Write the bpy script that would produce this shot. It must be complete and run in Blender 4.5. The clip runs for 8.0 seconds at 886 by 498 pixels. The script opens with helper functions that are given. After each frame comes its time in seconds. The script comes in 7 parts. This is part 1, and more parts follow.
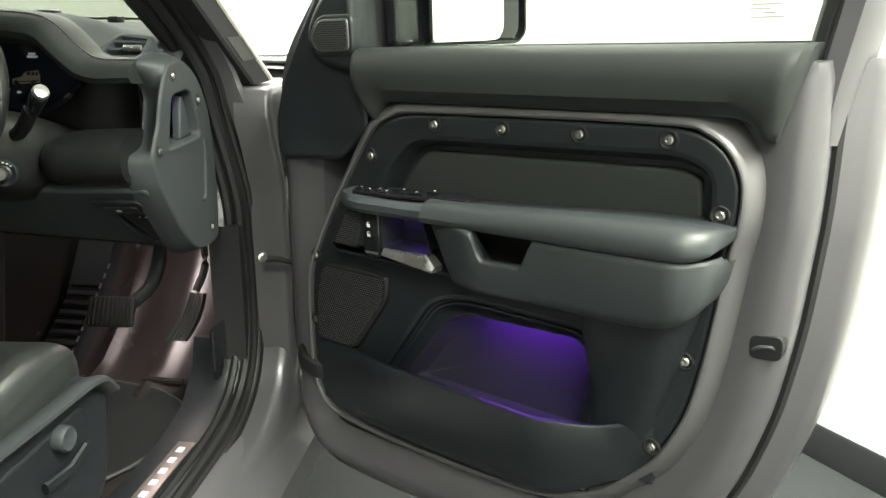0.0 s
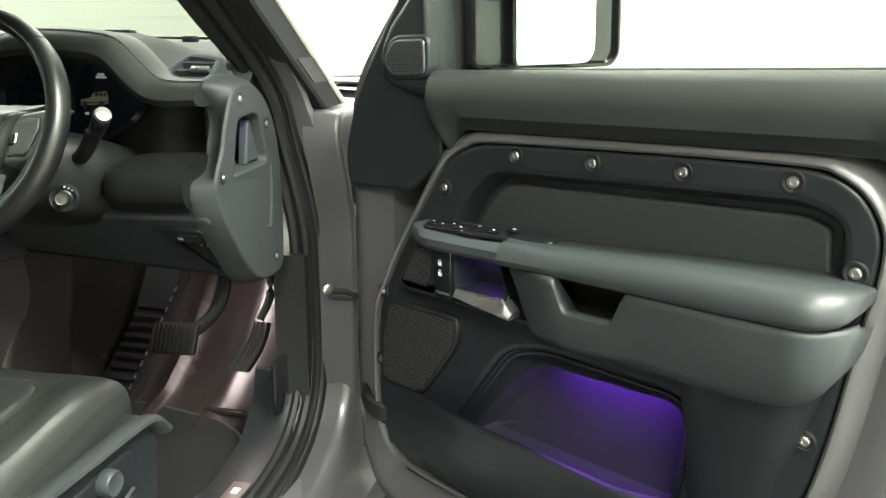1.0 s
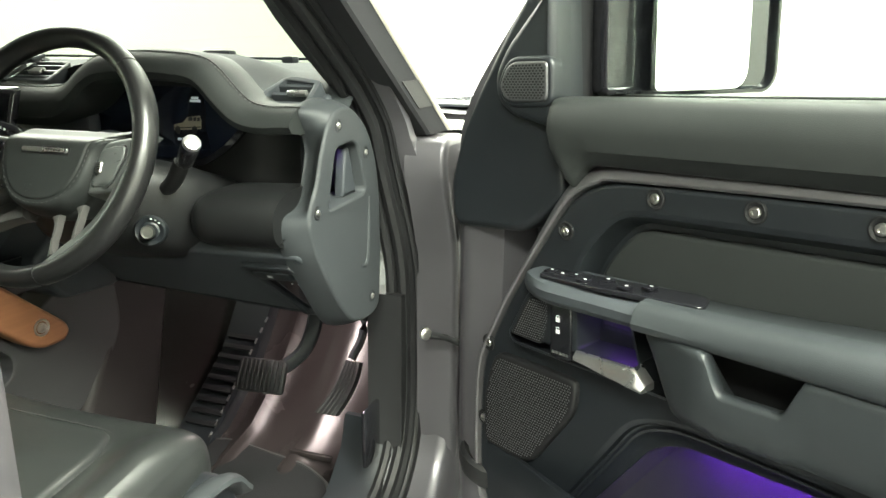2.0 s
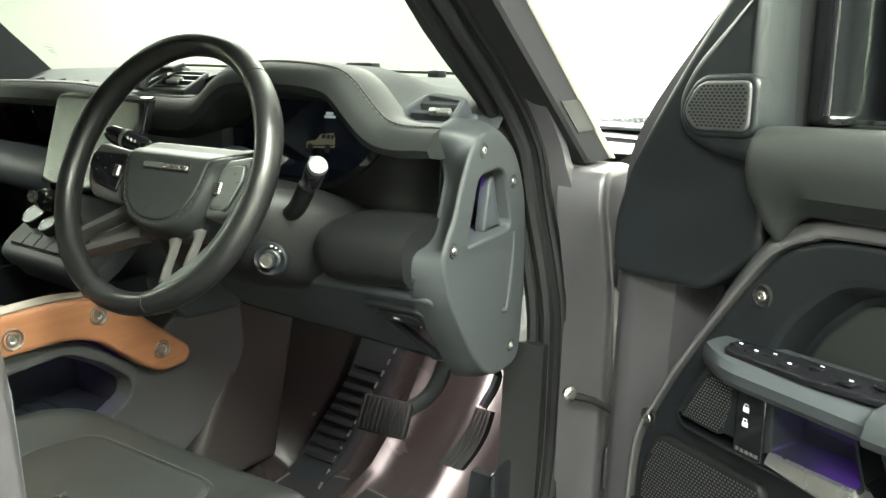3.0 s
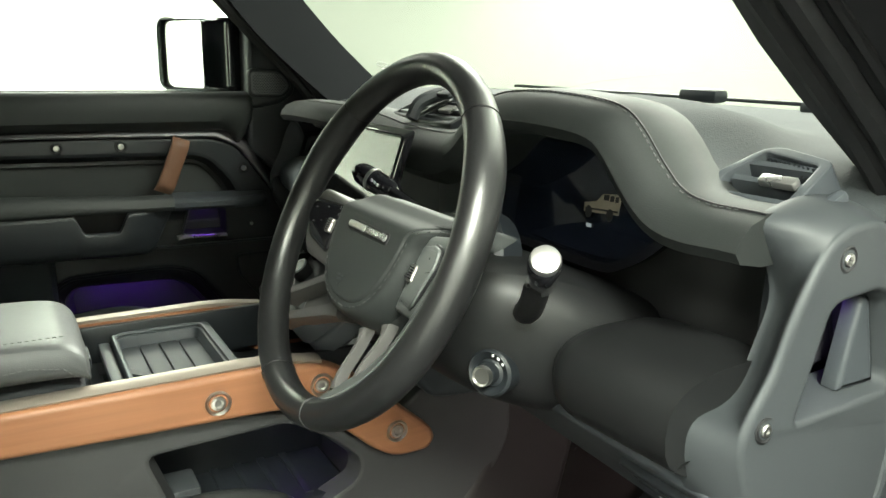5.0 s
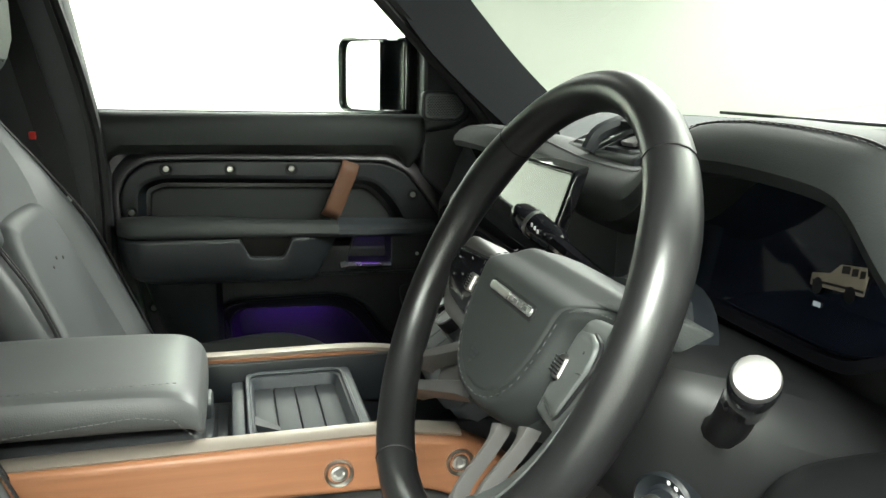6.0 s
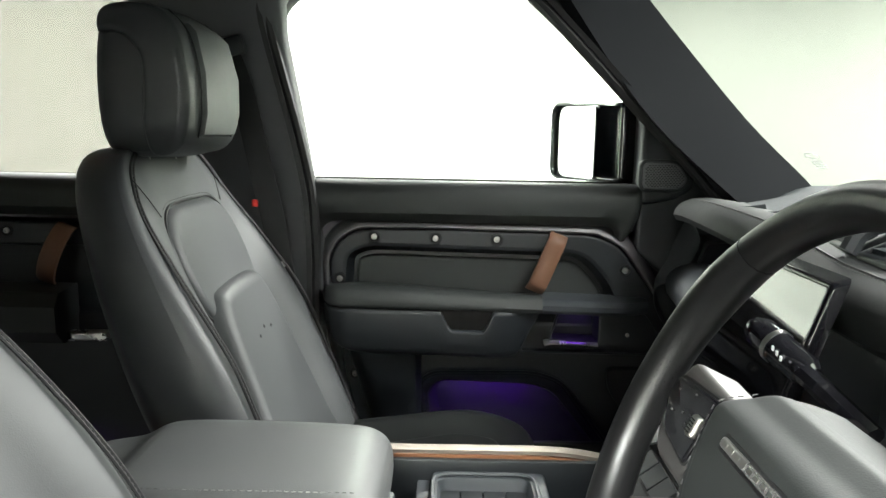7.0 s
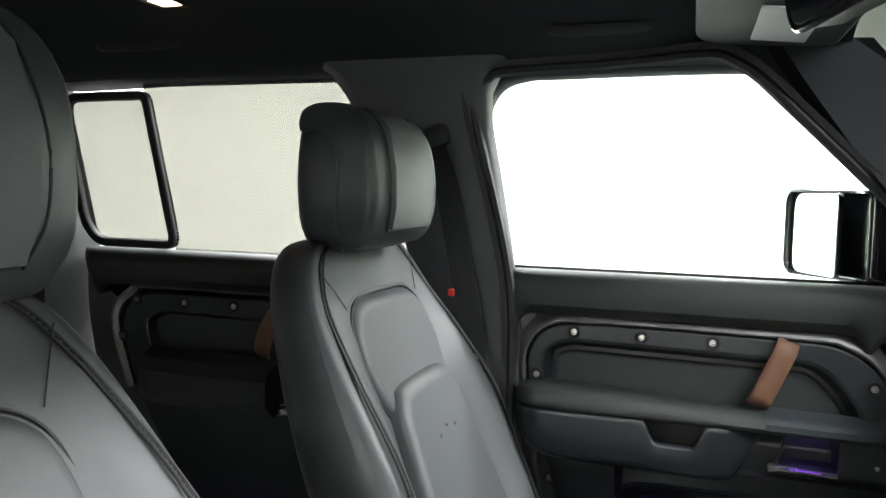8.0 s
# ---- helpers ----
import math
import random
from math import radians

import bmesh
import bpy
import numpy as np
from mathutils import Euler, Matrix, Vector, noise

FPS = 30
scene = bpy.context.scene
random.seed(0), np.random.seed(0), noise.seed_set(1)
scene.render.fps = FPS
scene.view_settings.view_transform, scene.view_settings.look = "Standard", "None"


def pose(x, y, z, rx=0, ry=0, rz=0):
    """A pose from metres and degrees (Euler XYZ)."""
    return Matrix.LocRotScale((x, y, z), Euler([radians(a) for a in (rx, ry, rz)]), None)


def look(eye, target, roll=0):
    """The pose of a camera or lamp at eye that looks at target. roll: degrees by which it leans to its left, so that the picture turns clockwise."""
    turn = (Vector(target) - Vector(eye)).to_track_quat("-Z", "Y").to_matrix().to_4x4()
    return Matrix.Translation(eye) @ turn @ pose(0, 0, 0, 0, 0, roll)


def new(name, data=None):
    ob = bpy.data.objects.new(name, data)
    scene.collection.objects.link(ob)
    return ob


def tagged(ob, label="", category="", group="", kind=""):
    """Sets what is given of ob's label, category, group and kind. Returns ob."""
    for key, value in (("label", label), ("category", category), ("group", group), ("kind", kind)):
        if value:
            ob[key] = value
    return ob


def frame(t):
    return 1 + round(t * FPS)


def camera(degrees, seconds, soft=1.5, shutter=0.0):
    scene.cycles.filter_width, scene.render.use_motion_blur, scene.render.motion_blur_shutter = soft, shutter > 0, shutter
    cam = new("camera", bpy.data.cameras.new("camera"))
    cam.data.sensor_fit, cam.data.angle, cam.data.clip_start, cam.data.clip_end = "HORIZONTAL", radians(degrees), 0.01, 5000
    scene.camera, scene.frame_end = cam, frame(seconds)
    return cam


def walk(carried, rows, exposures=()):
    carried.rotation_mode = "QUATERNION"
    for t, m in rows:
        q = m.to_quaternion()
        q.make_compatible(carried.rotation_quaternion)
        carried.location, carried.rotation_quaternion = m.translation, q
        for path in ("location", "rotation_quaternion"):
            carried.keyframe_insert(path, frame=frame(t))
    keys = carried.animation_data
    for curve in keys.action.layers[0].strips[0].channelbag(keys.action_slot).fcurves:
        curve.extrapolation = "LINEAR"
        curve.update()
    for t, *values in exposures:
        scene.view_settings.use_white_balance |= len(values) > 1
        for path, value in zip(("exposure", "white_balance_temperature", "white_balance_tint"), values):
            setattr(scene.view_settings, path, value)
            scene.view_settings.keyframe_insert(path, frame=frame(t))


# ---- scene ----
cam = camera(60.3, 8.0)
PATH = [
    (0, (1.36, -1.216, 1.364), (1.111, 0.671, 0.752), 0.3),
    (0.5, (1.351, -1.153, 1.362), (1.009, 0.725, 0.767), 0.4),
    (1, (1.336, -1.101, 1.364), (0.896, 0.766, 0.795), 0.3),
    (1.5, (1.31, -1.044, 1.364), (0.763, 0.803, 0.826), 0.2),
    (1.7, (1.292, -1.012, 1.366), (0.703, 0.823, 0.832), 0.1),
    (3, (1.183, -0.808, 1.36), (0.18, 0.852, 0.87), 0.9),
    (3.5, (1.147, -0.733, 1.361), (0.014, 0.844, 0.88), 1.1),
    (4, (1.114, -0.618, 1.369), (-0.199, 0.812, 0.888), 1.2),
    (4.5, (1.087, -0.507, 1.376), (-0.452, 0.673, 0.888), 1.1),
    (4.7, (1.071, -0.485, 1.377), (-0.534, 0.607, 0.894), 1.0),
    (5.8, (0.909, -0.38, 1.369), (-0.934, 0.261, 0.929), 1.5),
    (6, (0.891, -0.362, 1.374), (-0.99, 0.169, 0.947), 1.4),
    (6.5, (0.839, -0.360, 1.393), (-1.107, -0.093, 1.012), 1.4),
    (7, (0.792, -0.340, 1.409), (-1.184, -0.348, 1.097), 1.1),
    (7.5, (0.731, -0.327, 1.435), (-1.234, -0.610, 1.191), 1.6),
    (8, (0.704, -0.284, 1.445), (-1.194, -0.899, 1.302), 1.3),
]
walk(cam, [(t, look(eye, target, roll)) for t, eye, target, roll in PATH], [(0, -0.18, 6900, -4), (1.5, 0.44, 6900, -5), (3.5, 0.74, 6800, -7), (4.5, 0.61, 6900, -6), (6.0, 0.62, 6500, -2), (6.5, 0.80, 6500, 2), (8, 1.00, 6200, 8)])

# ---- world, lamps ----
world = bpy.data.worlds.new("studio_world")
scene.world = world
world.use_nodes = True
world.node_tree.nodes["Background"].inputs["Color"].default_value = (0.9, 0.93, 1.0, 1)
world.node_tree.nodes["Background"].inputs["Strength"].default_value = 0.05


def area(name, matrix, sx, sy, power, color=(1, 1, 1)):
    data = bpy.data.lights.new(name, "AREA")
    data.shape, data.size, data.size_y, data.energy, data.color = "RECTANGLE", sx, sy, power, color
    ob = new(name, data)
    ob.matrix_world = matrix
    return ob


ROOM = pose(0, 0, 0, 0, 0, 38.0)          # the studio stands at an angle to the car
CEIL = 3.3
for lx, ly, watts in ((-3.4, -2.6, 180), (-3.4, 0.2, 240), (-3.4, 3.0, 260), (-0.6, -3.4, 320), (-0.6, 3.4, 440), (1.5, -2.6, 450), (1.5, 2.6, 420), (1.5, 0.4, 90)):
    area("ceiling_panel_lamp", ROOM @ pose(lx, ly, CEIL - 0.06, 0, 0, 0), 1.2, 1.2, watts, (1.0, 0.99, 0.95)).data.spread = radians(150)


# ---- materials ----
def material(name, color, rough=0.5, metal=0.0, grain=0.0, grain_size=0.001, vary=0.12, patch=0.15, coat=0.0, sheen=0.0, ior=1.5, kind="noise", rough_vary=0.08, spec=0.35):
    """A surface with stains at the size patch, and relief at the size grain_size."""
    m = bpy.data.materials.new(name)
    m.use_nodes = True
    nt = m.node_tree
    b = nt.nodes["Principled BSDF"]
    b.inputs["Roughness"].default_value = rough
    b.inputs["Metallic"].default_value = metal
    b.inputs["IOR"].default_value = ior
    b.inputs["Specular IOR Level"].default_value = spec
    b.inputs["Coat Weight"].default_value = coat
    b.inputs["Coat Roughness"].default_value = 0.08
    b.inputs["Sheen Weight"].default_value = sheen
    co = nt.nodes.new("ShaderNodeTexCoord")
    n1 = nt.nodes.new("ShaderNodeTexNoise")
    n1.inputs["Scale"].default_value = 1 / patch
    n1.inputs["Detail"].default_value = 5
    nt.links.new(co.outputs["Object"], n1.inputs["Vector"])
    mix = nt.nodes.new("ShaderNodeMix")
    mix.data_type = "RGBA"
    lo = [c * (1 - vary) for c in color]
    hi = [min(1, c * (1 + vary)) for c in color]
    mix.inputs["A"].default_value = (*lo, 1)
    mix.inputs["B"].default_value = (*hi, 1)
    nt.links.new(n1.outputs["Fac"], mix.inputs["Factor"])
    nt.links.new(mix.outputs["Result"], b.inputs["Base Color"])
    mr = nt.nodes.new("ShaderNodeMapRange")
    mr.inputs["To Min"].default_value = max(0.02, rough - rough_vary)
    mr.inputs["To Max"].default_value = min(1, rough + rough_vary)
    nt.links.new(n1.outputs["Fac"], mr.inputs["Value"])
    nt.links.new(mr.outputs["Result"], b.inputs["Roughness"])
    if grain:
        if kind == "voronoi":
            n2 = nt.nodes.new("ShaderNodeTexVoronoi")
            out = "Distance"
        else:
            n2 = nt.nodes.new("ShaderNodeTexNoise")
            n2.inputs["Detail"].default_value = 3
            out = "Fac"
        n2.inputs["Scale"].default_value = 1 / grain_size
        nt.links.new(co.outputs["Object"], n2.inputs["Vector"])
        bump = nt.nodes.new("ShaderNodeBump")
        bump.inputs["Strength"].default_value = grain
        bump.inputs["Distance"].default_value = grain_size * 0.3
        nt.links.new(n2.outputs[out], bump.inputs["Height"])
        nt.links.new(bump.outputs["Normal"], b.inputs["Normal"])
    return m


def glass(name, color, reflect=0.06):
    """A thin pane: clear with a tint, and a mirror's share that grows towards grazing angles."""
    m = bpy.data.materials.new(name)
    m.use_nodes = True
    nt = m.node_tree
    nt.nodes.remove(nt.nodes["Principled BSDF"])
    t = nt.nodes.new("ShaderNodeBsdfTransparent")
    t.inputs["Color"].default_value = (*color, 1)
    g = nt.nodes.new("ShaderNodeBsdfGlossy")
    g.inputs["Roughness"].default_value = 0.01
    lw = nt.nodes.new("ShaderNodeLayerWeight")
    f = nt.nodes.new("ShaderNodeMath")
    f.operation = "POWER"
    f.inputs[1].default_value = 5.0
    nt.links.new(lw.outputs["Facing"], f.inputs[0])
    mix = nt.nodes.new("ShaderNodeMixShader")
    nt.links.new(f.outputs[0], mix.inputs[0])
    nt.links.new(t.outputs[0], mix.inputs[1])
    nt.links.new(g.outputs[0], mix.inputs[2])
    nt.links.new(mix.outputs[0], nt.nodes["Material Output"].inputs["Surface"])
    return m


def glow(name, color, strength):
    m = bpy.data.materials.new(name)
    m.use_nodes = True
    b = m.node_tree.nodes["Principled BSDF"]
    b.inputs["Base Color"].default_value = (*[c * 0.5 for c in color], 1)
    b.inputs["Emission Color"].default_value = (*color, 1)
    b.inputs["Emission Strength"].default_value = strength
    return m


PAINT = material("grey_metallic_paint", (0.086, 0.082, 0.091), 0.36, 0.4, 0.05, 0.0006, 0.05, 0.2, coat=0.3)
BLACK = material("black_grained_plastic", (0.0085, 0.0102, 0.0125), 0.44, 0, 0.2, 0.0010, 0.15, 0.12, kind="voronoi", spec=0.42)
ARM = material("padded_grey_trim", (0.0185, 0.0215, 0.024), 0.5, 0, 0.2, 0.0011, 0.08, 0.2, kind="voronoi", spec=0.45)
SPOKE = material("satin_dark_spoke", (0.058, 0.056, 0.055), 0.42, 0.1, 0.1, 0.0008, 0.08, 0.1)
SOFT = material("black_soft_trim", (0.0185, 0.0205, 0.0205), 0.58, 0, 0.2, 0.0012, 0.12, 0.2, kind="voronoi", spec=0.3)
GREY = material("slate_grey_plastic", (0.028, 0.031, 0.034), 0.56, 0, 0.2, 0.0008, 0.08, 0.15, spec=0.28)
DASHTOP = material("grained_dash_top", (0.026, 0.029, 0.031), 0.8, 0, 0.5, 0.0016, 0.1, 0.15, kind="voronoi", spec=0.12)
GREYD = material("dark_slate_plastic", (0.031, 0.035, 0.040), 0.5, 0, 0.3, 0.0010, 0.1, 0.15)
DASHL = material("dash_leather", (0.0135, 0.015, 0.015), 0.66, 0, 0.25, 0.0012, 0.1, 0.12, kind="voronoi", spec=0.18)
TUNNEL = material("brown_tunnel_rubber", (0.018, 0.0158, 0.0158), 0.5, 0, 0.3, 0.002, 0.12, 0.12, spec=0.3)
TAUPE = material("taupe_grey_plastic", (0.033, 0.033, 0.034), 0.50, 0, 0.3, 0.0010, 0.1, 0.2)
LEATHER = material("black_leather", (0.026, 0.0275, 0.030), 0.44, 0, 0.30, 0.0013, 0.15, 0.10, kind="voronoi", spec=0.4)
# Same seat leather, lightened for the light on forward faces.
LEATHERLIT = material("lit_black_leather", (0.043, 0.0455, 0.0475), 0.56, 0, 0.25, 0.0012, 0.12, 0.10, kind="voronoi", spec=0.42)
CUSHL = material("worn_black_leather", (0.022, 0.0235, 0.0235), 0.33, 0, 0.25, 0.0016, 0.15, 0.06, kind="voronoi", spec=0.55, rough_vary=0.14)
LIDL = material("grey_armrest_leather", (0.043, 0.0445, 0.0455), 0.46, 0, 0.3, 0.0013, 0.12, 0.08, kind="voronoi", spec=0.4)
RIMLEATHER = material("smooth_black_leather", (0.0085, 0.0085, 0.009), 0.34, 0, 0.10, 0.0009, 0.15, 0.06, kind="voronoi", spec=0.5)
THREAD = material("grey_thread", (0.065, 0.065, 0.065), 0.7)
GLOSS = material("gloss_black", (0.008, 0.008, 0.010), 0.06, 0, vary=0.02, coat=0.5, rough_vary=0.02)
SCREEN = material("screen_glass", (0.006, 0.006, 0.008), 0.04, 0, vary=0.02, ior=1.9, rough_vary=0.01)
MATT = material("matt_black_plastic", (0.018, 0.018, 0.020), 0.85, 0, 0.3, 0.0012, 0.1, 0.1, spec=0.1)
COLM = material("black_column_plastic", (0.0062, 0.0065, 0.007), 0.5, 0, 0.15, 0.0010, 0.1, 0.1, spec=0.3)
# Pale slate for dial faces; on the wheel it paints the lit right side.
PADG = material("pale_lit_slate", (0.095, 0.101, 0.100), 0.42, 0.2, 0.05, 0.0008, 0.05, 0.05)
ISCREEN = material("instrument_glass", (0.006, 0.008, 0.014), 0.07, 0, vary=0.02, rough_vary=0.01, spec=0.3)
RUBBER = material("black_rubber", (0.0085, 0.0085, 0.0095), 0.55, 0, 0.3, 0.002, 0.2, 0.05, spec=0.3)
# Body paint in a lighter copy, for the light the door rims catch.
RIMM = material("lit_rim_paint", (0.15, 0.145, 0.152), 0.36, 0.7, 0.05, 0.0006, 0.05, 0.2, coat=0.2)
STEEL = material("brushed_steel", (0.46, 0.45, 0.43), 0.32, 1.0, 0.15, 0.0006, 0.1, 0.02)
SATIN = material("satin_silver", (0.46, 0.455, 0.45), 0.28, 0.9, 0.05, 0.0006, 0.06, 0.05)
CHAMP = material("champagne_trim", (0.25, 0.215, 0.185), 0.45, 0.6, 0.05, 0.0006, 0.05, 0.05)
CARPET = material("black_carpet", (0.009, 0.009, 0.010), 0.95, 0, 0.9, 0.003, 0.25, 0.03, spec=0.2)
VINYL = material("dark_brown_rubber_floor", (0.020, 0.0165, 0.0168), 0.26, 0, 0.2, 0.002, 0.12, 0.12, rough_vary=0.05)
FELT = material("pocket_felt", (0.013, 0.012, 0.018), 0.9, 0, 0.5, 0.002, 0.15, 0.05)
LINING = material("black_headliner", (0.016, 0.017, 0.020), 0.95, 0, 0.6, 0.0015, 0.12, 0.2)
PILLARC = material("grey_pillar_trim", (0.050, 0.052, 0.057), 0.55, 0, 0.4, 0.0012, 0.1, 0.15, spec=0.35)
# The charcoal pillar trim again, darkened for the shade on the passenger's side.
PILLARD = material("shaded_pillar_trim", (0.0085, 0.0092, 0.0105), 0.85, 0, 0.3, 0.0012, 0.1, 0.15, spec=0.08)
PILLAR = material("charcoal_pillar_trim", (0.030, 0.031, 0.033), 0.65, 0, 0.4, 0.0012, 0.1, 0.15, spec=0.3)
CLEAR = glass("clear_glass", (0.93, 0.97, 0.93))
# Much darker than a real windscreen: it dims the over-bright wall beyond.
TINT = glass("windscreen_glass", (0.152, 0.166, 0.148))
PRIV = glass("privacy_glass", (0.37, 0.37, 0.35))
MIRROR = material("mirror_glass", (0.62, 0.625, 0.62), 0.02, 1.0, vary=0.01, rough_vary=0.005)
PALE = material("pale_finisher", (0.60, 0.57, 0.50), 0.5, 0, 0.05, 0.002, 0.05, 0.3)
WALL = material("white_wall_paint", (0.78, 0.775, 0.75), 0.85, 0, 0.2, 0.004, 0.03, 1.2)
# The ceiling stays out of view; its grey only cuts the bounced light.
CEILP = material("unseen_ceiling_grey", (0.42, 0.42, 0.41), 0.9, 0, 0.2, 0.004, 0.03, 1.2)
FLOORC = material("grey_carpet_tile", (0.024, 0.025, 0.028), 0.95, 0, 1.0, 0.004, 0.35, 0.01)
BASEB = material("black_baseboard", (0.015, 0.016, 0.018), 0.45, 0, 0.1, 0.01, 0.2, 0.2)
ICON = glow("display_icon", (0.30, 0.26, 0.20), 0.06)
ICONB = glow("display_mark", (0.6, 0.65, 0.7), 0.22)
AMBIENT = glow("sill_light", (0.85, 0.7, 1.0), 0.7)
PLATE = material("scuffed_sill_plate", (0.30, 0.25, 0.24), 0.4, 0.8, 0.1, 0.001, 0.1, 0.03)
RED = material("red_plastic", (0.55, 0.02, 0.015), 0.45)
WHITE = material("white_mark", (0.7, 0.7, 0.7), 0.5)
STAMP = material("etched_mark", (0.32, 0.325, 0.32), 0.7)


def wood_material():
    m = material("brown_walnut_veneer", (0.30, 0.125, 0.05), 0.45, 0, 0.15, 0.0008, 0.1, 0.2)
    nt = m.node_tree
    b = nt.nodes["Principled BSDF"]
    co = nt.nodes.new("ShaderNodeTexCoord")
    mp = nt.nodes.new("ShaderNodeMapping")
    mp.inputs["Scale"].default_value = (60, 2.2, 60)
    nt.links.new(co.outputs["Object"], mp.inputs["Vector"])
    n = nt.nodes.new("ShaderNodeTexNoise")
    n.inputs["Scale"].default_value = 2.0
    n.inputs["Detail"].default_value = 6
    nt.links.new(mp.outputs["Vector"], n.inputs["Vector"])
    r = nt.nodes.new("ShaderNodeValToRGB")
    r.color_ramp.elements[0].position, r.color_ramp.elements[0].color = 0.25, (0.165, 0.070, 0.034, 1)
    r.color_ramp.elements[1].position, r.color_ramp.elements[1].color = 0.75, (0.22, 0.098, 0.050, 1)
    nt.links.new(n.outputs["Fac"], r.inputs["Fac"])
    nt.links.new(r.outputs["Color"], b.inputs["Base Color"])
    return m


WOOD = wood_material()
# The rails' brown, darkened because the door handles get less light.
STRAP = material("shaded_strap_wood", (0.12, 0.058, 0.034), 0.5, 0, 0.2, 0.002, 0.12, 0.03)


def mesh_grille_material():
    """Black metal with rows of fine holes."""
    m = material("perforated_metal", (0.20, 0.20, 0.21), 0.35, 0.8)
    return m


GRILLE = mesh_grille_material()
TWEETG = material("dark_perforated_metal", (0.10, 0.10, 0.105), 0.38, 0.7)


# ---- mesh helpers ----
from mathutils.geometry import tessellate_polygon

BASE = {}


def thing(name, at, label, category, group="", kind=""):
    """An Empty at the base of a thing, under which its parts lie."""
    ob = tagged(new(name), label, category, group, kind)
    ob.empty_display_size = 0.05
    ob.matrix_basis = at if isinstance(at, Matrix) else Matrix.Translation(at)
    BASE[ob.name] = ob.matrix_basis.inverted()
    return ob


def finish(bm, name, mat, sharp=38, merge=True):
    if merge:
        bmesh.ops.remove_doubles(bm, verts=bm.verts, dist=1e-5)
    bmesh.ops.recalc_face_normals(bm, faces=bm.faces)
    lim = radians(sharp)
    for f in bm.faces:
        f.smooth = True
    for e in bm.edges:
        e.smooth = not (len(e.link_faces) == 2 and e.calc_face_angle(0) > lim)
    me = bpy.data.meshes.new(name)
    bm.to_mesh(me)
    bm.free()
    me.materials.append(mat)
    return me


def part(name, bm, mat, parent=None, label="", local=False, sharp=38, sub=0, shadow=True):
    """Links a bmesh (or a mesh) as one object under a thing or a part. Coordinates are the world's unless local."""
    me = bm if isinstance(bm, bpy.types.Mesh) else finish(bm, name, mat, sharp)
    ob = new(name, me)
    if parent:
        ob.parent = parent
        if not local and parent.name in BASE:
            ob.matrix_parent_inverse = BASE[parent.name]
    if label:
        ob["label"] = label
    if sub:
        md = ob.modifiers.new("smooth", "SUBSURF")
        md.levels = md.render_levels = sub
    ob.visible_shadow = shadow
    return ob


def fillet(poly, r, n=4):
    """Rounds the corners of a closed outline. r: a radius, or one for each corner."""
    out = []
    k = len(poly)
    for i in range(k):
        p0, p, p1 = Vector(poly[i - 1]), Vector(poly[i]), Vector(poly[(i + 1) % k])
        a, b = p0 - p, p1 - p
        rad = r[i] if isinstance(r, (list, tuple)) else r
        rr = min(rad, a.length * 0.45, b.length * 0.45)
        if rr < 1e-5:
            out.append(tuple(p))
            continue
        s, e = p + a.normalized() * rr, p + b.normalized() * rr
        for j in range(n + 1):
            t = j / n
            out.append(tuple(s * (1 - t) ** 2 + p * 2 * t * (1 - t) + e * t * t))
    return out


def spline(pts, n=6, closed=False):
    """A smooth line through points."""
    P = [Vector(p) for p in pts]
    k = len(P)
    out = []
    for i in range(k if closed else k - 1):
        p0 = P[i - 1] if (closed or i > 0) else P[0] * 2 - P[1]
        p1, p2 = P[i], P[(i + 1) % k]
        p3 = P[(i + 2) % k] if (closed or i + 2 < k) else P[-1] * 2 - P[-2]
        for j in range(n):
            t = j / n
            out.append(0.5 * (2 * p1 + (p2 - p0) * t + (2 * p0 - 5 * p1 + 4 * p2 - p3) * t * t + (3 * p1 - p0 - 3 * p2 + p3) * t ** 3))
    if not closed:
        out.append(P[-1])
    return [tuple(p) for p in out]


def offset(poly, d):
    """Moves a closed outline outwards by d (inwards: minus)."""
    k = len(poly)
    area2 = sum(poly[i - 1][0] * poly[i][1] - poly[i][0] * poly[i - 1][1] for i in range(k))
    sg = 1 if area2 > 0 else -1
    out = []
    for i in range(k):
        a = Vector(poly[i]) - Vector(poly[i - 1])
        b = Vector(poly[(i + 1) % k]) - Vector(poly[i])
        na, nb = Vector((a.y, -a.x)), Vector((b.y, -b.x))
        if na.length < 1e-9 or nb.length < 1e-9:
            n = (na + nb).normalized() if (na + nb).length > 0 else Vector((0, 0))
            m = 1
        else:
            na.normalize(), nb.normalize()
            n = na + nb
            if n.length < 1e-6:
                n = na.copy()
            n.normalize()
            m = min(1.5, 1 / max(0.5, n.dot(na)))
        out.append(tuple(Vector(poly[i]) + n * d * m * sg))
    return out


def loft(rings, bm=None, cap=(True, True), closed=True):
    bm = bm or bmesh.new()
    vs = [[bm.verts.new(p) for p in r] for r in rings]
    for a, b in zip(vs, vs[1:]):
        k = len(a)
        for i in range(k if closed else k - 1):
            j = (i + 1) % k
            try:
                bm.faces.new((a[i], a[j], b[j], b[i]))
            except ValueError:
                pass
    if closed:
        if cap[0]:
            bm.faces.new(vs[0][::-1])
        if cap[1]:
            bm.faces.new(vs[-1])
    return bm


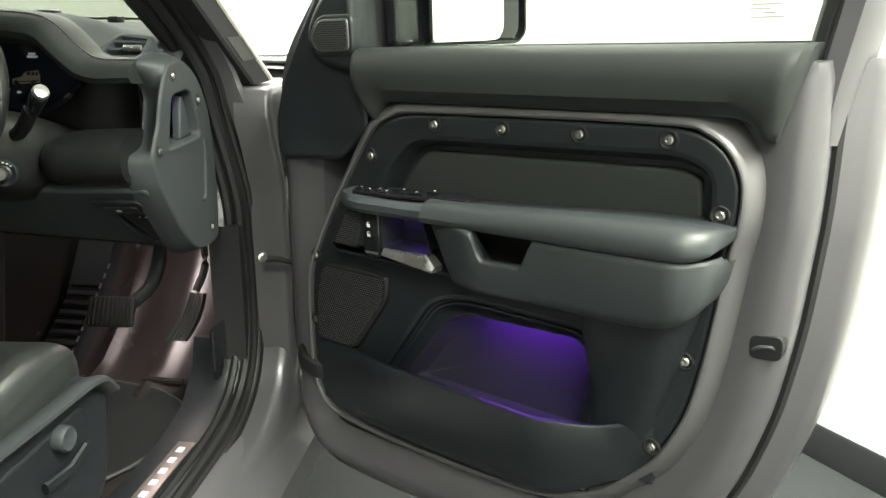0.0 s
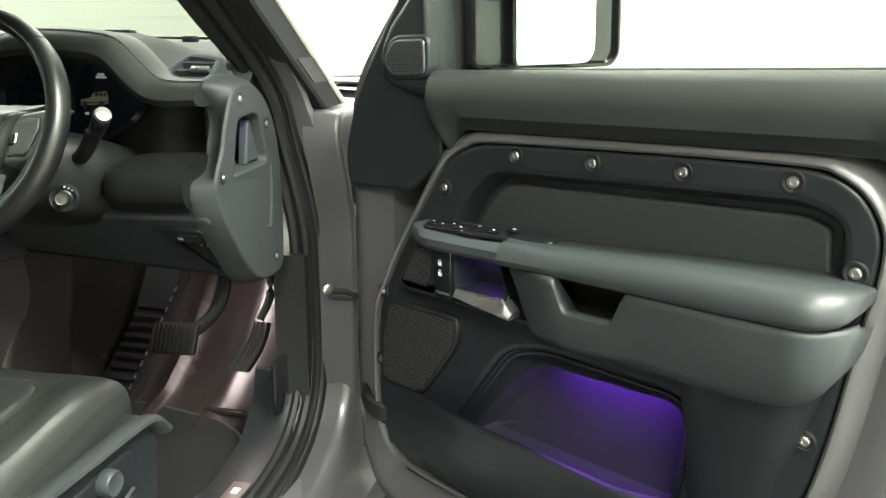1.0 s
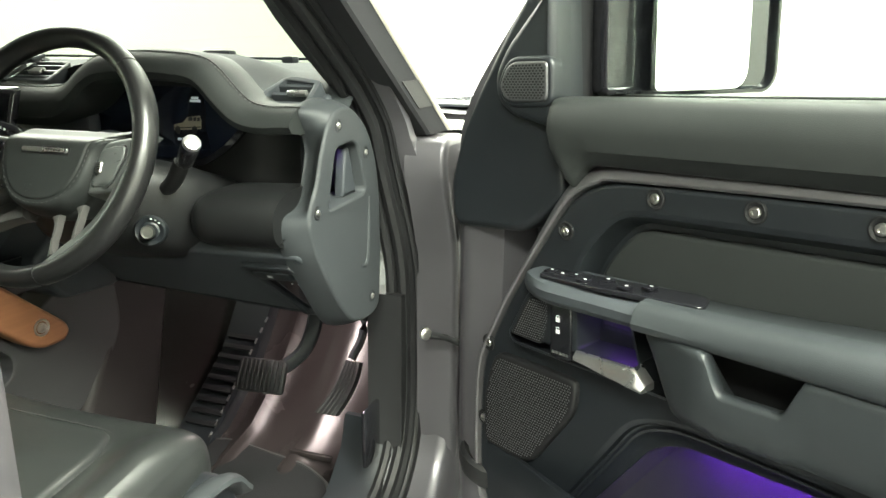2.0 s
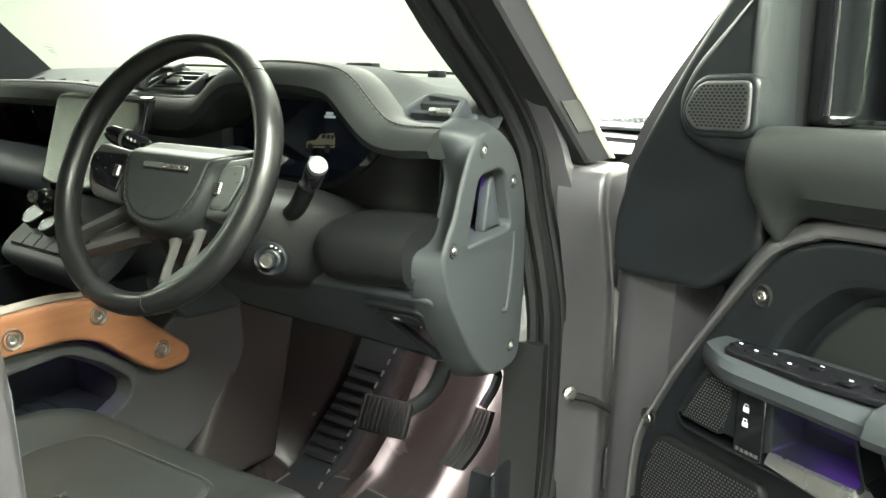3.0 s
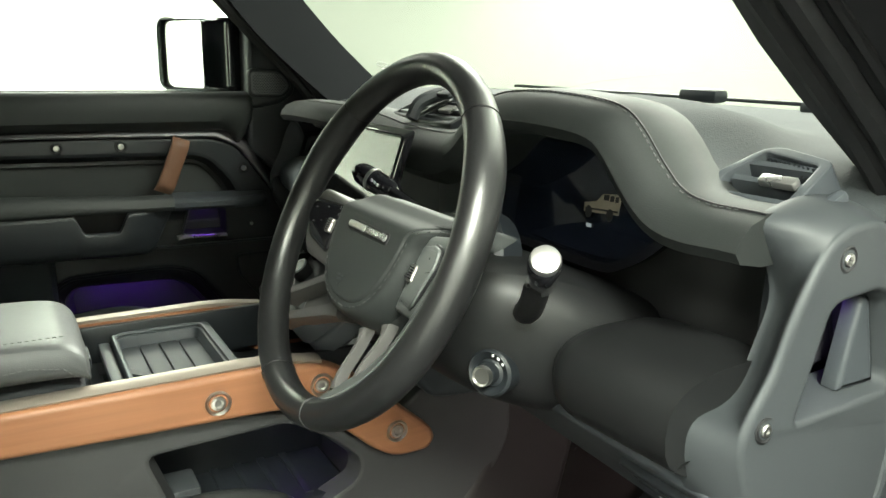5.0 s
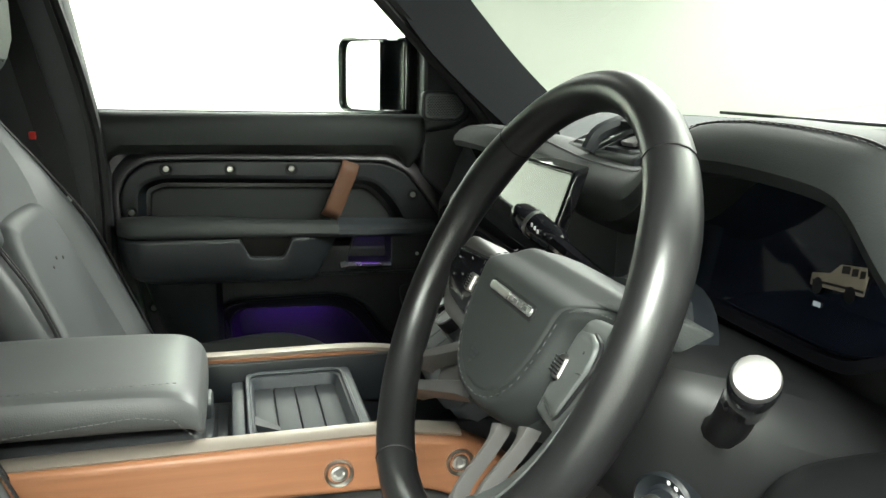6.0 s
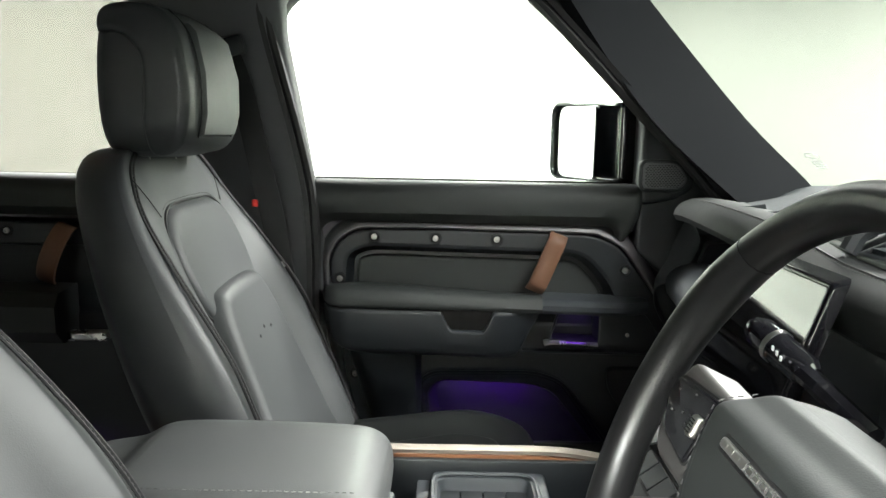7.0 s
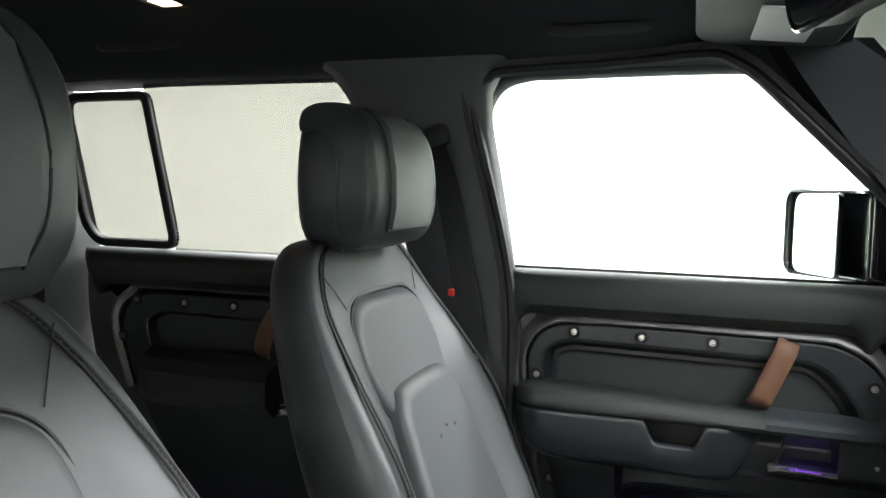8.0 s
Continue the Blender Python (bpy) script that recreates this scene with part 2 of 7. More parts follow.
def slab(outline, w0, w1, to3, bev=0.004, bm=None, back=True, steps=3):
    """A plate of a closed outline, from depth w0 to w1 (its front), with a rounded front rim."""
    sg = 1 if w1 > w0 else -1
    rings = [[to3(*p, w0) for p in outline]]
    for j in range(steps + 1):
        a = j / steps * math.pi / 2
        o = offset(outline, -bev * (1 - math.cos(a))) if bev else outline
        rings.append([to3(*p, w1 - sg * bev * (1 - math.sin(a))) for p in o])
        if not bev:
            break
    flat = offset(outline, -bev - 0.0012) if bev else outline
    if bev:
        rings.append([to3(*p, w1) for p in flat])
    bm = loft(rings, bm, cap=(back, False))
    bm.verts.ensure_lookup_table()
    k = len(outline)
    front = bm.verts[len(bm.verts) - k:]
    for tri in tessellate_polygon([[Vector((*p, 0)) for p in flat]]):
        try:
            bm.faces.new([front[i] for i in tri])
        except ValueError:
            pass
    return bm


def holed(outline, holes, w0, w1, to3, depths, bev=0.004, bm=None, floors=None, hb=None):
    """A plate with recesses: each hole goes down to its depth, where it has a floor."""
    bm = bm or bmesh.new()
    sg = 1 if w1 > w0 else -1
    hb = bev if hb is None else hb

    def ring(o, w):
        return [bm.verts.new(to3(*p, w)) for p in o]

    def band(a, b):
        for i in range(len(a)):
            j = (i + 1) % len(a)
            bm.faces.new((a[i], a[j], b[j], b[i]))

    back, side = ring(outline, w0), ring(outline, w1 - sg * bev)
    band(back, side)
    last = side
    for a in (22.5, 45, 67.5, 90):
        nxt = ring(offset(outline, -bev * (1 - math.cos(radians(a)))), w1 - sg * bev * (1 - math.sin(radians(a))))
        band(last, nxt)
        last = nxt
    flat = [offset(outline, -bev - 0.0012)]
    top = ring(flat[0], w1)
    band(last, top)
    every = list(top)
    for i, (h, d) in enumerate(zip(holes, depths)):
        flat.append(offset(h, hb + 0.0012))
        t0 = ring(flat[-1], w1)
        t = ring(offset(h, hb), w1)
        m = ring(offset(h, hb * 0.3), w1 - sg * hb * 0.3)
        s = ring(h, w1 - sg * hb)
        f = ring(offset(h, -hb), w1 - sg * d)
        band(t0, t), band(t, m), band(m, s), band(s, f)
        if floors is None or floors[i]:
            bm.faces.new(f)
        every += t0
    for tri in tessellate_polygon([[Vector((*p, 0)) for p in o] for o in flat]):
        try:
            bm.faces.new([every[i] for i in tri])
        except ValueError:
            pass
    return bm


def tube(path, r, n=10, closed=False, bm=None, flat=1.0, up=(0, 0, 1)):
    """A round bar along a path. r: a radius or one for each point. flat: its height against its width."""
    P = [Vector(p) for p in path]
    k = len(P)
    rings = []
    for i in range(k):
        a = P[i - 1] if (closed or i) else P[0]
        b = P[(i + 1) % k] if (closed or i < k - 1) else P[-1]
        t = (b - a).normalized()
        u = Vector(up)
        s = t.cross(u)
        if s.length < 0.05:
            s = t.cross(Vector((1, 0.1, 0)))
        s.normalize()
        u = s.cross(t).normalized()
        rr = r[i] if isinstance(r, (list, tuple)) else r
        rings.append([P[i] + s * rr * math.cos(2 * math.pi * j / n) + u * rr * flat * math.sin(2 * math.pi * j / n) for j in range(n)])
    if closed:
        rings.append(rings[0])
        return loft(rings, bm, cap=(False, False))
    return loft(rings, bm)


def sweep(path, profile, bm=None, closed=False, side=(1, 0, 0)):
    """A profile of (a, b) along a path that lies in a plane with the normal side: a along the outward way in the plane, b along side."""
    P = [Vector(p) for p in path]
    sd = Vector(side)
    k = len(P)
    rings = []
    for i in range(k):
        a = P[i - 1] if (closed or i) else P[0]
        b = P[(i + 1) % k] if (closed or i < k - 1) else P[-1]
        o = (b - a).normalized().cross(sd).normalized()
        rings.append([P[i] + o * pa + sd * pb for pa, pb in profile])
    if closed:
        rings.append(rings[0])
        return loft(rings, bm, cap=(False, False))
    return loft(rings, bm)


def box(c, size, r=0.004, rot=None, bm=None, seg=2):
    """A box with rounded edges."""
    bm = bm or bmesh.new()
    made = bmesh.ops.create_cube(bm, size=1.0)["verts"]
    m = Matrix.Translation(c) @ (rot or Matrix()) @ Matrix.Diagonal((*size, 1))
    bmesh.ops.transform(bm, matrix=m, verts=made)
    if r:
        es = {e for v in made for e in v.link_edges}
        bmesh.ops.bevel(bm, geom=list(es), offset=min(r, min(size) * 0.45), segments=seg, affect="EDGES", profile=0.5)
    return bm


def lathe(profile, matrix, n=20, bm=None):
    """A turned body: profile of (radius, height) along the local z of matrix."""
    rings = []
    for r, h in profile:
        rings.append([matrix @ Vector((max(r, 1e-5) * math.cos(2 * math.pi * j / n), max(r, 1e-5) * math.sin(2 * math.pi * j / n), h)) for j in range(n)])
    return loft(rings, bm)


def aim(p, d):
    """A pose at p whose z looks along d."""
    return Matrix.Translation(p) @ Vector(d).to_track_quat("Z", "Y").to_matrix().to_4x4()


def stitches(path, length=0.004, gap=0.0028, r=0.0006, lift=(0, 0, 0)):
    """A row of short threads along a path."""
    bm = bmesh.new()
    P = [Vector(p) + Vector(lift) for p in path]
    carry = 0.0
    for a, b in zip(P, P[1:]):
        l = (b - a).length
        if l < 1e-6:
            continue
        d = (b - a) / l
        s = carry
        while s + length < l:
            p, q = a + d * s, a + d * (s + length)
            x = d.cross(Vector((0.3, 0.2, 1))).normalized() * r
            y = d.cross(x).normalized() * r
            loft([[p + x, p + y, p - x, p - y], [q + x, q + y, q - x, q - y]], bm)
            s += length + gap
        carry = max(0.0, s - l)
    return bm


def smooth01(t):
    t = max(0.0, min(1.0, t))
    return t * t * (3 - 2 * t)


SCREW_HEAD = None
SCREW_SEAT = None


def screw(parent, p, d, r=0.0085, local=False, seat=True):
    """A round steel screw in a black cup, that looks along d."""
    global SCREW_HEAD, SCREW_SEAT
    if SCREW_HEAD is None:
        SCREW_HEAD = finish(lathe([(0.72, -0.2), (0.72, 0.28), (0.6, 0.42), (0.34, 0.44), (0.28, 0.12), (0.02, 0.12)], Matrix(), 16), "screw", STEEL)
        SCREW_SEAT = finish(lathe([(1.5, -0.2), (1.5, 0.12), (1.3, 0.22), (0.95, 0.10), (0.8, -0.05), (0.01, -0.05)], Matrix(), 18), "screw_cup", RUBBER)
    ob = part("screw", SCREW_HEAD, None, parent, local=local)
    ob.matrix_basis = aim(p, d) @ Matrix.Diagonal((r, r, r, 1))
    if seat:
        cup = part("screw_cup", SCREW_SEAT, None, ob, local=True)
    return ob


def perforated(outline, to3, w, pitch, hole, bm=None, stagger=True, tall=0.8, rise=0.87):
    """A sheet of small raised studs and gaps inside an outline: the bars between the holes of a grille."""
    bm = bm or bmesh.new()
    xs = [p[0] for p in outline]
    ys = [p[1] for p in outline]

    def inside(x, y):
        c = False
        for i in range(len(outline)):
            (x1, y1), (x2, y2) = outline[i - 1], outline[i]
            if (y1 > y) != (y2 > y) and x < (x2 - x1) * (y - y1) / (y2 - y1) + x1:
                c = not c
        return c

    row = 0
    y = min(ys)
    while y < max(ys):
        x = min(xs) + (pitch / 2 if (row % 2 and stagger) else 0)
        while x < max(xs):
            if inside(x - hole, y) and inside(x + hole, y) and inside(x, y - hole * tall) and inside(x, y + hole * tall):
                vs = [bm.verts.new(to3(x + hole * math.cos(a), y + hole * tall * math.sin(a), w)) for a in [2 * math.pi * j / 6 for j in range(6)]]
                bm.faces.new(vs)
            x += pitch
        y += pitch * rise
        row += 1
    return bm


# ---- the studio ----
def room():
    def q(x, y, z):
        return ROOM @ Vector((x, y, z))
    x0, x1, y0, y1, th = -5.2, 2.41, -4.8, 4.8, 0.15
    def slab4(name, a, b, label):
        bm = bmesh.new()
        (ax, ay), (bx, by) = a, b
        vs = [q(x, y, z) for z in (0, CEIL) for x, y in ((ax, ay), (bx, ay), (bx, by), (ax, by))]
        v = [bm.verts.new(p) for p in vs]
        for f in ((0, 1, 2, 3), (4, 5, 6, 7), (0, 1, 5, 4), (1, 2, 6, 5), (2, 3, 7, 6), (3, 0, 4, 7)):
            bm.faces.new([v[i] for i in f])
        return tagged(part(name, bm, WALL), label, "wall", kind="structure")
    slab4("wall_east", (x1, y0 - th), (x1 + th, y1 + th), "plain white painted studio wall")
    slab4("wall_west", (x0 - th, y0 - th), (x0, y1 + th), "plain white painted studio wall")
    slab4("wall_north", (x0, y1), (x1, y1 + th), "plain white painted studio wall")
    slab4("wall_south", (x0, y0 - th), (x1, y0), "plain white painted studio wall")
    bm = bmesh.new()
    bm.faces.new([bm.verts.new(q(x, y, 0)) for x, y in ((x0 - 1, y0 - 1), (x1 + 1, y0 - 1), (x1 + 1, y1 + 1), (x0 - 1, y1 + 1))])
    tagged(part("floor", bm, FLOORC), "grey speckled carpet floor of the studio", "floor", kind="structure")
    bm = bmesh.new()
    bm.faces.new([bm.verts.new(q(x, y, CEIL)) for x, y in ((x0 - 1, y0 - 1), (x1 + 1, y0 - 1), (x1 + 1, y1 + 1), (x0 - 1, y1 + 1))])
    tagged(part("ceiling", bm, CEILP), "plain studio ceiling, unseen, greyed to cut bounced light", "ceiling", kind="structure")
    prof = [(0, 0), (0.012, 0), (0.012, 0.105), (0.006, 0.115), (0, 0.115)]
    for i, (a, b, nx, ny) in enumerate((((x1, y0), (x1, y1), -1, 0), ((x0, y0), (x0, y1), 1, 0), ((x0, y1), (x1, y1), 0, -1), ((x0, y0), (x1, y0), 0, 1))):
        rings = [[q(p[0] + nx * (d + 0.001), p[1] + ny * (d + 0.001), z + 0.002) for d, z in prof] for p in (a, b)]
        tagged(part("baseboard", loft(rings), BASEB), "black baseboard along the white wall", "baseboard", kind="structure")


room()


# ---- doors ----
# The open door: its hinge axis leans, so the free end rises as it swings.
DOOR_M = pose(1.102, 0.0087, 1.094, 0, 0, 59.24) @ pose(0, 0, 0, -2.5) @ pose(0, 0, -1.1)
# Door outlines in (s, z): s runs forwards along the closed door, z up; w is the depth towards the cabin.
TRIM_OUT = [(0.035, 1.153), (0.008, 1.180), (-0.027, 1.196), (-0.067, 1.202), (-0.34, 1.206), (-0.498, 1.205), (-0.530, 1.198), (-0.554, 1.183), (-0.571, 1.159), (-0.578, 1.133), (-0.576, 1.091), (-0.568, 1.054), (-0.557, 0.977), (-0.546, 0.904), (-0.531, 0.834), (-0.514, 0.79), (-0.484, 0.736), (-0.442, 0.692), (-0.398, 0.655), (-0.309, 0.622), (-0.20, 0.610), (0.0, 0.607), (0.130, 0.613), (0.185, 0.632), (0.207, 0.68), (0.210, 0.746), (0.205, 0.844), (0.195, 0.904), (0.168, 0.954), (0.135, 1.012), (0.092, 1.075)]
SHELL = [(0.275, 1.215), (0.288, 1.00), (0.300, 0.70), (0.298, 0.575), (0.268, 0.505), (0.20, 0.468), (0.05, 0.464), (-0.33, 0.480), (-0.46, 0.540), (-0.55, 0.630), (-0.592, 0.72), (-0.625, 0.83), (-0.645, 0.95), (-0.658, 1.10), (-0.661, 1.305), (0.20, 1.305)]
FRAME = [(-0.643, 1.19), (-0.655, 1.27), (-0.690, 1.45), (-0.715, 1.560), (-0.717, 1.61), (-0.702, 1.657), (-0.667, 1.693), (-0.615, 1.709), (-0.54, 1.712), (-0.20, 1.714), (-0.155, 1.692), (0.06, 1.495), (0.215, 1.335), (0.266, 1.262), (0.280, 1.20)]


def belt_cushion(door, D, s0, s1, local=True):
    """The padded rail under the glass; both ends droop and lean."""
    rings = []
    n = 40
    for i in range(n + 1):
        t = i / n
        t = t - 0.5 * math.sin(2 * math.pi * t) / (2 * math.pi)
        s = s0 + (s1 - s0) * t
        f, e = smooth01(1 - (s0 - s) / 0.075), smooth01(1 - (s - s1) / 0.080)
        low = 1.2195 - 0.034 * f - 0.027 * e
        k = 0.35 + 0.65 * min(1, math.sin(min(1, min(t, 1 - t) / 0.022) * math.pi / 2))
        sec = [(-0.075, 1.298), (-0.03, 1.3035), (0.004, 1.3035), (0.016, 1.300), (0.024, 1.292), (0.030, 1.278), (0.032, 1.262), (0.028, 1.240), (0.020, low + 0.014), (0.012, low + 0.004), (0.004, low), (-0.020, low + 0.002), (-0.03, low + 0.02)]
        rings.append([D(s + e * 0.032 * (1.300 - z) / 0.106 - f * 0.034 * max(0.0, 1.245 - z) / 0.06, z, w * k if w > 0 else w) for w, z in sec])
    return part("belt_upholstery", loft(rings), SOFT, door, "padded black belt rail", local=local)


def door_trim(door, D, N, driver):
    """The grained inner panel of a front door with all that sits on it."""
    to3 = D
    rec = fillet([(0.030, 1.02), (-0.008, 1.105), (-0.062, 1.160), (-0.500, 1.167), (-0.540, 1.150), (-0.545, 1.02)], [0.01, 0.03, 0.03, 0.03, 0.03, 0.01], 5)
    pocket = fillet([(0.050, 0.70), (-0.090, 0.890), (-0.150, 0.909), (-0.365, 0.905), (-0.398, 0.880), (-0.362, 0.70)], [0.02, 0.04, 0.04, 0.03, 0.03, 0.02], 5)
    body = part("inner_panel", holed(fillet(TRIM_OUT, 0.02, 3), [rec, pocket], -0.02, 0.004, to3, [0.034, 0.012], bev=0.006, floors=[True, False], hb=0.010), BLACK, door, "black grained inner panel", local=True)
    # softer insert in the upper recess
    part("insert_panel", slab(offset(rec, -0.018), -0.034, -0.022, to3, 0.006), SOFT, body, "dark grey insert", local=True)
    # the pocket's lining
    lip = fillet([(0.020, 0.70), (-0.105, 0.857), (-0.150, 0.874), (-0.352, 0.879), (-0.374, 0.855), (-0.352, 0.70)], [0.02, 0.04, 0.03, 0.03, 0.03, 0.02], 5)
    part("pocket_scoop", loft([[D(*p, w) for p in o] for o, w in ((offset(pocket, -0.004), -0.003), (offset(pocket, -0.008), -0.010), (offset(lip, 0.004), -0.022), (offset(lip, 0.001), -0.0225), (lip, -0.025))], cap=(False, False)), BLACK, body, "black scoop round the pocket", local=True)
    part("pocket_lining", loft([[D(-0.20 + (p[0] + 0.20) * k, 0.79 + (p[1] - 0.79) * k, w) for p in lip] for k, w in ((1.003, -0.0245), (0.975, -0.030), (0.93, -0.066), (0.89, -0.073), (0.5, -0.076), (0.04, -0.076))], cap=(False, True)), FELT, body, "felt lining lit violet by a hidden lamp", local=True)
    # raised rim of painted metal round the panel
    rim = offset(spline(TRIM_OUT, 3, closed=True), 0.006)
    prof = [(-0.026, -0.040), (-0.022, -0.020), (-0.016, -0.008), (-0.008, 0.003), (-0.003, 0.008), (0.001, 0.009), (0.004, 0.007), (0.006, 0.0), (0.007, -0.02)]
    rings = []
    for i, p in enumerate(rim):
        a, b = Vector(rim[i - 1]), Vector(rim[(i + 1) % len(rim)])
        t = (b - a).normalized()
        o = Vector((t.y, -t.x))
        slim = 1.0 - 0.5 * smooth01((p[0] - 0.05) / 0.08) * smooth01((1.16 - p[1]) / 0.05)
        rings.append([D(p[0] - o.x * u * (slim if u < 0 else 1), p[1] - o.y * u * (slim if u < 0 else 1), w) for u, w in prof])
    rings.append(rings[0])
    part("rim", loft(rings, cap=(False, False)), RIMM, door, "painted metal rim", local=True)
    # armrest: padded top and the hollow body below it
    rings = []
    for i in range(29):
        t = i / 28
        s = -0.150 - (0.430 * (1 - (1 - t) ** 1.5) if t < 1 else 0.430)
        tt = (-0.150 - s) / 0.430
        k = math.sqrt(max(0.0, 1 - max(0, (tt - 0.90) / 0.10) ** 2)) * 0.94 + 0.06
        wmax = (0.096 + 0.020 * smooth01(tt * 1.2)) * (0.62 + 0.38 * k)
        zt = 1.088 + 0.018 * smooth01(tt * 1.15)
        zb = 1.055 + 0.010 * tt
        zm = (zt + zb) / 2
        rings.append([D(s, zm + (z - zm) * (0.35 + 0.65 * k), w) for w, z in ((-0.02, zb), (-0.02, zt - 0.016), (wmax * 0.30, zt - 0.011), (wmax * 0.52, zt - 0.004), (wmax * 0.70, zt), (wmax * 0.84, zt - 0.002), (wmax * 0.94, zt - 0.009), (wmax * 0.985, zt - 0.020), (wmax, zb + 0.010), (wmax * 0.985, zb + 0.004), (wmax * 0.95, zb + 0.001), (wmax * 0.4, zb))])
    # passenger pad takes a darker trim, in place of the dimmer cabin light
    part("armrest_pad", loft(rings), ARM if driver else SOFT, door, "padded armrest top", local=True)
    # underbody with a scooped pull
    rings = []
    low = spline([(-0.150, 1.052), (-0.172, 1.010), (-0.190, 0.976), (-0.215, 0.963), (-0.35, 0.966), (-0.49, 0.970), (-0.545, 0.982), (-0.570, 1.010), (-0.580, 1.050)], 6)
    steps = sorted({round(-0.150 - 0.4295 * i / 72, 5) for i in range(73)} | {-0.247, -0.252, -0.333, -0.338, -0.343, -0.348})
    for s in reversed(steps):
        for (s0, z0), (s1, z1) in zip(low, low[1:]):
            if s1 <= s <= s0:
                zb = z0 + (z1 - z0) * (s0 - s) / max(1e-6, s0 - s1)
                break
        t = (-0.150 - s) / 0.430
        end = math.sqrt(max(0.0, 1 - max(0, (t - 0.88) / 0.12) ** 2)) * 0.45 + 0.55
        wd = 0.104 * (1 - 0.30 * smooth01((s + 0.25) / 0.11)) * (1 + 0.1 * smooth01((-0.3 - s) / 0.2)) * end
        zt = 1.0575 + 0.008 * t
        zt -= 0.040 * smooth01((-0.242 - s) / 0.024) * (1 - smooth01((-0.326 - s) / 0.026))
        zt = max(zt, zb + 0.010)
        h = zt - zb
        rings.append([D(s, z, w) for w, z in ((wd * 0.4, zb + 0.1 * h), (wd * 0.5, zb + 0.5 * h), (wd - 0.018, zt - 0.004), (wd - 0.014, zt), (wd - 0.004, zt), (wd - 0.0005, zt - 0.003), (wd, zt - 0.1 * h), (wd, zb + 0.55 * h), (wd * 0.975, zb + 0.22 * h), (wd * 0.91, zb + 0.07 * h), (wd * 0.80, zb), (-0.01, zb), (-0.01, zb + 0.05 * h))])
    # likewise darker inside the cabin: shade as colour
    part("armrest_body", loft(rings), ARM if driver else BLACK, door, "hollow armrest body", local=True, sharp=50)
    part("pull_cup", slab(fillet([(-0.20, 1.060), (-0.20, 0.975), (-0.50, 0.985), (-0.50, 1.062)], 0.01), 0.0, 0.030, to3, 0.004), RUBBER, door, "dark pull recess", local=True)
    # switch bar in front of the armrest
    rings = []
    for i in range(13):
        t = i / 12
        s = 0.070 - t * 0.222
        k = 0.55 + 0.45 * math.sin(min(1, t / 0.35) * math.pi / 2)
        zt, zb = 1.073 + 0.006 * t, 1.046 + 0.006 * t
        w = 0.072 * k + 0.012 * t
        rings.append([D(s, z, ww) for ww, z in ((-0.01, zb), (-0.01, zt), (w * 0.6, zt), (w * 0.9, zt - 0.002), (w, zt - 0.009), (w, zb + 0.008), (w * 0.9, zb), (w * 0.5, zb))])
    part("switch_bar", loft(rings), GREYD, door, "slate grey switch bar", local=True)
    # the surround of the handle: a bezel with a speaker, lock switches and the lever
    bez = fillet([(0.112, 0.972), (0.065, 1.050), (-0.150, 1.062), (-0.185, 0.985), (-0.19, 0.962), (0.10, 0.958)], [0.008, 0.02, 0.01, 0.02, 0.01, 0.01], 3)
    hp = fillet([(-0.030, 1.044), (-0.108, 1.050), (-0.125, 0.992), (-0.030, 0.988)], 0.006, 3)
    bz = part("handle_bezel", holed(bez, [hp], -0.01, 0.046, lambda s, z, w: D(s, z, w - 0.012 * smooth01((s + 0.02) / 0.12)), [0.05], bev=0.004), BLACK, door, "black bezel round the handle", local=True)
    part("handle_cup", slab(offset(hp, -0.006), -0.004, 0.002, to3, 0.001), FELT, bz, "cup lit dim violet", local=True)
    rings = []
    for i in range(13):
        t = i / 12
        s = -0.030 - 0.108 * t
        end = smooth01((t - 0.84) / 0.16)
        z1 = 0.987 + 0.004 * t - (0.018 if driver else 0.004) * end
        z0 = 0.975 - 0.011 * t if driver else z1 - 0.007
        rings.append([D(s, z, w) for w, z in ((0.030, z1), (0.046, z1), (0.049, z1 - 0.002), (0.053 + 0.003 * t, z0 + 0.004), (0.053 + 0.003 * t, z0 + 0.001), (0.050, z0), (0.030, z0))])
    part("door_lever", loft(rings), SATIN, door, "satin silver release lever", local=True, sharp=25)
    g2 = fillet([(0.062, 1.038), (0.022, 1.041), (0.022, 0.995), (0.040, 0.974), (0.098, 0.976)], 0.006, 3)
    if driver:
        g = part("upper_grille", slab(g2, 0.026, 0.040, to3, 0.002), RUBBER, door, "small perforated speaker grille", local=True)
        part("grille_mesh", perforated(offset(g2, -0.002), to3, 0.0405, 0.0040, 0.0014), GRILLE, g, "", local=True)
        part("lock_panel", slab(fillet([(0.014, 1.042), (-0.022, 1.044), (-0.022, 0.969), (0.014, 0.968)], 0.003, 2), 0.030, 0.0485, to3, 0.002), GLOSS, bz, "gloss black lock switches", local=True)
        for zz in (1.022, 1.006):
            part("lock_mark", slab([(0.0035, zz - 0.0035), (0.0035, zz + 0.002), (-0.0035, zz + 0.002), (-0.0035, zz - 0.0035)], 0.0487, 0.0491, to3, 0), WHITE, bz, "", local=True)
            part("lock_hasp", tube([D(0.002, zz + 0.002, 0.049), D(0.002, zz + 0.005, 0.049), D(-0.002, zz + 0.005, 0.049), D(-0.002, zz + 0.003, 0.049)], 0.0006, 4), WHITE, bz, "", local=True)
        for k in range(5):
            part("bezel_letter_bar", slab([(0.010 - k * 0.006, 0.974), (0.010 - k * 0.006, 0.978), (0.0055 - k * 0.006, 0.978), (0.0055 - k * 0.006, 0.974)], 0.0487, 0.0490, to3, 0), THREAD, bz, "", local=True)
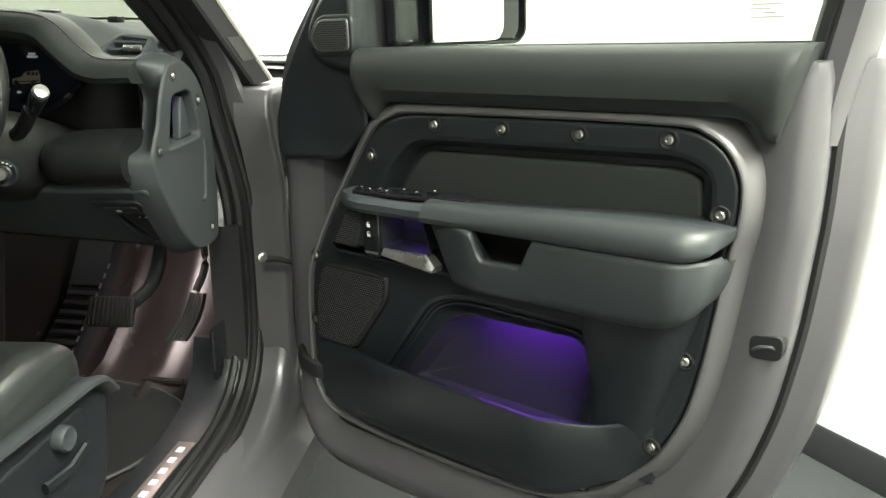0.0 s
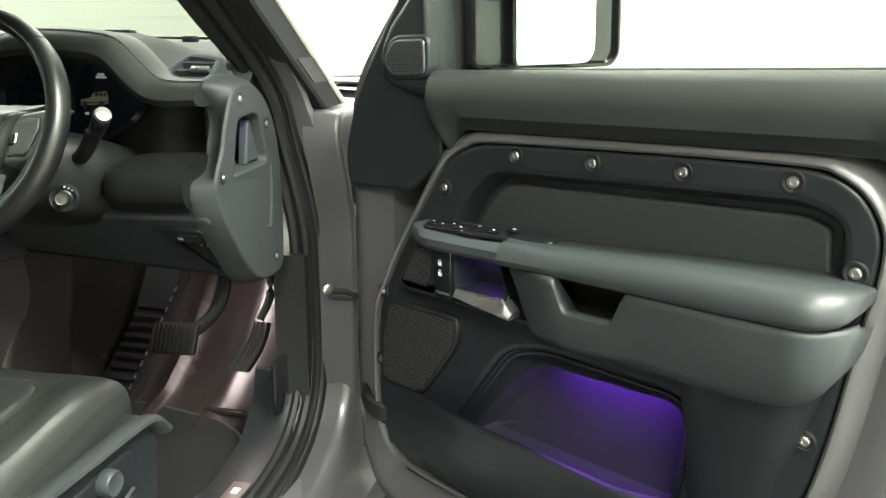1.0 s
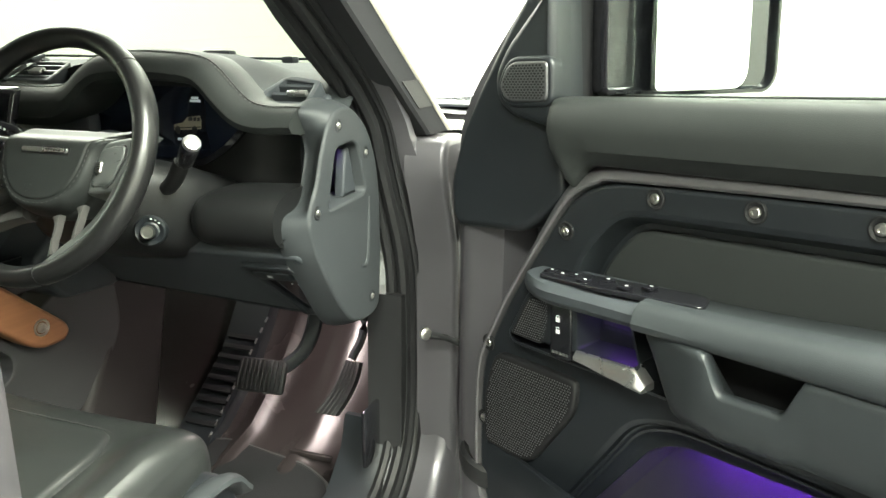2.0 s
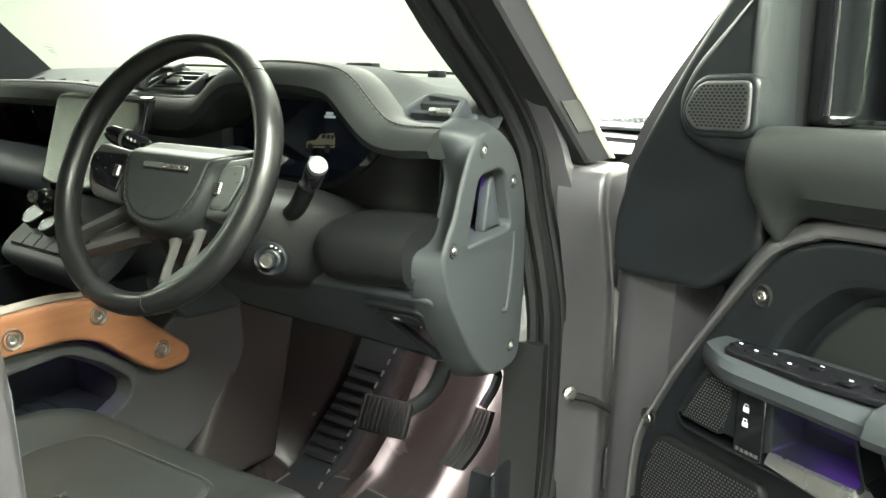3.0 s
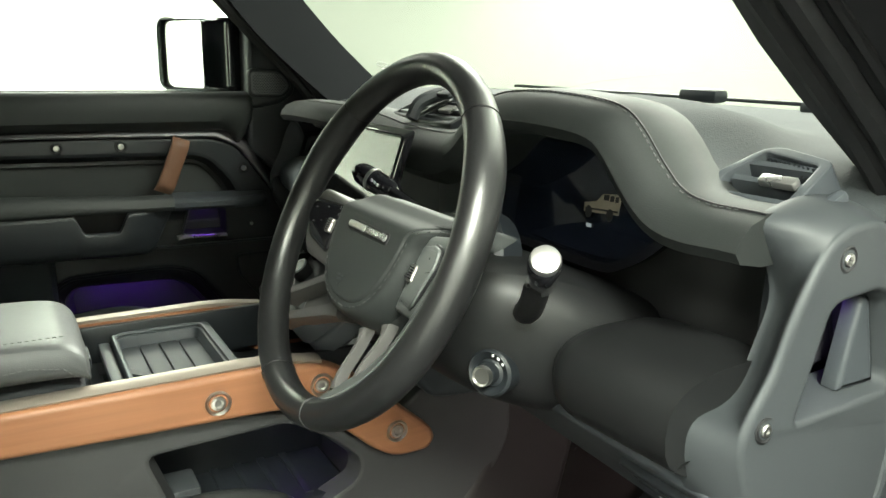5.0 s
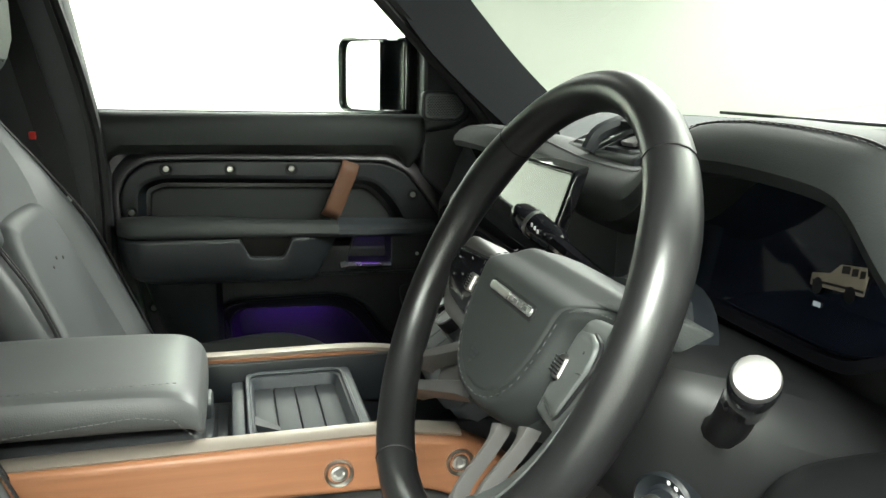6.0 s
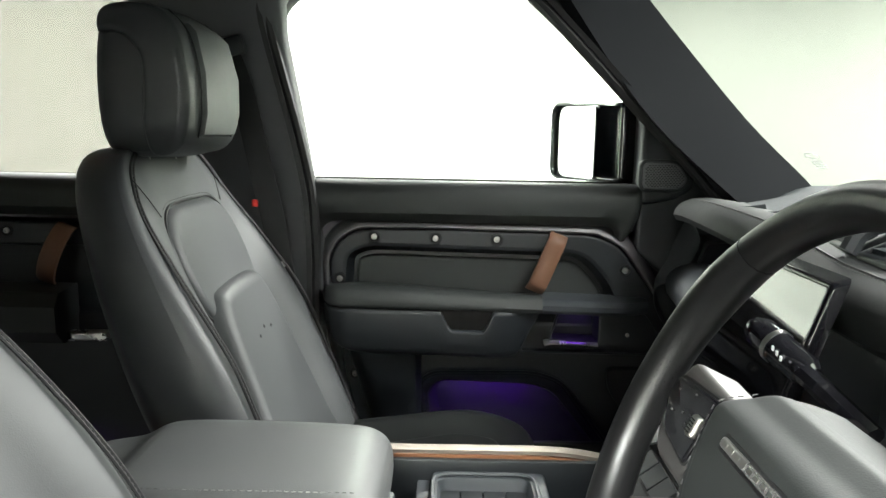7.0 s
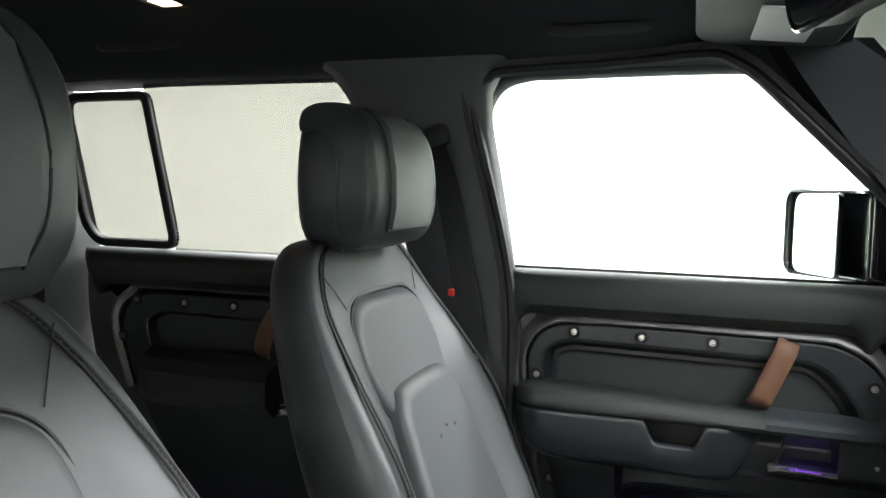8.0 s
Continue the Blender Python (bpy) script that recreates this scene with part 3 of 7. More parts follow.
        # window switches on the bar
        pad = part("switch_pad", slab(fillet([(0.045, 0.012), (-0.20, 0.018), (-0.215, 0.060), (-0.08, 0.066), (0.035, 0.052)], 0.012, 3), 0, 0.006, lambda a, b, c: D(a, 1.072 + c + 0.012 * smooth01((0.03 - a) / 0.2), b), 0.002), GLOSS, door, "gloss black window switch pad", local=True)
        for k, (ss, ww) in enumerate(((0.030, 0.030), (0.006, 0.036), (-0.012, 0.030), (-0.040, 0.045), (-0.064, 0.030), (-0.105, 0.048), (-0.130, 0.034))):
            sw = part("switch_key", box(D(ss, 1.0785 + 0.012 * smooth01((0.03 - ss) / 0.2), ww), (0.016, 0.014, 0.004), 0.0015), GLOSS, pad, "", local=True)
            part("switch_mark", box(D(ss - 0.002, 1.0808 + 0.012 * smooth01((0.03 - ss) / 0.2), ww), (0.0014, 0.004, 0.001), 0), WHITE, sw, "", local=True)
    else:
        part("blank_knob", lathe([(0.004, -0.004), (0.004, 0.003), (0.001, 0.004)], aim(D(0.030, 1.003, 0.040), N), 10), STEEL, bz, "", local=True)
        # leather-wrapped pull strap
        rings = []
        for i in range(15):
            t = i / 14
            sc = (-0.112 - 0.048 * t, 1.203 - 0.118 * t)
            arch = 0.016 * min(1.0, 3 * math.sin(math.pi * t)) + 0.010
            o = Vector((0.93, -0.37))
            rings.append([D(sc[0] + o.x * u, sc[1] + o.y * u, arch + w) for u, w in ((-0.0185, 0), (-0.0185, 0.008), (-0.012, 0.013), (0.012, 0.013), (0.0185, 0.008), (0.0185, 0))])
        part("pull_strap", loft(rings), STRAP, door, "brown wooden pull handle", local=True)
    # big speaker grille
    g1 = fillet([(0.160, 0.924), (0.06, 0.926), (-0.002, 0.924), (0.002, 0.876), (0.083, 0.770), (0.110, 0.762), (0.190, 0.766), (0.186, 0.86)], [0.02, 0.02, 0.015, 0.03, 0.02, 0.02, 0.02, 0.03], 5)
    if driver:
        g = part("door_speaker", slab(g1, -0.004, 0.014, to3, 0.005), RUBBER, door, "perforated speaker grille", local=True)
        part("grille_mesh", perforated(offset(g1, -0.006), to3, 0.0145, 0.0048, 0.0016), GRILLE, g, "", local=True)
    else:
        part("door_speaker", slab(g1, -0.004, 0.020, to3, 0.006), BLACK, door, "speaker grille", local=True)
    # bin wall in front of the pocket
    rings = []
    for i in range(37):
        t = i / 36
        s = 0.185 - t * 0.672
        w = 0.004 + (0.008 + 0.046 * smooth01(t / 0.35)) * (1 - smooth01((t - 0.72) / 0.28))
        zt = 0.762 + 0.016 * smooth01(t / 0.3) - 0.006 * smooth01((t - 0.4) / 0.4) + 0.020 * smooth01((t - 0.86) / 0.14)
        zb = 0.624 + 0.07 * smooth01((t - 0.72) / 0.28) + 0.012 * smooth01(1 - t / 0.1)
        th = 0.013 * (1 - 0.7 * smooth01((t - 0.85) / 0.15))
        rings.append([D(s, z, ww) for ww, z in ((w - th, zt - 0.004), (w - th + 0.003, zt), (w - 0.003, zt), (w, zt - 0.004), (w * 0.98, zt - 0.05), (w * 0.80 - 0.002, zb + 0.03), (w * 0.5 + 0.001, zb + 0.006), (w * 0.4 - 0.004, zb), (w * 0.3 - 0.014, zb + 0.01), (w - th - 0.004, zt - 0.06))])
    part("bin_wall", loft(rings), BLACK, door, "black door bin wall", local=True)
    # rear buttress of the pocket
    rings = []
    for i in range(13):
        t = i / 12
        z = 0.985 - 0.250 * t
        a, b = -0.386, -0.548 + 0.075 * t
        h = 0.062 * (1 - smooth01(t / 0.95)) + 0.006
        rings.append([D(s, z, w) for s, w in ((a, -0.005), (a - 0.002, h * 0.4), (a - 0.012, h * 0.85), (a - 0.03, h), ((a + b) / 2, h * 1.06), (b + 0.035, h), (b + 0.012, h * 0.75), (b + 0.002, h * 0.3), (b, -0.005))])
    part("pocket_buttress", loft(rings), BLACK, door, "swelling behind the pocket", local=True)
    for s, z in ((-0.487, 1.189), (-0.362, 1.188), (-0.237, 1.188), (0.027, 1.129), (-0.557, 1.101), (-0.525, 0.899), (-0.486, 0.758), (-0.380, 0.655), (0.183, 0.930), (0.196, 0.800)) + (((-0.112, 1.188),) if driver else ()):
        screw(body, D(s, z, 0.005), N, 0.0088, local=True, seat=True)


def door_mirror(door, D, N, driver):
    """The outer mirror: a boxy gloss black housing with its glass towards the rear."""
    zs = (1.298, 1.474)
    sec = fillet([(-0.062, zs[0] + 0.004), (0.178, zs[0]), (0.194, zs[0] + 0.02), (0.194, zs[1] - 0.02), (0.178, zs[1]), (-0.062, zs[1] - 0.004)], [0.012, 0.022, 0.02, 0.02, 0.022, 0.012], 4)
    pane = fillet([(-0.002, zs[0] + 0.008), (0.138, zs[0] + 0.008), (0.138, zs[1] - 0.010), (-0.002, zs[1] - 0.010)], [0.010, 0.03, 0.03, 0.010], 4)

    def at(a, z, b):
        """a runs outwards along the glass, b forwards into the housing."""
        b += 0.030 * smooth01(-a / 0.065) + 0.012 * smooth01((a - 0.140) / 0.035)
        return D(-0.03 - 0.417 * a + 0.909 * b, z, -0.10 - 0.909 * a - 0.417 * b)
    rings = [[at(*p, b) for p in offset(sec, o)] for b, o in ((0.004, -0.010), (-0.001, -0.007), (0.0, -0.003), (0.006, 0.0), (0.050, 0.0), (0.080, -0.008), (0.100, -0.025), (0.108, -0.045))]
    bm = loft(rings, cap=(False, True))
    loft([[at(*p, 0.004) for p in offset(sec, -0.010)], [at(*p, 0.012) for p in offset(sec, -0.012)]], bm, cap=(False, True))
    h = part("mirror_housing", bm, GLOSS, door, "gloss black outer mirror housing", local=True)
    part("mirror_glass", loft([[at(*p, 0.010) for p in pane], [at(*p, 0.002) for p in pane], [at(*p, 0.0005) for p in offset(pane, -0.0015)]]), MIRROR, h, "mirror glass", local=True)
    arm = [D(0.085, 1.315, -0.06), D(0.07, 1.312, -0.09), D(0.045, 1.312, -0.12), D(0.02, 1.318, -0.15)]
    part("mirror_arm", tube(spline(arm, 4), 0.026, 10, flat=0.7), GLOSS, h, "", local=True)


def front_door(driver):
    side = 1 if driver else -1
    if driver:
        door = thing("driver_door", DOOR_M, "grey car door swung wide open, black trim with violet pocket light", "car door", "car doors")
    else:
        door = thing("passenger_door", pose(-0.75, 0, 0), "closed grey car door with black trim and brown handle", "car door", "car doors")

    def D(s, z, w):
        return Vector((-side * w, s, z))
    N = Vector((-side, 0, 0))
    shell = fillet(SHELL, 0.04, 3)
    rings = [[D(p[0], min(p[1], 1.284), w) for p in offset(shell, o)] for o, w in ((-0.115, -0.085), (-0.10, -0.028), (-0.05, -0.012), (-0.03, -0.010), (-0.012, -0.016), (0.0, -0.034), (0.002, -0.052), (0.010, -0.062), (0.034, -0.074), (0.046, -0.088), (0.050, -0.125), (0.046, -0.138), (0.02, -0.142))]
    part("shell", loft(rings), PAINT, door, "grey metallic painted door shell", local=True)
    part("edge_seal", sweep([D(*p, -0.060) for p in offset(shell, 0.004) if p[1] < 1.27], [(-0.006, -0.004), (0.007, -0.004), (0.009, 0.004), (0.004, 0.010), (-0.006, 0.008)], side=(-side, 0, 0)), RUBBER, door, "black rubber edge seal", local=True)
    # window frame: painted outside, black inside
    fp = spline(FRAME, 5)
    def leaned(s, z, w):
        return D(s, z, w - 0.004 * max(0, z - 1.3))
    for nm, m, prof in (("window_frame", PAINT, [(-0.020, -0.090), (-0.017, -0.042), (-0.008, -0.033), (0.012, -0.034), (0.024, -0.048), (0.030, -0.100), (0.0, -0.105)]),
                        ("window_seal", RUBBER, [(-0.034, -0.085), (-0.032, -0.042), (-0.026, -0.034), (-0.016, -0.033), (-0.013, -0.038), (-0.018, -0.047), (-0.022, -0.085)])):
        rings = []
        for i, p in enumerate(fp):
            a, b = Vector(fp[max(0, i - 1)]), Vector(fp[min(len(fp) - 1, i + 1)])
            t = (b - a).normalized()
            o = Vector((-t.y, t.x))
            rings.append([leaned(p[0] + o.x * u, p[1] + o.y * u, w) for u, w in prof])
        part(nm, loft(rings), m, door, "black window channel" if m is RUBBER else "painted window frame", local=True)
    # division bar
    part("division_bar", loft([[D(s, z, w) for s, w in ((0.050, -0.085), (0.050, -0.030), (0.074, -0.030), (0.074, -0.085))] for z in (1.29, 1.462)]), RUBBER, door, "", local=True)
    gl = [(-0.640, 1.285), (-0.675, 1.45), (-0.698, 1.56), (-0.700, 1.61), (-0.688, 1.652), (-0.655, 1.684), (-0.60, 1.697), (-0.205, 1.698), (-0.16, 1.675), (0.050, 1.458), (0.056, 1.285)]
    pane = part("window_pane", loft([[D(*p, -0.070) for p in gl], [D(*p, -0.074) for p in gl]]), CLEAR, door, "clear side glass", local=True, shadow=False)
    # etched marks in the glass's lower rear corner
    gs, gz = (0.0, 0.0) if driver else (-0.024, -0.016)
    bm = bmesh.new()
    tube([D(gs - 0.570 + 0.012 * math.cos(a), gz + 1.3625 + 0.006 * math.sin(a), -0.0695) for a in [2 * math.pi * j / 20 for j in range(20)]], 0.0008, 4, closed=True, bm=bm)
    tube([D(gs - 0.570 + 0.009 * math.cos(a), gz + 1.3625 + 0.0035 * math.sin(a), -0.0695) for a in [2 * math.pi * j / 20 for j in range(20)]], 0.0006, 4, closed=True, bm=bm)
    for k, (a, b) in enumerate(((-0.020, 0.020), (-0.018, 0.016), (-0.006, 0.019), (-0.012, 0.004), (-0.022, 0.018))):
        z = gz + 1.351 - k * 0.0050
        slab([(gs - 0.568 + a, z), (gs - 0.568 + b, z), (gs - 0.568 + b, z + 0.0024), (gs - 0.568 + a, z + 0.0024)], -0.0699, -0.0690, D, 0, bm)
    part("glass_stamp", bm, STAMP, pane, "small etched maker's marks, unreadable", local=True, shadow=False)
    part("outer_waist_seal", box(D(-0.30, 1.295, -0.088), (0.012, 0.72, 0.018), 0.004), RUBBER, door, "", local=True)
    belt_cushion(door, D, 0.052, -0.645)
    # sail panel with the tweeter
    sail = fillet([(0.048, 1.47), (0.046, 1.17), (0.092, 1.130), (0.118, 1.112), (0.254, 1.104), (0.268, 1.120), (0.269, 1.175), (0.244, 1.243), (0.202, 1.309), (0.150, 1.380), (0.075, 1.47)], [0.0, 0.01, 0.015, 0.015, 0.010, 0.010, 0.02, 0.02, 0.02, 0.02, 0.0], 4)
    sp = part("sail_panel", slab(sail, -0.040, 0.004, lambda s, z, w: D(s, z, w - 0.012 * smooth01((0.16 - s) / 0.10) * smooth01((1.27 - z) / 0.05)), 0.010), BLACK, door, "black corner panel", local=True)
    nac = fillet([(0.046, 1.45), (0.044, 1.262), (0.122, 1.276), (0.154, 1.298), (0.158, 1.332), (0.136, 1.368)], [0.005, 0.02, 0.03, 0.03, 0.03, 0.02], 4)
    part("tweeter_pod", slab(nac, -0.02, 0.015, D, 0.012), BLACK, sp, "raised black pod round the tweeter", local=True)
    tw = fillet([(0.120, 1.350), (0.048, 1.350), (0.048, 1.298), (0.122, 1.296), (0.140, 1.316)], [0.03, 0.010, 0.012, 0.02, 0.03], 5)
    t1 = part("tweeter_surround", slab(offset(tw, 0.007), 0.0, 0.019, D, 0.005), BLACK, sp, "", local=True)
    part("tweeter_grille", slab(tw, 0.010, 0.0215, D, 0.003), TWEETG, sp, "perforated tweeter grille", local=True)
    part("tweeter_mesh", perforated(offset(tw, -0.003), D, 0.0218, 0.0062, 0.0025, tall=0.58, rise=0.56), RUBBER, sp, "", local=True)
    door_trim(door, D, N, driver)
    door_mirror(door, D, N, driver)
    # latch on the rear edge
    if driver:
        part("latch_recess", slab(fillet([(-0.600, 0.918), (-0.600, 0.950), (-0.640, 0.954), (-0.640, 0.922)], 0.010, 3), -0.036, -0.0100, D, 0.001), RUBBER, door, "black latch opening", local=True)
        part("latch_claw", tube([D(-0.604, 0.930, -0.012), D(-0.614, 0.937, -0.008), D(-0.626, 0.939, -0.009), D(-0.634, 0.935, -0.014)], 0.0025, 8), GREYD, door, "steel latch claw", local=True)
        part("loom_boot", tube(spline([D(0.272, 0.712, -0.05), D(0.268, 0.708, -0.015), D(0.240, 0.700, 0.006), D(0.205, 0.690, 0.004), D(0.190, 0.685, -0.012)], 5), 0.010, 8, flat=2.0), RUBBER, door, "black rubber loom guard", local=True)
        for z in (0.72, 1.08):
            part("hinge_leaf", box(D(0.268, z, -0.06), (0.05, 0.02, 0.07), 0.004), PAINT, door, "painted hinge", local=True)
    return door


front_door(True)
front_door(False)


def rear_door(side):
    door = thing("rear_car_door", pose(0.75 * side, 0, 0), "closed rear car door with black trim and dark glass", "car door", "rear car doors")

    def D(s, z, w):
        return Vector((-side * w, s, z))
    N = Vector((-side, 0, 0))
    shell = fillet([(-0.80, 1.305), (-0.78, 0.60), (-0.84, 0.55), (-1.30, 0.55), (-1.50, 0.72), (-1.62, 0.95), (-1.66, 1.15), (-1.66, 1.305)], 0.05, 3)
    part("shell", loft([[D(p[0], min(p[1], 1.298), w) for p in offset(shell, o)] for o, w in ((-0.1, -0.02), (0.0, -0.022), (0.02, -0.06), (0.03, -0.14))]), PAINT, door, "grey metallic painted shell", local=True)
    trim = fillet([(-0.86, 1.180), (-0.90, 1.205), (-1.44, 1.208), (-1.50, 1.195), (-1.545, 1.14), (-1.50, 0.98), (-1.40, 0.80), (-1.28, 0.66), (-0.86, 0.64)], 0.03, 3)
    rec = fillet([(-0.93, 1.02), (-0.93, 1.14), (-0.97, 1.158), (-1.43, 1.162), (-1.47, 1.14), (-1.44, 1.02)], 0.02, 3)
    body = part("inner_panel", holed(trim, [rec], -0.02, 0.004, D, [0.022], bev=0.006), BLACK, door, "black grained inner panel", local=True)
    path = spline([(-0.86, 1.20), (-0.91, 1.2215), (-1.44, 1.2245), (-1.508, 1.208), (-1.560, 1.142), (-1.516, 0.98)], 6)
    rings = []
    for i, p in enumerate(path):
        a, b = Vector(path[max(0, i - 1)]), Vector(path[min(len(path) - 1, i + 1)])
        t = (b - a).normalized()
        o = Vector((-t.y, t.x))
        rings.append([D(p[0] - o.x * u, p[1] - o.y * u, w) for u, w in [(-0.010, -0.022), (-0.010, 0.004), (0.0, 0.009), (0.010, 0.004), (0.012, -0.022)]])
    part("rim", loft(rings), RIMM, door, "painted metal rim", local=True)
    belt_cushion(door, D, -0.86, -1.64)
    # armrest, lever, strap
    rings = []
    for i in range(13):
        t = i / 12
        s = -1.10 - 0.36 * t
        k = math.sqrt(max(0.02, 1 - max(0, (t - 0.8) / 0.2) ** 2))
        rings.append([D(s, z, w * k) for w, z in ((0, 0.965), (0.07, 0.97), (0.10, 1.0), (0.10, 1.05), (0.08, 1.075), (0, 1.08))])
    part("armrest", loft(rings), SOFT, door, "padded armrest", local=True)
    part("door_lever", slab(fillet([(-1.02, 0.972), (-1.02, 0.990), (-1.12, 0.988), (-1.12, 0.970)], 0.005, 2), 0.03, 0.055, D, 0.004), SATIN, door, "satin silver release lever", local=True)
    rings = []
    for i in range(13):
        t = i / 12
        rings.append([D(-1.105 - 0.05 * t + 0.017 * u, 1.203 - 0.118 * t - 0.007 * u, 0.012 + 0.03 * math.sin(math.pi * t) ** 0.6 + w) for u, w in ((-1, 0), (-1, 0.008), (-0.6, 0.013), (0.6, 0.013), (1, 0.008), (1, 0))])
    part("pull_strap", loft(rings), STRAP, door, "brown wooden pull handle", local=True)
    for s, z in ((-1.495, 1.187), (-1.365, 1.187), (-1.237, 1.187), (-1.113, 1.187), (-1.535, 1.10), (-1.42, 0.80)):
        screw(body, D(s, z, 0.005), N, 0.0085, local=True)
    # glass: the drop pane, the bar, the fixed quarter pane in its frame
    p1 = [(-0.79, 1.29), (-0.80, 1.50), (-0.83, 1.70), (-1.533, 1.70), (-1.436, 1.29)]
    pn = part("window_pane", loft([[D(*p, -0.060) for p in p1], [D(*p, -0.064) for p in p1]]), PRIV, door, "grey privacy glass", local=True, shadow=False)
    bm = bmesh.new()
    for k in range(4):
        slab([(-1.43, 1.318 + k * 0.008), (-1.445 - 0.004 * (k % 2), 1.318 + k * 0.008), (-1.445 - 0.004 * (k % 2), 1.322 + k * 0.008), (-1.43, 1.322 + k * 0.008)], -0.0598, -0.0594, D, 0, bm)
    part("glass_stamp", bm, STAMP, pn, "", local=True, shadow=False)
    q = fillet([(-1.452, 1.322), (-1.530, 1.652), (-1.735, 1.650), (-1.752, 1.62), (-1.690, 1.36), (-1.655, 1.322)], [0.01, 0.01, 0.02, 0.03, 0.04, 0.03], 4)
    fr = offset(q, 0.021)
    bm = bmesh.new()
    loft([[D(*p, w) for p in o] for o, w in ((offset(q, 0.0), -0.066), (q, -0.054), (offset(q, 0.003), -0.050), (offset(q, 0.018), -0.050), (fr, -0.053), (fr, -0.068))], bm, cap=(False, False))
    part("quarter_frame", bm, RUBBER, door, "black quarter light frame", local=True)
    part("quarter_pane", loft([[D(*p, -0.062) for p in offset(q, 0.004)], [D(*p, -0.066) for p in offset(q, 0.004)]]), PRIV, door, "grey privacy glass", local=True, shadow=False)
    return door


rear_door(-1)
rear_door(1)


# ---- the car's shell ----
APERTURE = [(-0.135, 1.602), (0.018, 1.455), (0.180, 1.295), (0.238, 1.170), (0.262, 1.00), (0.270, 0.85), (0.265, 0.70), (0.232, 0.600), (0.15, 0.535), (0.0, 0.508), (-0.40, 0.505), (-0.55, 0.545), (-0.605, 0.63), (-0.612, 0.90), (-0.612, 1.20), (-0.635, 1.36), (-0.698, 1.60), (-0.692, 1.645), (-0.666, 1.676), (-0.61, 1.691), (-0.30, 1.697), (-0.215, 1.672)]


def car_shell():
    car = thing("vehicle_body", (0, 0, 0.45), "grey metallic off-road vehicle body with black cabin lining", "car")
    for side in (1, -1):
        ap = spline(APERTURE, 4, closed=True)
        def lean(y, z):
            return smooth01((y + 0.45) / 0.30) * (0.030 * smooth01((z - 0.95) / 0.25) + 0.20 * max(0.0, z - 1.22))

        def X(y, z, x):
            return Vector((side * (x - lean(y, z)), y, z))
        # painted door frame round the opening
        rings = []
        for o, x in ((-0.006, 0.702), (0.0, 0.718), (0.004, 0.738), (0.003, 0.756), (0.006, 0.774), (0.004, 0.798), (0.006, 0.815), (0.016, 0.828), (0.040, 0.838), (0.075, 0.842), (0.075, 0.76)):
            row = []
            for p0, p in zip(ap, offset(ap, o)):
                k = smooth01((p0[1] - 1.02) / 0.20) if p0[0] > -0.45 else 0.0
                row.append(X(p0[0] + (p[0] - p0[0]) * (1 - 0.72 * k), p0[1] + (p[1] - p0[1]) * (1 - 0.72 * k), min(x, 0.845 - 0.052 * k)))
            rings.append(row)
        part("door_frame", loft([list(r) for r in rings], cap=(False, False)), PAINT, car, "painted door opening")
        # rubber seal with two beads
        for nm, o, x, r in (("door_seal", -0.006, 0.733, 0.012), ("inner_seal", -0.010, 0.711, 0.011), ("outer_seal", 0.000, 0.757, 0.006)):
            part(nm, tube([X(*p, x) for p in offset(ap, o)], r, 8, closed=True, up=(1, 0, 0)), RUBBER, car, "black rubber door seal")
        part("seal_base", loft([[X(*p, x) for p in offset(ap, o)] for o, x in ((0.006, 0.698), (-0.004, 0.700), (-0.004, 0.764), (0.006, 0.768))], cap=(False, False)), RUBBER, car, "black seal carrier")
        # windscreen pillar trim
        l1 = [(0.737, 0.235, 1.245), (0.735, 0.187, 1.297), (0.735, 0.025, 1.453), (0.735, -0.203, 1.668), (0.73, -0.26, 1.71)]
        l3 = [(0.640, 0.26, 1.245), (0.632, 0.19, 1.295), (0.612, 0.025, 1.435), (0.615, -0.10, 1.60), (0.60, -0.17, 1.70)]
        l2 = [(0.680, 0.40, 1.27), (0.672, 0.345, 1.325), (0.655, 0.215, 1.437), (0.640, 0.05, 1.61), (0.63, -0.03, 1.70)]
        l4 = [(0.760, 0.36, 1.25), (0.755, 0.32, 1.31), (0.75, 0.16, 1.46), (0.74, -0.05, 1.66), (0.73, -0.13, 1.72)]
        rings = []
        for k in range(5):
            a, b, c, d = (Vector(l[k]) for l in (l1, l3, l2, l4))
            if side > 0:
                a.x -= lean(a.y, a.z)
                d.x = a.x - 0.03
            pts = [a, a.lerp(b, 0.35), a.lerp(b, 0.75), b, b.lerp(c, 0.3), b.lerp(c, 0.8), c, d]
            rings.append([Vector((side * p.x, p.y, p.z)) for p in pts])
        rr = []
        for col in range(8):
            rr.append(spline([r[col] for r in rings], 4))
        rings = [[rr[c][k] for c in range(8)] for k in range(len(rr[0]))]
        # passenger side takes the darkened copy: shade put into the colour
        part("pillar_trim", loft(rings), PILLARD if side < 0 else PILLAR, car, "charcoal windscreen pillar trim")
        # outer pillar cover, its pale finisher and black clip; all lean inwards as they rise
        def strip(pts, zs):
            return loft([[Vector((side * (x - 0.20 * (z - 1.28)), y - 1.05 * (z - 1.28), z)) for x, y in pts] for z in zs])
        up = (1.208, 1.28, 1.36, 1.44, 1.52, 1.60, 1.68, 1.72)
        part("pillar_skin", strip([(0.762, 0.196), (0.767, 0.204), (0.7675, 0.226), (0.769, 0.283), (0.760, 0.290), (0.715, 0.275), (0.715, 0.200)], up), MATT, car, "dark plastic windscreen pillar cover")
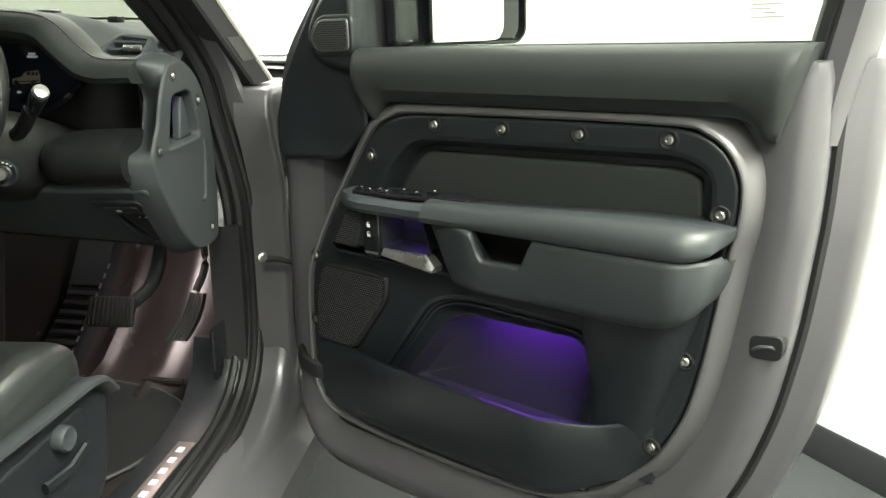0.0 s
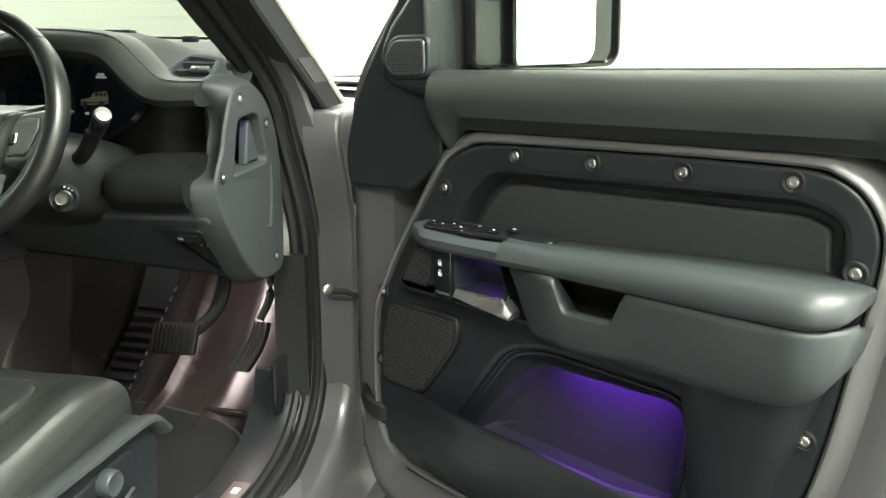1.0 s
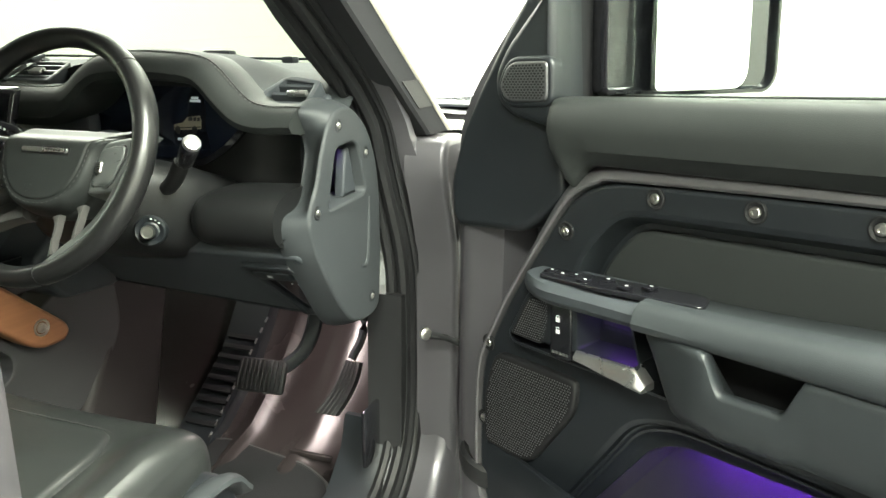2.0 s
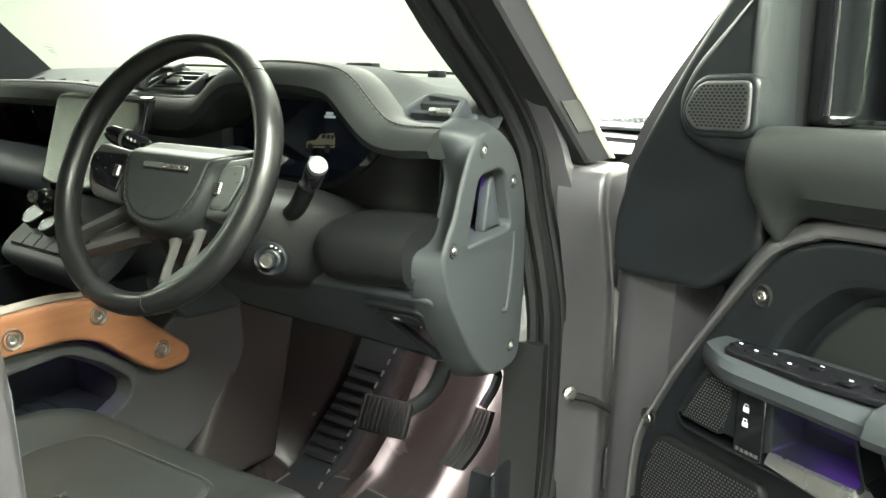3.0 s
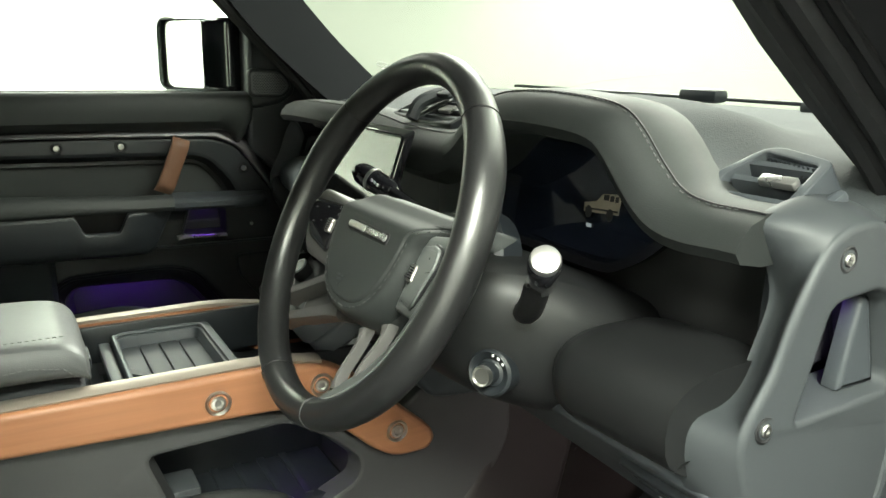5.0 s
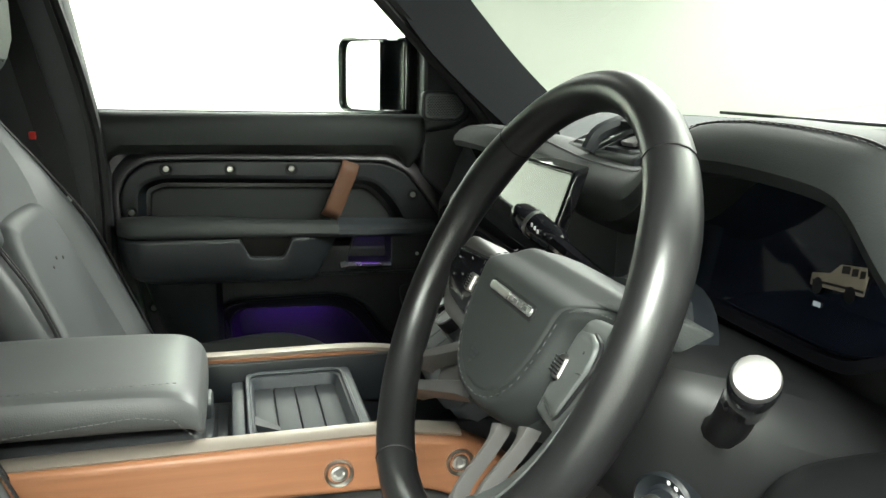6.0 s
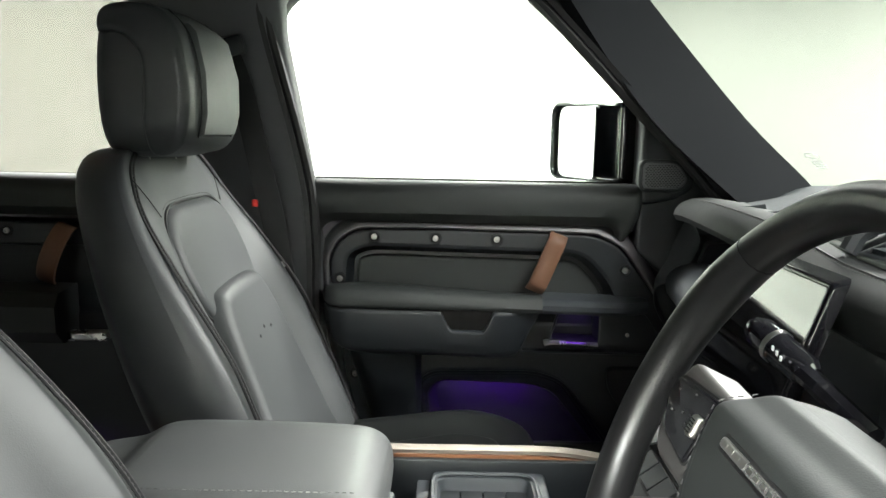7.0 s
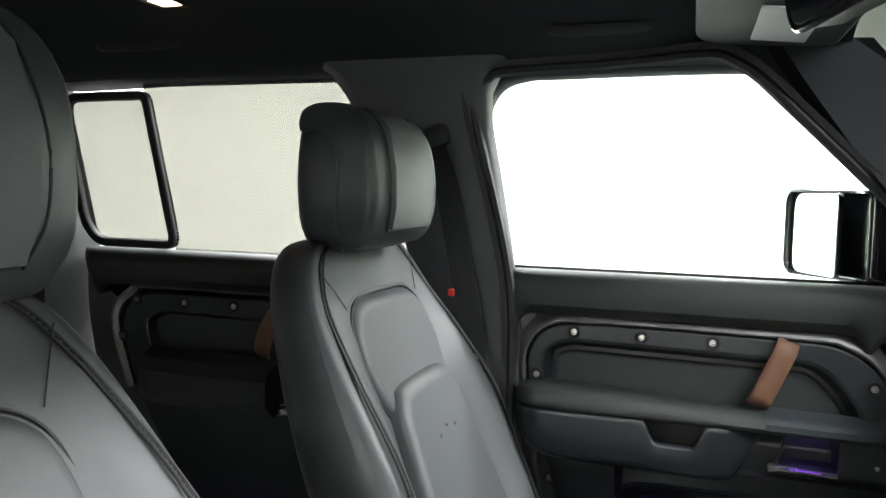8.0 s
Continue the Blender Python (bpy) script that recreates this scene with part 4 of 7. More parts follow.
        part("pillar_finisher", strip([(0.7695, 0.282), (0.7745, 0.286), (0.7745, 0.293), (0.766, 0.302), (0.735, 0.300), (0.745, 0.284)], up), PALE, car, "pale windscreen edge finisher")
        part("pillar_clip", strip([(0.7690, 0.218), (0.7705, 0.2825), (0.74, 0.28), (0.74, 0.22)], (1.256, 1.302)), RUBBER, car, "black pillar clip")
        # pillar behind the front door
        rings = []
        for z, ya, yb, x in ((0.55, -0.60, -0.80, 0.70), (0.90, -0.60, -0.80, 0.715), (1.17, -0.605, -0.80, 0.72), (1.30, -0.622, -0.82, 0.72), (1.45, -0.648, -0.86, 0.715), (1.58, -0.672, -0.92, 0.706), (1.64, -0.674, -0.96, 0.702), (1.68, -0.655, -0.99, 0.70), (1.72, -0.61, -1.05, 0.69)):
            rings.append([Vector((side * xx, y, z)) for xx, y in ((x + 0.045, ya + 0.014), (x + 0.014, ya + 0.012), (x + 0.005, ya + 0.006), (x - 0.001, ya - 0.004), (x - 0.004, ya - 0.018), (x - 0.004, ya - 0.07), (x, yb + 0.03), (x + 0.02, yb), (x + 0.08, yb))])
        part("centre_pillar_trim", loft(rings), PILLARC, car, "charcoal centre pillar trim")
        # rear side
        rings = [[Vector((side * x, y, z)) for y, z in ((-1.72, 0.5), (-1.72, 1.30), (-1.80, 1.62), (-1.80, 1.74), (-2.9, 1.74), (-2.9, 0.5))] for x in (0.70, 0.88)]
        part("rear_side_panel", loft(rings), PILLAR, car, "dark rear side trim")
        rings = [[Vector((side * x, y, z)) for y, z in ((-0.72, 1.700), (-0.72, 1.80), (-1.90, 1.80), (-1.90, 1.690), (-1.76, 1.683), (-1.49, 1.690), (-0.99, 1.690))] for x in (0.735, 0.87)]
        part("roof_rail", loft(rings), LINING, car, "dark roof rail above the rear door")
        # kick panel and its catch
        part("kick_panel", loft([[Vector((side * x, y, z)) for y, z in ((0.15, 0.50), (0.225, 0.60), (0.235, 0.92), (0.60, 0.92), (0.60, 0.50))] for x in (0.672, 0.74)]), RUBBER, car, "black footwell side panel")
        # sills
        part("sill_trim", sweep([Vector((side * 0.69, y, z)) for y, z in ((-0.62, 0.520), (-0.3, 0.515), (0.05, 0.515), (0.16, 0.538), (0.225, 0.60), (0.245, 0.66))], [(0.03, -0.085), (0.0, -0.078), (-0.006, -0.03), (-0.006, 0.03), (0.006, 0.050), (0.02, 0.052)], side=(side, 0, 0)), BLACK, car, "ribbed black sill trim")
        part("outer_sill", loft([[Vector((side * x, y, z)) for x, z in ((0.76, 0.515), (0.82, 0.500), (0.88, 0.44), (0.88, 0.36), (0.70, 0.36))] for y in (-1.7, 0.40)]), PAINT, car, "painted outer sill")
        # front wing
        wing = [(0.34, 0.42), (0.34, 1.195), (0.42, 1.205), (1.75, 1.13), (1.80, 0.95), (1.80, 0.75), (1.62, 0.74), (1.45, 0.98), (0.95, 0.98), (0.72, 0.70), (0.66, 0.42)]
        part("front_wing", loft([[Vector((side * x, *p)) for p in offset(fillet(wing, 0.04, 3), o)] for x, o in ((0.80, -0.01), (0.925, -0.01), (0.94, -0.03))]), PAINT, car, "painted front wing")
        post = [(0.255, 0.46), (0.262, 1.00), (0.232, 1.150), (0.245, 1.205), (0.36, 1.205), (0.36, 0.46)]
        part("hinge_post", slab(fillet(post, 0.02, 3), 0.76, 0.835, lambda y, z, x: Vector((side * (x - 0.012 * smooth01((z - 1.0) / 0.2)), y, z)), 0.012), PAINT, car, "painted hinge post")
        for z in (0.72, 1.055):
            hg = part("hinge_leaf", box((side * 0.842, 0.300, z), (0.012, 0.05, 0.075), 0.004), PAINT, car, "painted hinge")
            part("hinge_bolt", lathe([(0.010, -0.002), (0.010, 0.006), (0.007, 0.008), (0.001, 0.008)], aim((side * 0.848, 0.300, z), (side, 0, 0)), 10), RUBBER, hg)
    # check strap and sill plate on the open side
    part("check_strap", tube([(0.80, 0.215, 0.862), (0.835, 0.215, 0.862), (0.90, 0.19, 0.856), (0.965, 0.155, 0.852)], [0.007, 0.006, 0.005, 0.005], 8), RUBBER, car, "black door check strap")
    part("check_bolt", lathe([(0.011, -0.004), (0.011, 0.004), (0.006, 0.006), (0.006, 0.010), (0.001, 0.010)], aim((0.797, 0.210, 0.866), (0.7, -0.7, 0.1)), 12), STEEL, car, "steel bolt")
    plate = part("sill_plate", box((0.683, -0.15, 0.529), (0.036, 0.37, 0.004), 0.0015), PLATE, car, "worn metal sill plate with a lit word")
    for k in range(8):
        part("lit_letter_bar", box((0.683, 0.005 - k * 0.036, 0.5316), (0.013, 0.016, 0.0012), 0), AMBIENT, plate, "glowing letter reduced to a bar")
    part("bonnet_catch", box((0.690, 0.205, 0.655), (0.010, 0.075, 0.115), 0.006), GLOSS, car, "gloss black side switch panel")
    part("catch_mark", box((0.684, 0.205, 0.675), (0.001, 0.010, 0.006), 0), WHITE, car)
    # floor, toe board, tunnel
    rings = []
    for y, z in ((-2.9, 0.52), (-0.6, 0.49), (0.05, 0.488), (0.22, 0.492), (0.34, 0.515), (0.47, 0.60), (0.60, 0.75), (0.68, 0.95), (0.70, 1.15)):
        rings.append([Vector((x, y, z + 0.03 * smooth01((abs(x) - 0.67) / 0.05) + smooth01((y - 0.15) / 0.1) * (0.022 * math.exp(-((x - 0.325) / 0.022) ** 2) + 0.014 * math.exp(-((x - 0.465) / 0.03) ** 2) + 0.016 * math.exp(-((x - 0.60) / 0.03) ** 2)))) for x in [-0.72 + 0.018 * i for i in range(81)]])
    bm = loft(rings, closed=False)
    bmesh.ops.solidify(bm, geom=bm.faces[:], thickness=0.03)
    part("floor_pan", bm, VINYL, car, "dark rubbery cabin floor and toe board")
    # headliner: an arch from rail to rail
    rings = []
    for i in range(15):
        y = -0.06 - i * 0.20
        dz = -0.055 * smooth01(1 - i / 1.2)
        rings.append([Vector((x, y, z + dz * (1 if abs(x) < 0.7 else 0.2))) for x, z in ((-0.76, 1.688), (-0.725, 1.690), (-0.67, 1.715), (-0.60, 1.765), (-0.50, 1.792), (-0.25, 1.805), (0, 1.808), (0.25, 1.805), (0.50, 1.792), (0.60, 1.765), (0.67, 1.715), (0.725, 1.690), (0.76, 1.688))])
    bm = loft(rings, closed=False)
    bmesh.ops.solidify(bm, geom=bm.faces[:], thickness=-0.02)
    part("headliner", bm, LINING, car, "black cloth headliner")
    rings = [[Vector((x, y, z)) for x, z in ((-0.88, 1.70), (-0.86, 1.80), (-0.72, 1.86), (0, 1.885), (0.72, 1.86), (0.86, 1.80), (0.88, 1.70), (0.80, 1.70), (0.70, 1.83), (0, 1.86), (-0.70, 1.83), (-0.80, 1.70))] for y in (-0.10, -0.5, -2.0, -2.95)]
    part("roof_skin", loft(rings), PAINT, car, "painted roof")
    rings = [[Vector((x, y + dy, z + dz)) for dy, dz in ((0.03, 0.0), (-0.03, -0.035), (-0.09, -0.03), (-0.09, 0.04), (0.0, 0.05))] for x, y, z in ((-0.80, -0.12, 1.735), (-0.60, -0.06, 1.755), (0, -0.04, 1.775), (0.60, -0.06, 1.755), (0.80, -0.12, 1.735))]
    part("windscreen_header", loft(rings), LINING, car, "dark header above the windscreen")
    # windscreen
    bm = bmesh.new()
    rings = []
    for x in [-0.74 + 1.48 * i / 24 for i in range(25)]:
        b = 0.03 * (x / 0.7) ** 2 + 0.105 * (abs(x) / 0.7) ** 5
        rings.append([Vector((x * (1 - 0.08 * t), 0.73 - 0.75 * t - b * (2 - t), 1.235 + 0.515 * t + 0.03 * math.sin(math.pi * t))) for t in [j / 10 for j in range(11)]])
    part("windscreen", loft(rings, closed=False), TINT, car, "faintly green windscreen, darkened to dim the wall beyond", shadow=False)
    bm = bmesh.new()
    mid, along, rise = Vector((-0.666, 0.358, 1.3615)), Vector((0.62, 0.78, 0)), Vector((0, -0.73, 0.69))
    tube([mid + along * 0.012 * math.cos(a) + rise * (0.014 + 0.007 * math.sin(a)) for a in [2 * math.pi * j / 16 for j in range(16)]], 0.0009, 4, closed=True, bm=bm)
    for k in range(4):
        tube([mid + along * (0.010 - 0.002 * (k % 2)) - rise * 0.006 * k, mid - along * 0.010 - rise * 0.006 * k], 0.0012, 4, bm=bm)
    part("windscreen_stamp", bm, STAMP, car, "small etched maker's marks, unreadable", shadow=False)
    # scuttle, bonnet with its tread plates
    part("scuttle", loft([[Vector((x, y, z)) for y, z in ((0.66, 1.20), (0.66, 1.245), (0.80, 1.215), (0.80, 1.15))] for x in (-0.60, 0.60)]), RUBBER, car, "black scuttle panel")
    rings = []
    for y, z in ((0.78, 1.195), (1.1, 1.185), (1.5, 1.16), (1.78, 1.12), (1.85, 1.04)):
        rings.append([Vector((x, y, z + dz)) for x, dz in ((-0.80, -0.03), (-0.74, 0.0), (-0.50, 0.008), (-0.44, 0.03), (0, 0.034), (0.44, 0.03), (0.50, 0.008), (0.74, 0.0), (0.80, -0.03))])
    bm = loft(rings, closed=False)
    bmesh.ops.solidify(bm, geom=bm.faces[:], thickness=0.03)
    part("bonnet", bm, PAINT, car, "painted bonnet")
    for side in (1, -1):
        tp = part("tread_plate", box((side * 0.625, 1.15, 1.196), (0.20, 0.50, 0.008), 0.003, rot=pose(0, 0, 0, -2.5)), GREYD, car, "grey raised tread plate")
        bm = bmesh.new()
        for i in range(9):
            for j in range(22):
                box((side * 0.625 - 0.08 + i * 0.02, 0.93 + j * 0.02, 1.2105 - (j - 11) * 0.00087), (0.012, 0.003, 0.003), 0, rot=pose(0, 0, 0, 0, 0, 45 if (i + j) % 2 else -45), bm=bm)
        part("tread_bar", bm, GREYD, tp)
    # front and tail closed plainly
    part("front_panel", loft([[Vector((x, y, z)) for y, z in ((1.70, 0.45), (1.88, 0.50), (1.90, 1.05), (1.70, 1.05))] for x in (-0.85, 0.85)]), PAINT, car, "painted nose panel")
    part("tail_panel", loft([[Vector((x, y, z)) for y, z in ((-2.90, 0.45), (-2.90, 1.25), (-2.98, 1.25), (-2.98, 0.45))] for x in (-0.88, 0.88)]), PAINT, car, "painted tailgate")
    part("tail_pane", loft([[Vector((x, y, z)) for y, z in ((-2.92, 1.25), (-2.92, 1.80), (-2.926, 1.80), (-2.926, 1.25))] for x in (-0.70, 0.70)]), PRIV, car, "grey privacy glass", shadow=False)
    return car


car_shell()


# ---- dashboard ----
BAND = [(-0.668, 1.283), (-0.52, 1.292), (-0.15, 1.300), (0.08, 1.291), (0.19, 1.289), (0.236, 1.296), (0.275, 1.324), (0.315, 1.342), (0.385, 1.348), (0.470, 1.345), (0.512, 1.338), (0.537, 1.323), (0.566, 1.294), (0.590, 1.275), (0.618, 1.269), (0.655, 1.269), (0.672, 1.269)]


def band_z(x):
    for (x0, z0), (x1, z1) in zip(BAND, BAND[1:]):
        if x <= x1:
            t = max(0, (x - x0) / (x1 - x0))
            return z0 + (z1 - z0) * smooth01(t) * 0.5 + (z1 - z0) * t * 0.5
    return BAND[-1][1]


def dashboard():
    d = thing("dashboard", (0, 0.2, 0.9), "grey and black dashboard with stitched leather band and two screens", "dashboard")
    # top pad with the hood over the instruments
    nx, ny = 72, 14
    rows = []
    for j in range(ny + 1):
        y = 0.075 + j / ny * 0.62
        r = []
        for i in range(nx + 1):
            x = (-0.72 + 1.44 * i / nx) * (0.955 - 0.10 * smooth01((y - 0.32) / 0.2))
            base = 1.297 + 0.026 * smooth01((y - 0.05) / 0.45) - 0.05 * smooth01((y - 0.58) / 0.12)
            base -= 0.035 * smooth01((abs(x) - 0.60) / 0.10) * smooth01((0.30 - y) / 0.2)
            hump = max(0.0, band_z(x) - 1.297) * (1 - smooth01((y - 0.14) / 0.20))
            low = min(0.0, band_z(x) - 1.297) * (1 - smooth01((y - 0.08) / 0.16))
            bow = (0.05 * (x / 0.72) ** 2 + 0.13 * (abs(x) / 0.7) ** 5) * smooth01((y - 0.1) / 0.4)
            r.append(Vector((x, y - bow, base + hump + low - 0.004)))
        rows.append(r)
    bm = loft(rows, closed=False)
    part("top_pad", bm, DASHTOP, d, "grained dash top")
    # stitched leather band
    path = spline([(x, 0, z) for x, z in BAND], 6)
    rings = []
    for k, p in enumerate(path):
        x, z = p[0], p[2]
        a, b = Vector(path[max(0, k - 1)]), Vector(path[min(len(path) - 1, k + 1)])
        t = (b - a).normalized()
        o = Vector((-t.z, 0, t.x))
        fat = 1.0 - 0.12 * smooth01((x - 0.58) / 0.09)
        mid = smooth01((x + 0.02) / 0.08) * (1 - smooth01((x - 0.20) / 0.06))
        prof = [(0.120, -0.012), (0.090, 0.001), (0.060, 0.005), (0.034, 0.003), (0.014, -0.005), (0.003, -0.017), (0.0, -0.028 * fat), (0.006, -0.038 * fat - 0.010 * mid), (0.030, -0.043 * fat - 0.020 * mid), (0.12, -0.040 * fat - 0.01 * mid)]
        rings.append([Vector((x, y - 0.004, z)) + o * h for y, h in prof])
    band = part("leather_band", loft(rings), DASHL, d, "dark grey stitched leather band")
    part("stitching", stitches([Vector((p[0], 0.022, p[2] + 0.0022)) for p in path if -0.6 < p[0] < 0.70]), THREAD, band, "grey double seam")
    bm = tube([Vector((p[0], 0.027, p[2] + 0.0022)) for p in path if -0.6 < p[0] < 0.70], 0.0012, 6)
    part("seam", bm, RUBBER, band)
    # instrument screen
    def C(x, z, w):
        return Vector((x, 0.092 - w + (z - 1.16) * 0.08, z))
    scr = fillet([(0.200, 1.322), (0.490, 1.322), (0.530, 1.270), (0.522, 1.222), (0.470, 1.182), (0.432, 1.170), (0.200, 1.172)], [0.01, 0.02, 0.02, 0.02, 0.02, 0.02, 0.01], 4)
    cl = part("instrument_screen", slab(scr, -0.02, 0, C, 0.003), ISCREEN, d, "dark glossy instrument screen with a small car picture")
    part("screen_lip", sweep([C(x, z, 0.004) for x, z in spline([(0.19, 1.169), (0.32, 1.166), (0.43, 1.166), (0.466, 1.177), (0.500, 1.198), (0.528, 1.225)], 4)], [(-0.006, -0.004), (0.004, -0.004), (0.004, 0.006), (-0.006, 0.006)], side=(0, -1, 0)), GLOSS, cl, "gloss lip")
    # the car picture on the screen, in plain shapes
    bm = bmesh.new()
    x0, z0 = 0.387, 1.219
    slab([(x0, z0), (x0 + 0.055, z0 + 0.004), (x0 + 0.056, z0 + 0.020), (x0 + 0.020, z0 + 0.014), (x0, z0 + 0.010)], 0.0012, 0.0016, C, 0, bm)
    slab([(x0 + 0.018, z0 + 0.013), (x0 + 0.055, z0 + 0.018), (x0 + 0.053, z0 + 0.026), (x0 + 0.028, z0 + 0.023)], 0.0012, 0.0016, C, 0, bm)
    part("car_picture", bm, ICON, cl, "small picture of a beige car")
    bm = bmesh.new()
    for a, b in ((0.030, 0.038), (0.040, 0.046), (0.048, 0.053)):
        slab([(x0 + a, z0 + 0.0165), (x0 + b, z0 + 0.0175), (x0 + b, z0 + 0.0235), (x0 + a, z0 + 0.0225)], 0.0017, 0.0019, C, 0, bm)
    slab([(x0 + 0.002, z0 + 0.003), (x0 + 0.054, z0 + 0.0065), (x0 + 0.054, z0 + 0.0085), (x0 + 0.002, z0 + 0.005)], 0.0017, 0.0019, C, 0, bm)
    part("picture_windows", bm, RUBBER, cl, "dark windows in the picture")
    for cx, cz in ((x0 + 0.008, z0 + 0.001), (x0 + 0.042, z0 + 0.002)):
        part("picture_wheel", slab([(cx + 0.0055 * math.cos(a), cz + 0.007 * math.sin(a)) for a in [2 * math.pi * j / 12 for j in range(12)]], 0.0017, 0.0020, C, 0), RUBBER, cl)
    for a, b, zz in ((0.424, 0.438, 1.2715), (0.421, 0.442, 1.2668), (0.394, 0.402, 1.203)):
        part("screen_bar", slab([(a, zz), (b, zz), (b, zz + 0.004), (a, zz + 0.004)], 0.0012, 0.0016, C, 0), ICONB, cl, "unreadable small word as a bar")
    # dark hollow under the hood
    rings = []
    for x, yb, zt in ((0.13, 0.115, 1.33), (0.30, 0.115, 1.33), (0.42, 0.115, 1.33), (0.50, 0.115, 1.32), (0.535, 0.12, 1.29), (0.57, 0.135, 1.265), (0.61, 0.135, 1.255), (0.645, 0.115, 1.255), (0.675, 0.06, 1.255)):
        rings.append([Vector((x, yb - dy, z)) for dy, z in ((0.02, zt), (0.0, 1.23), (0.002, 1.17), (0.02, 1.13), (0.06, 1.10), (0.12, 1.075))])
    part("hood_hollow", loft(rings, closed=False), COLM, d, "dark hollow below the hood", sub=2)
    # brace from the hollow to the knee roll
    part("side_brace", loft([[(0.590, 0.15, 1.10), (0.650, 0.06, 1.12), (0.652, 0.06, 1.23), (0.645, 0.09, 1.235), (0.635, 0.12, 1.16)], [(0.59, 0.17, 1.09), (0.654, 0.09, 1.11), (0.654, 0.09, 1.24), (0.650, 0.12, 1.25), (0.645, 0.15, 1.16)]]), GREYD, d, "grey inner brace")
    # knee roll
    rings = []
    for i in range(13):
        t = i / 12
        x = 0.500 + 0.168 * t
        k = 0.45 + 0.55 * math.sqrt(1 - (1 - min(1, t / 0.30)) ** 2)
        rings.append([Vector((x, 0.036 - 0.090 * k * math.copysign(abs(math.cos(a)) ** 0.75, math.cos(a)) * (1 if math.cos(a) > 0 else 0.8), 1.099 + 0.008 * t + 0.046 * k * math.copysign(abs(math.sin(a)) ** 0.75, math.sin(a)))) for a in [2 * math.pi * j / 28 for j in range(28)]])
    part("knee_roll", loft(rings), COLM, d, "padded black knee roll")
    # lower panel with the switch unit
    def L(x, v, w):        # v runs down the slope
        return Vector((x, -0.024 + v * 0.72 - w * 0.69, 1.056 - v * 0.69 - w * 0.72))
    low = fillet([(0.22, 0.03), (0.690, 0.0), (0.695, 0.10), (0.665, 0.215), (0.45, 0.200), (0.22, 0.180)], 0.015, 3)
    lp = part("lower_panel", slab(low, -0.03, 0.0, L, 0.008), GREYD, d, "dark lower panel")
    su = fillet([(0.568, 0.034), (0.664, 0.028), (0.676, 0.060), (0.664, 0.198), (0.610, 0.205)], 0.008, 3)
    un = part("switch_unit", holed(su, [offset(su, -0.012)], -0.005, 0.008, L, [0.012], bev=0.003), BLACK, lp, "black switch unit")
    part("switch_face", slab(offset(su, -0.014), -0.01, 0.001, L, 0.002), GLOSS, un)
    part("switch_rocker", slab(fillet([(0.586, 0.048), (0.654, 0.044), (0.658, 0.066), (0.592, 0.070)], 0.004, 2), 0.0, 0.010, L, 0.002), BLACK, un)
    for a, b, c in ((0.612, 0.053, 0.009), (0.646, 0.092, 0.003), (0.634, 0.092, 0.003)):
        part("switch_mark", slab([(a, b), (a + c, b), (a + c, b + c * 0.7), (a, b + c * 0.7)], 0.0102 if c > 0.005 else 0.0015, 0.0106 if c > 0.005 else 0.002, L, 0), WHITE, un)
    part("under_cover", loft([[(0.20, 0.12, 0.925), (0.66, 0.13, 0.905), (0.68, 0.30, 0.90), (0.66, 0.62, 0.96), (0.16, 0.62, 0.96)], [(0.20, 0.12, 0.945), (0.66, 0.13, 0.925), (0.68, 0.30, 0.92), (0.66, 0.62, 0.98), (0.16, 0.62, 0.98)]]), BLACK, d, "black cover under the dash")
    # end panels with a pocket and four screws
    EI = [(0.024, 1.268), (0.031, 1.246), (0.044, 1.226), (0.052, 1.200), (0.039, 1.164), (0.024, 1.134), (0.004, 1.122), (-0.022, 1.117), (-0.032, 1.103), (-0.030, 1.079), (-0.016, 1.048), (0.028, 0.982), (0.070, 0.926), (0.105, 0.902), (0.150, 0.896), (0.198, 0.901), (0.212, 0.94), (0.218, 1.05), (0.212, 1.15), (0.196, 1.205), (0.168, 1.246), (0.122, 1.276), (0.07, 1.281)]
    EO = [(0.056, 1.262), (0.042, 1.250), (0.030, 1.234), (0.014, 1.200), (0.002, 1.165), (-0.011, 1.142), (-0.018, 1.128), (-0.0225, 1.115), (-0.023, 1.100), (-0.017, 1.078), (-0.004, 1.046), (0.040, 0.976), (0.078, 0.932), (0.108, 0.913), (0.150, 0.906), (0.190, 0.911), (0.204, 0.945), (0.210, 1.05), (0.203, 1.15), (0.185, 1.200), (0.157, 1.238), (0.112, 1.266), (0.08, 1.269)]
    EI, EP = spline(EI, 3, closed=True), spline(EO, 3, closed=True)
    PK = [(0.058, 1.208), (0.112, 1.213), (0.130, 1.205), (0.158, 1.124), (0.030, 1.120)]
    for side in (1, -1):
        def E(y, z, x):
            return Vector((side * (x - 0.08 * max(0.0, 0.03 - y)), y, z))
        pk = fillet(PK, [0.012, 0.01, 0.01, 0.015, 0.006], 3)
        bm = holed(EP, [pk], 0.7079, 0.714, E, [0.050], bev=0.006, hb=0.004)
        skirt = []
        for x, k in ((0.664, 0.03), (0.667, 0.0), (0.671, 0.01), (0.678, 0.08), (0.688, 0.28), (0.699, 0.62), (0.708, 1.0)):
            skirt.append([E(a[0] + (b[0] - a[0]) * k, a[1] + (b[1] - a[1]) * k, x) for a, b in zip(EI, EP)])
        loft(skirt, bm, cap=(False, False))
        ep = part("end_panel", bm, GREY, d, "slate grey screwed end panel", sharp=55)
        part("end_pocket", slab(offset(pk, -0.010), 0.655, 0.666, E, 0.002), FELT, ep, "pocket lit dim violet")
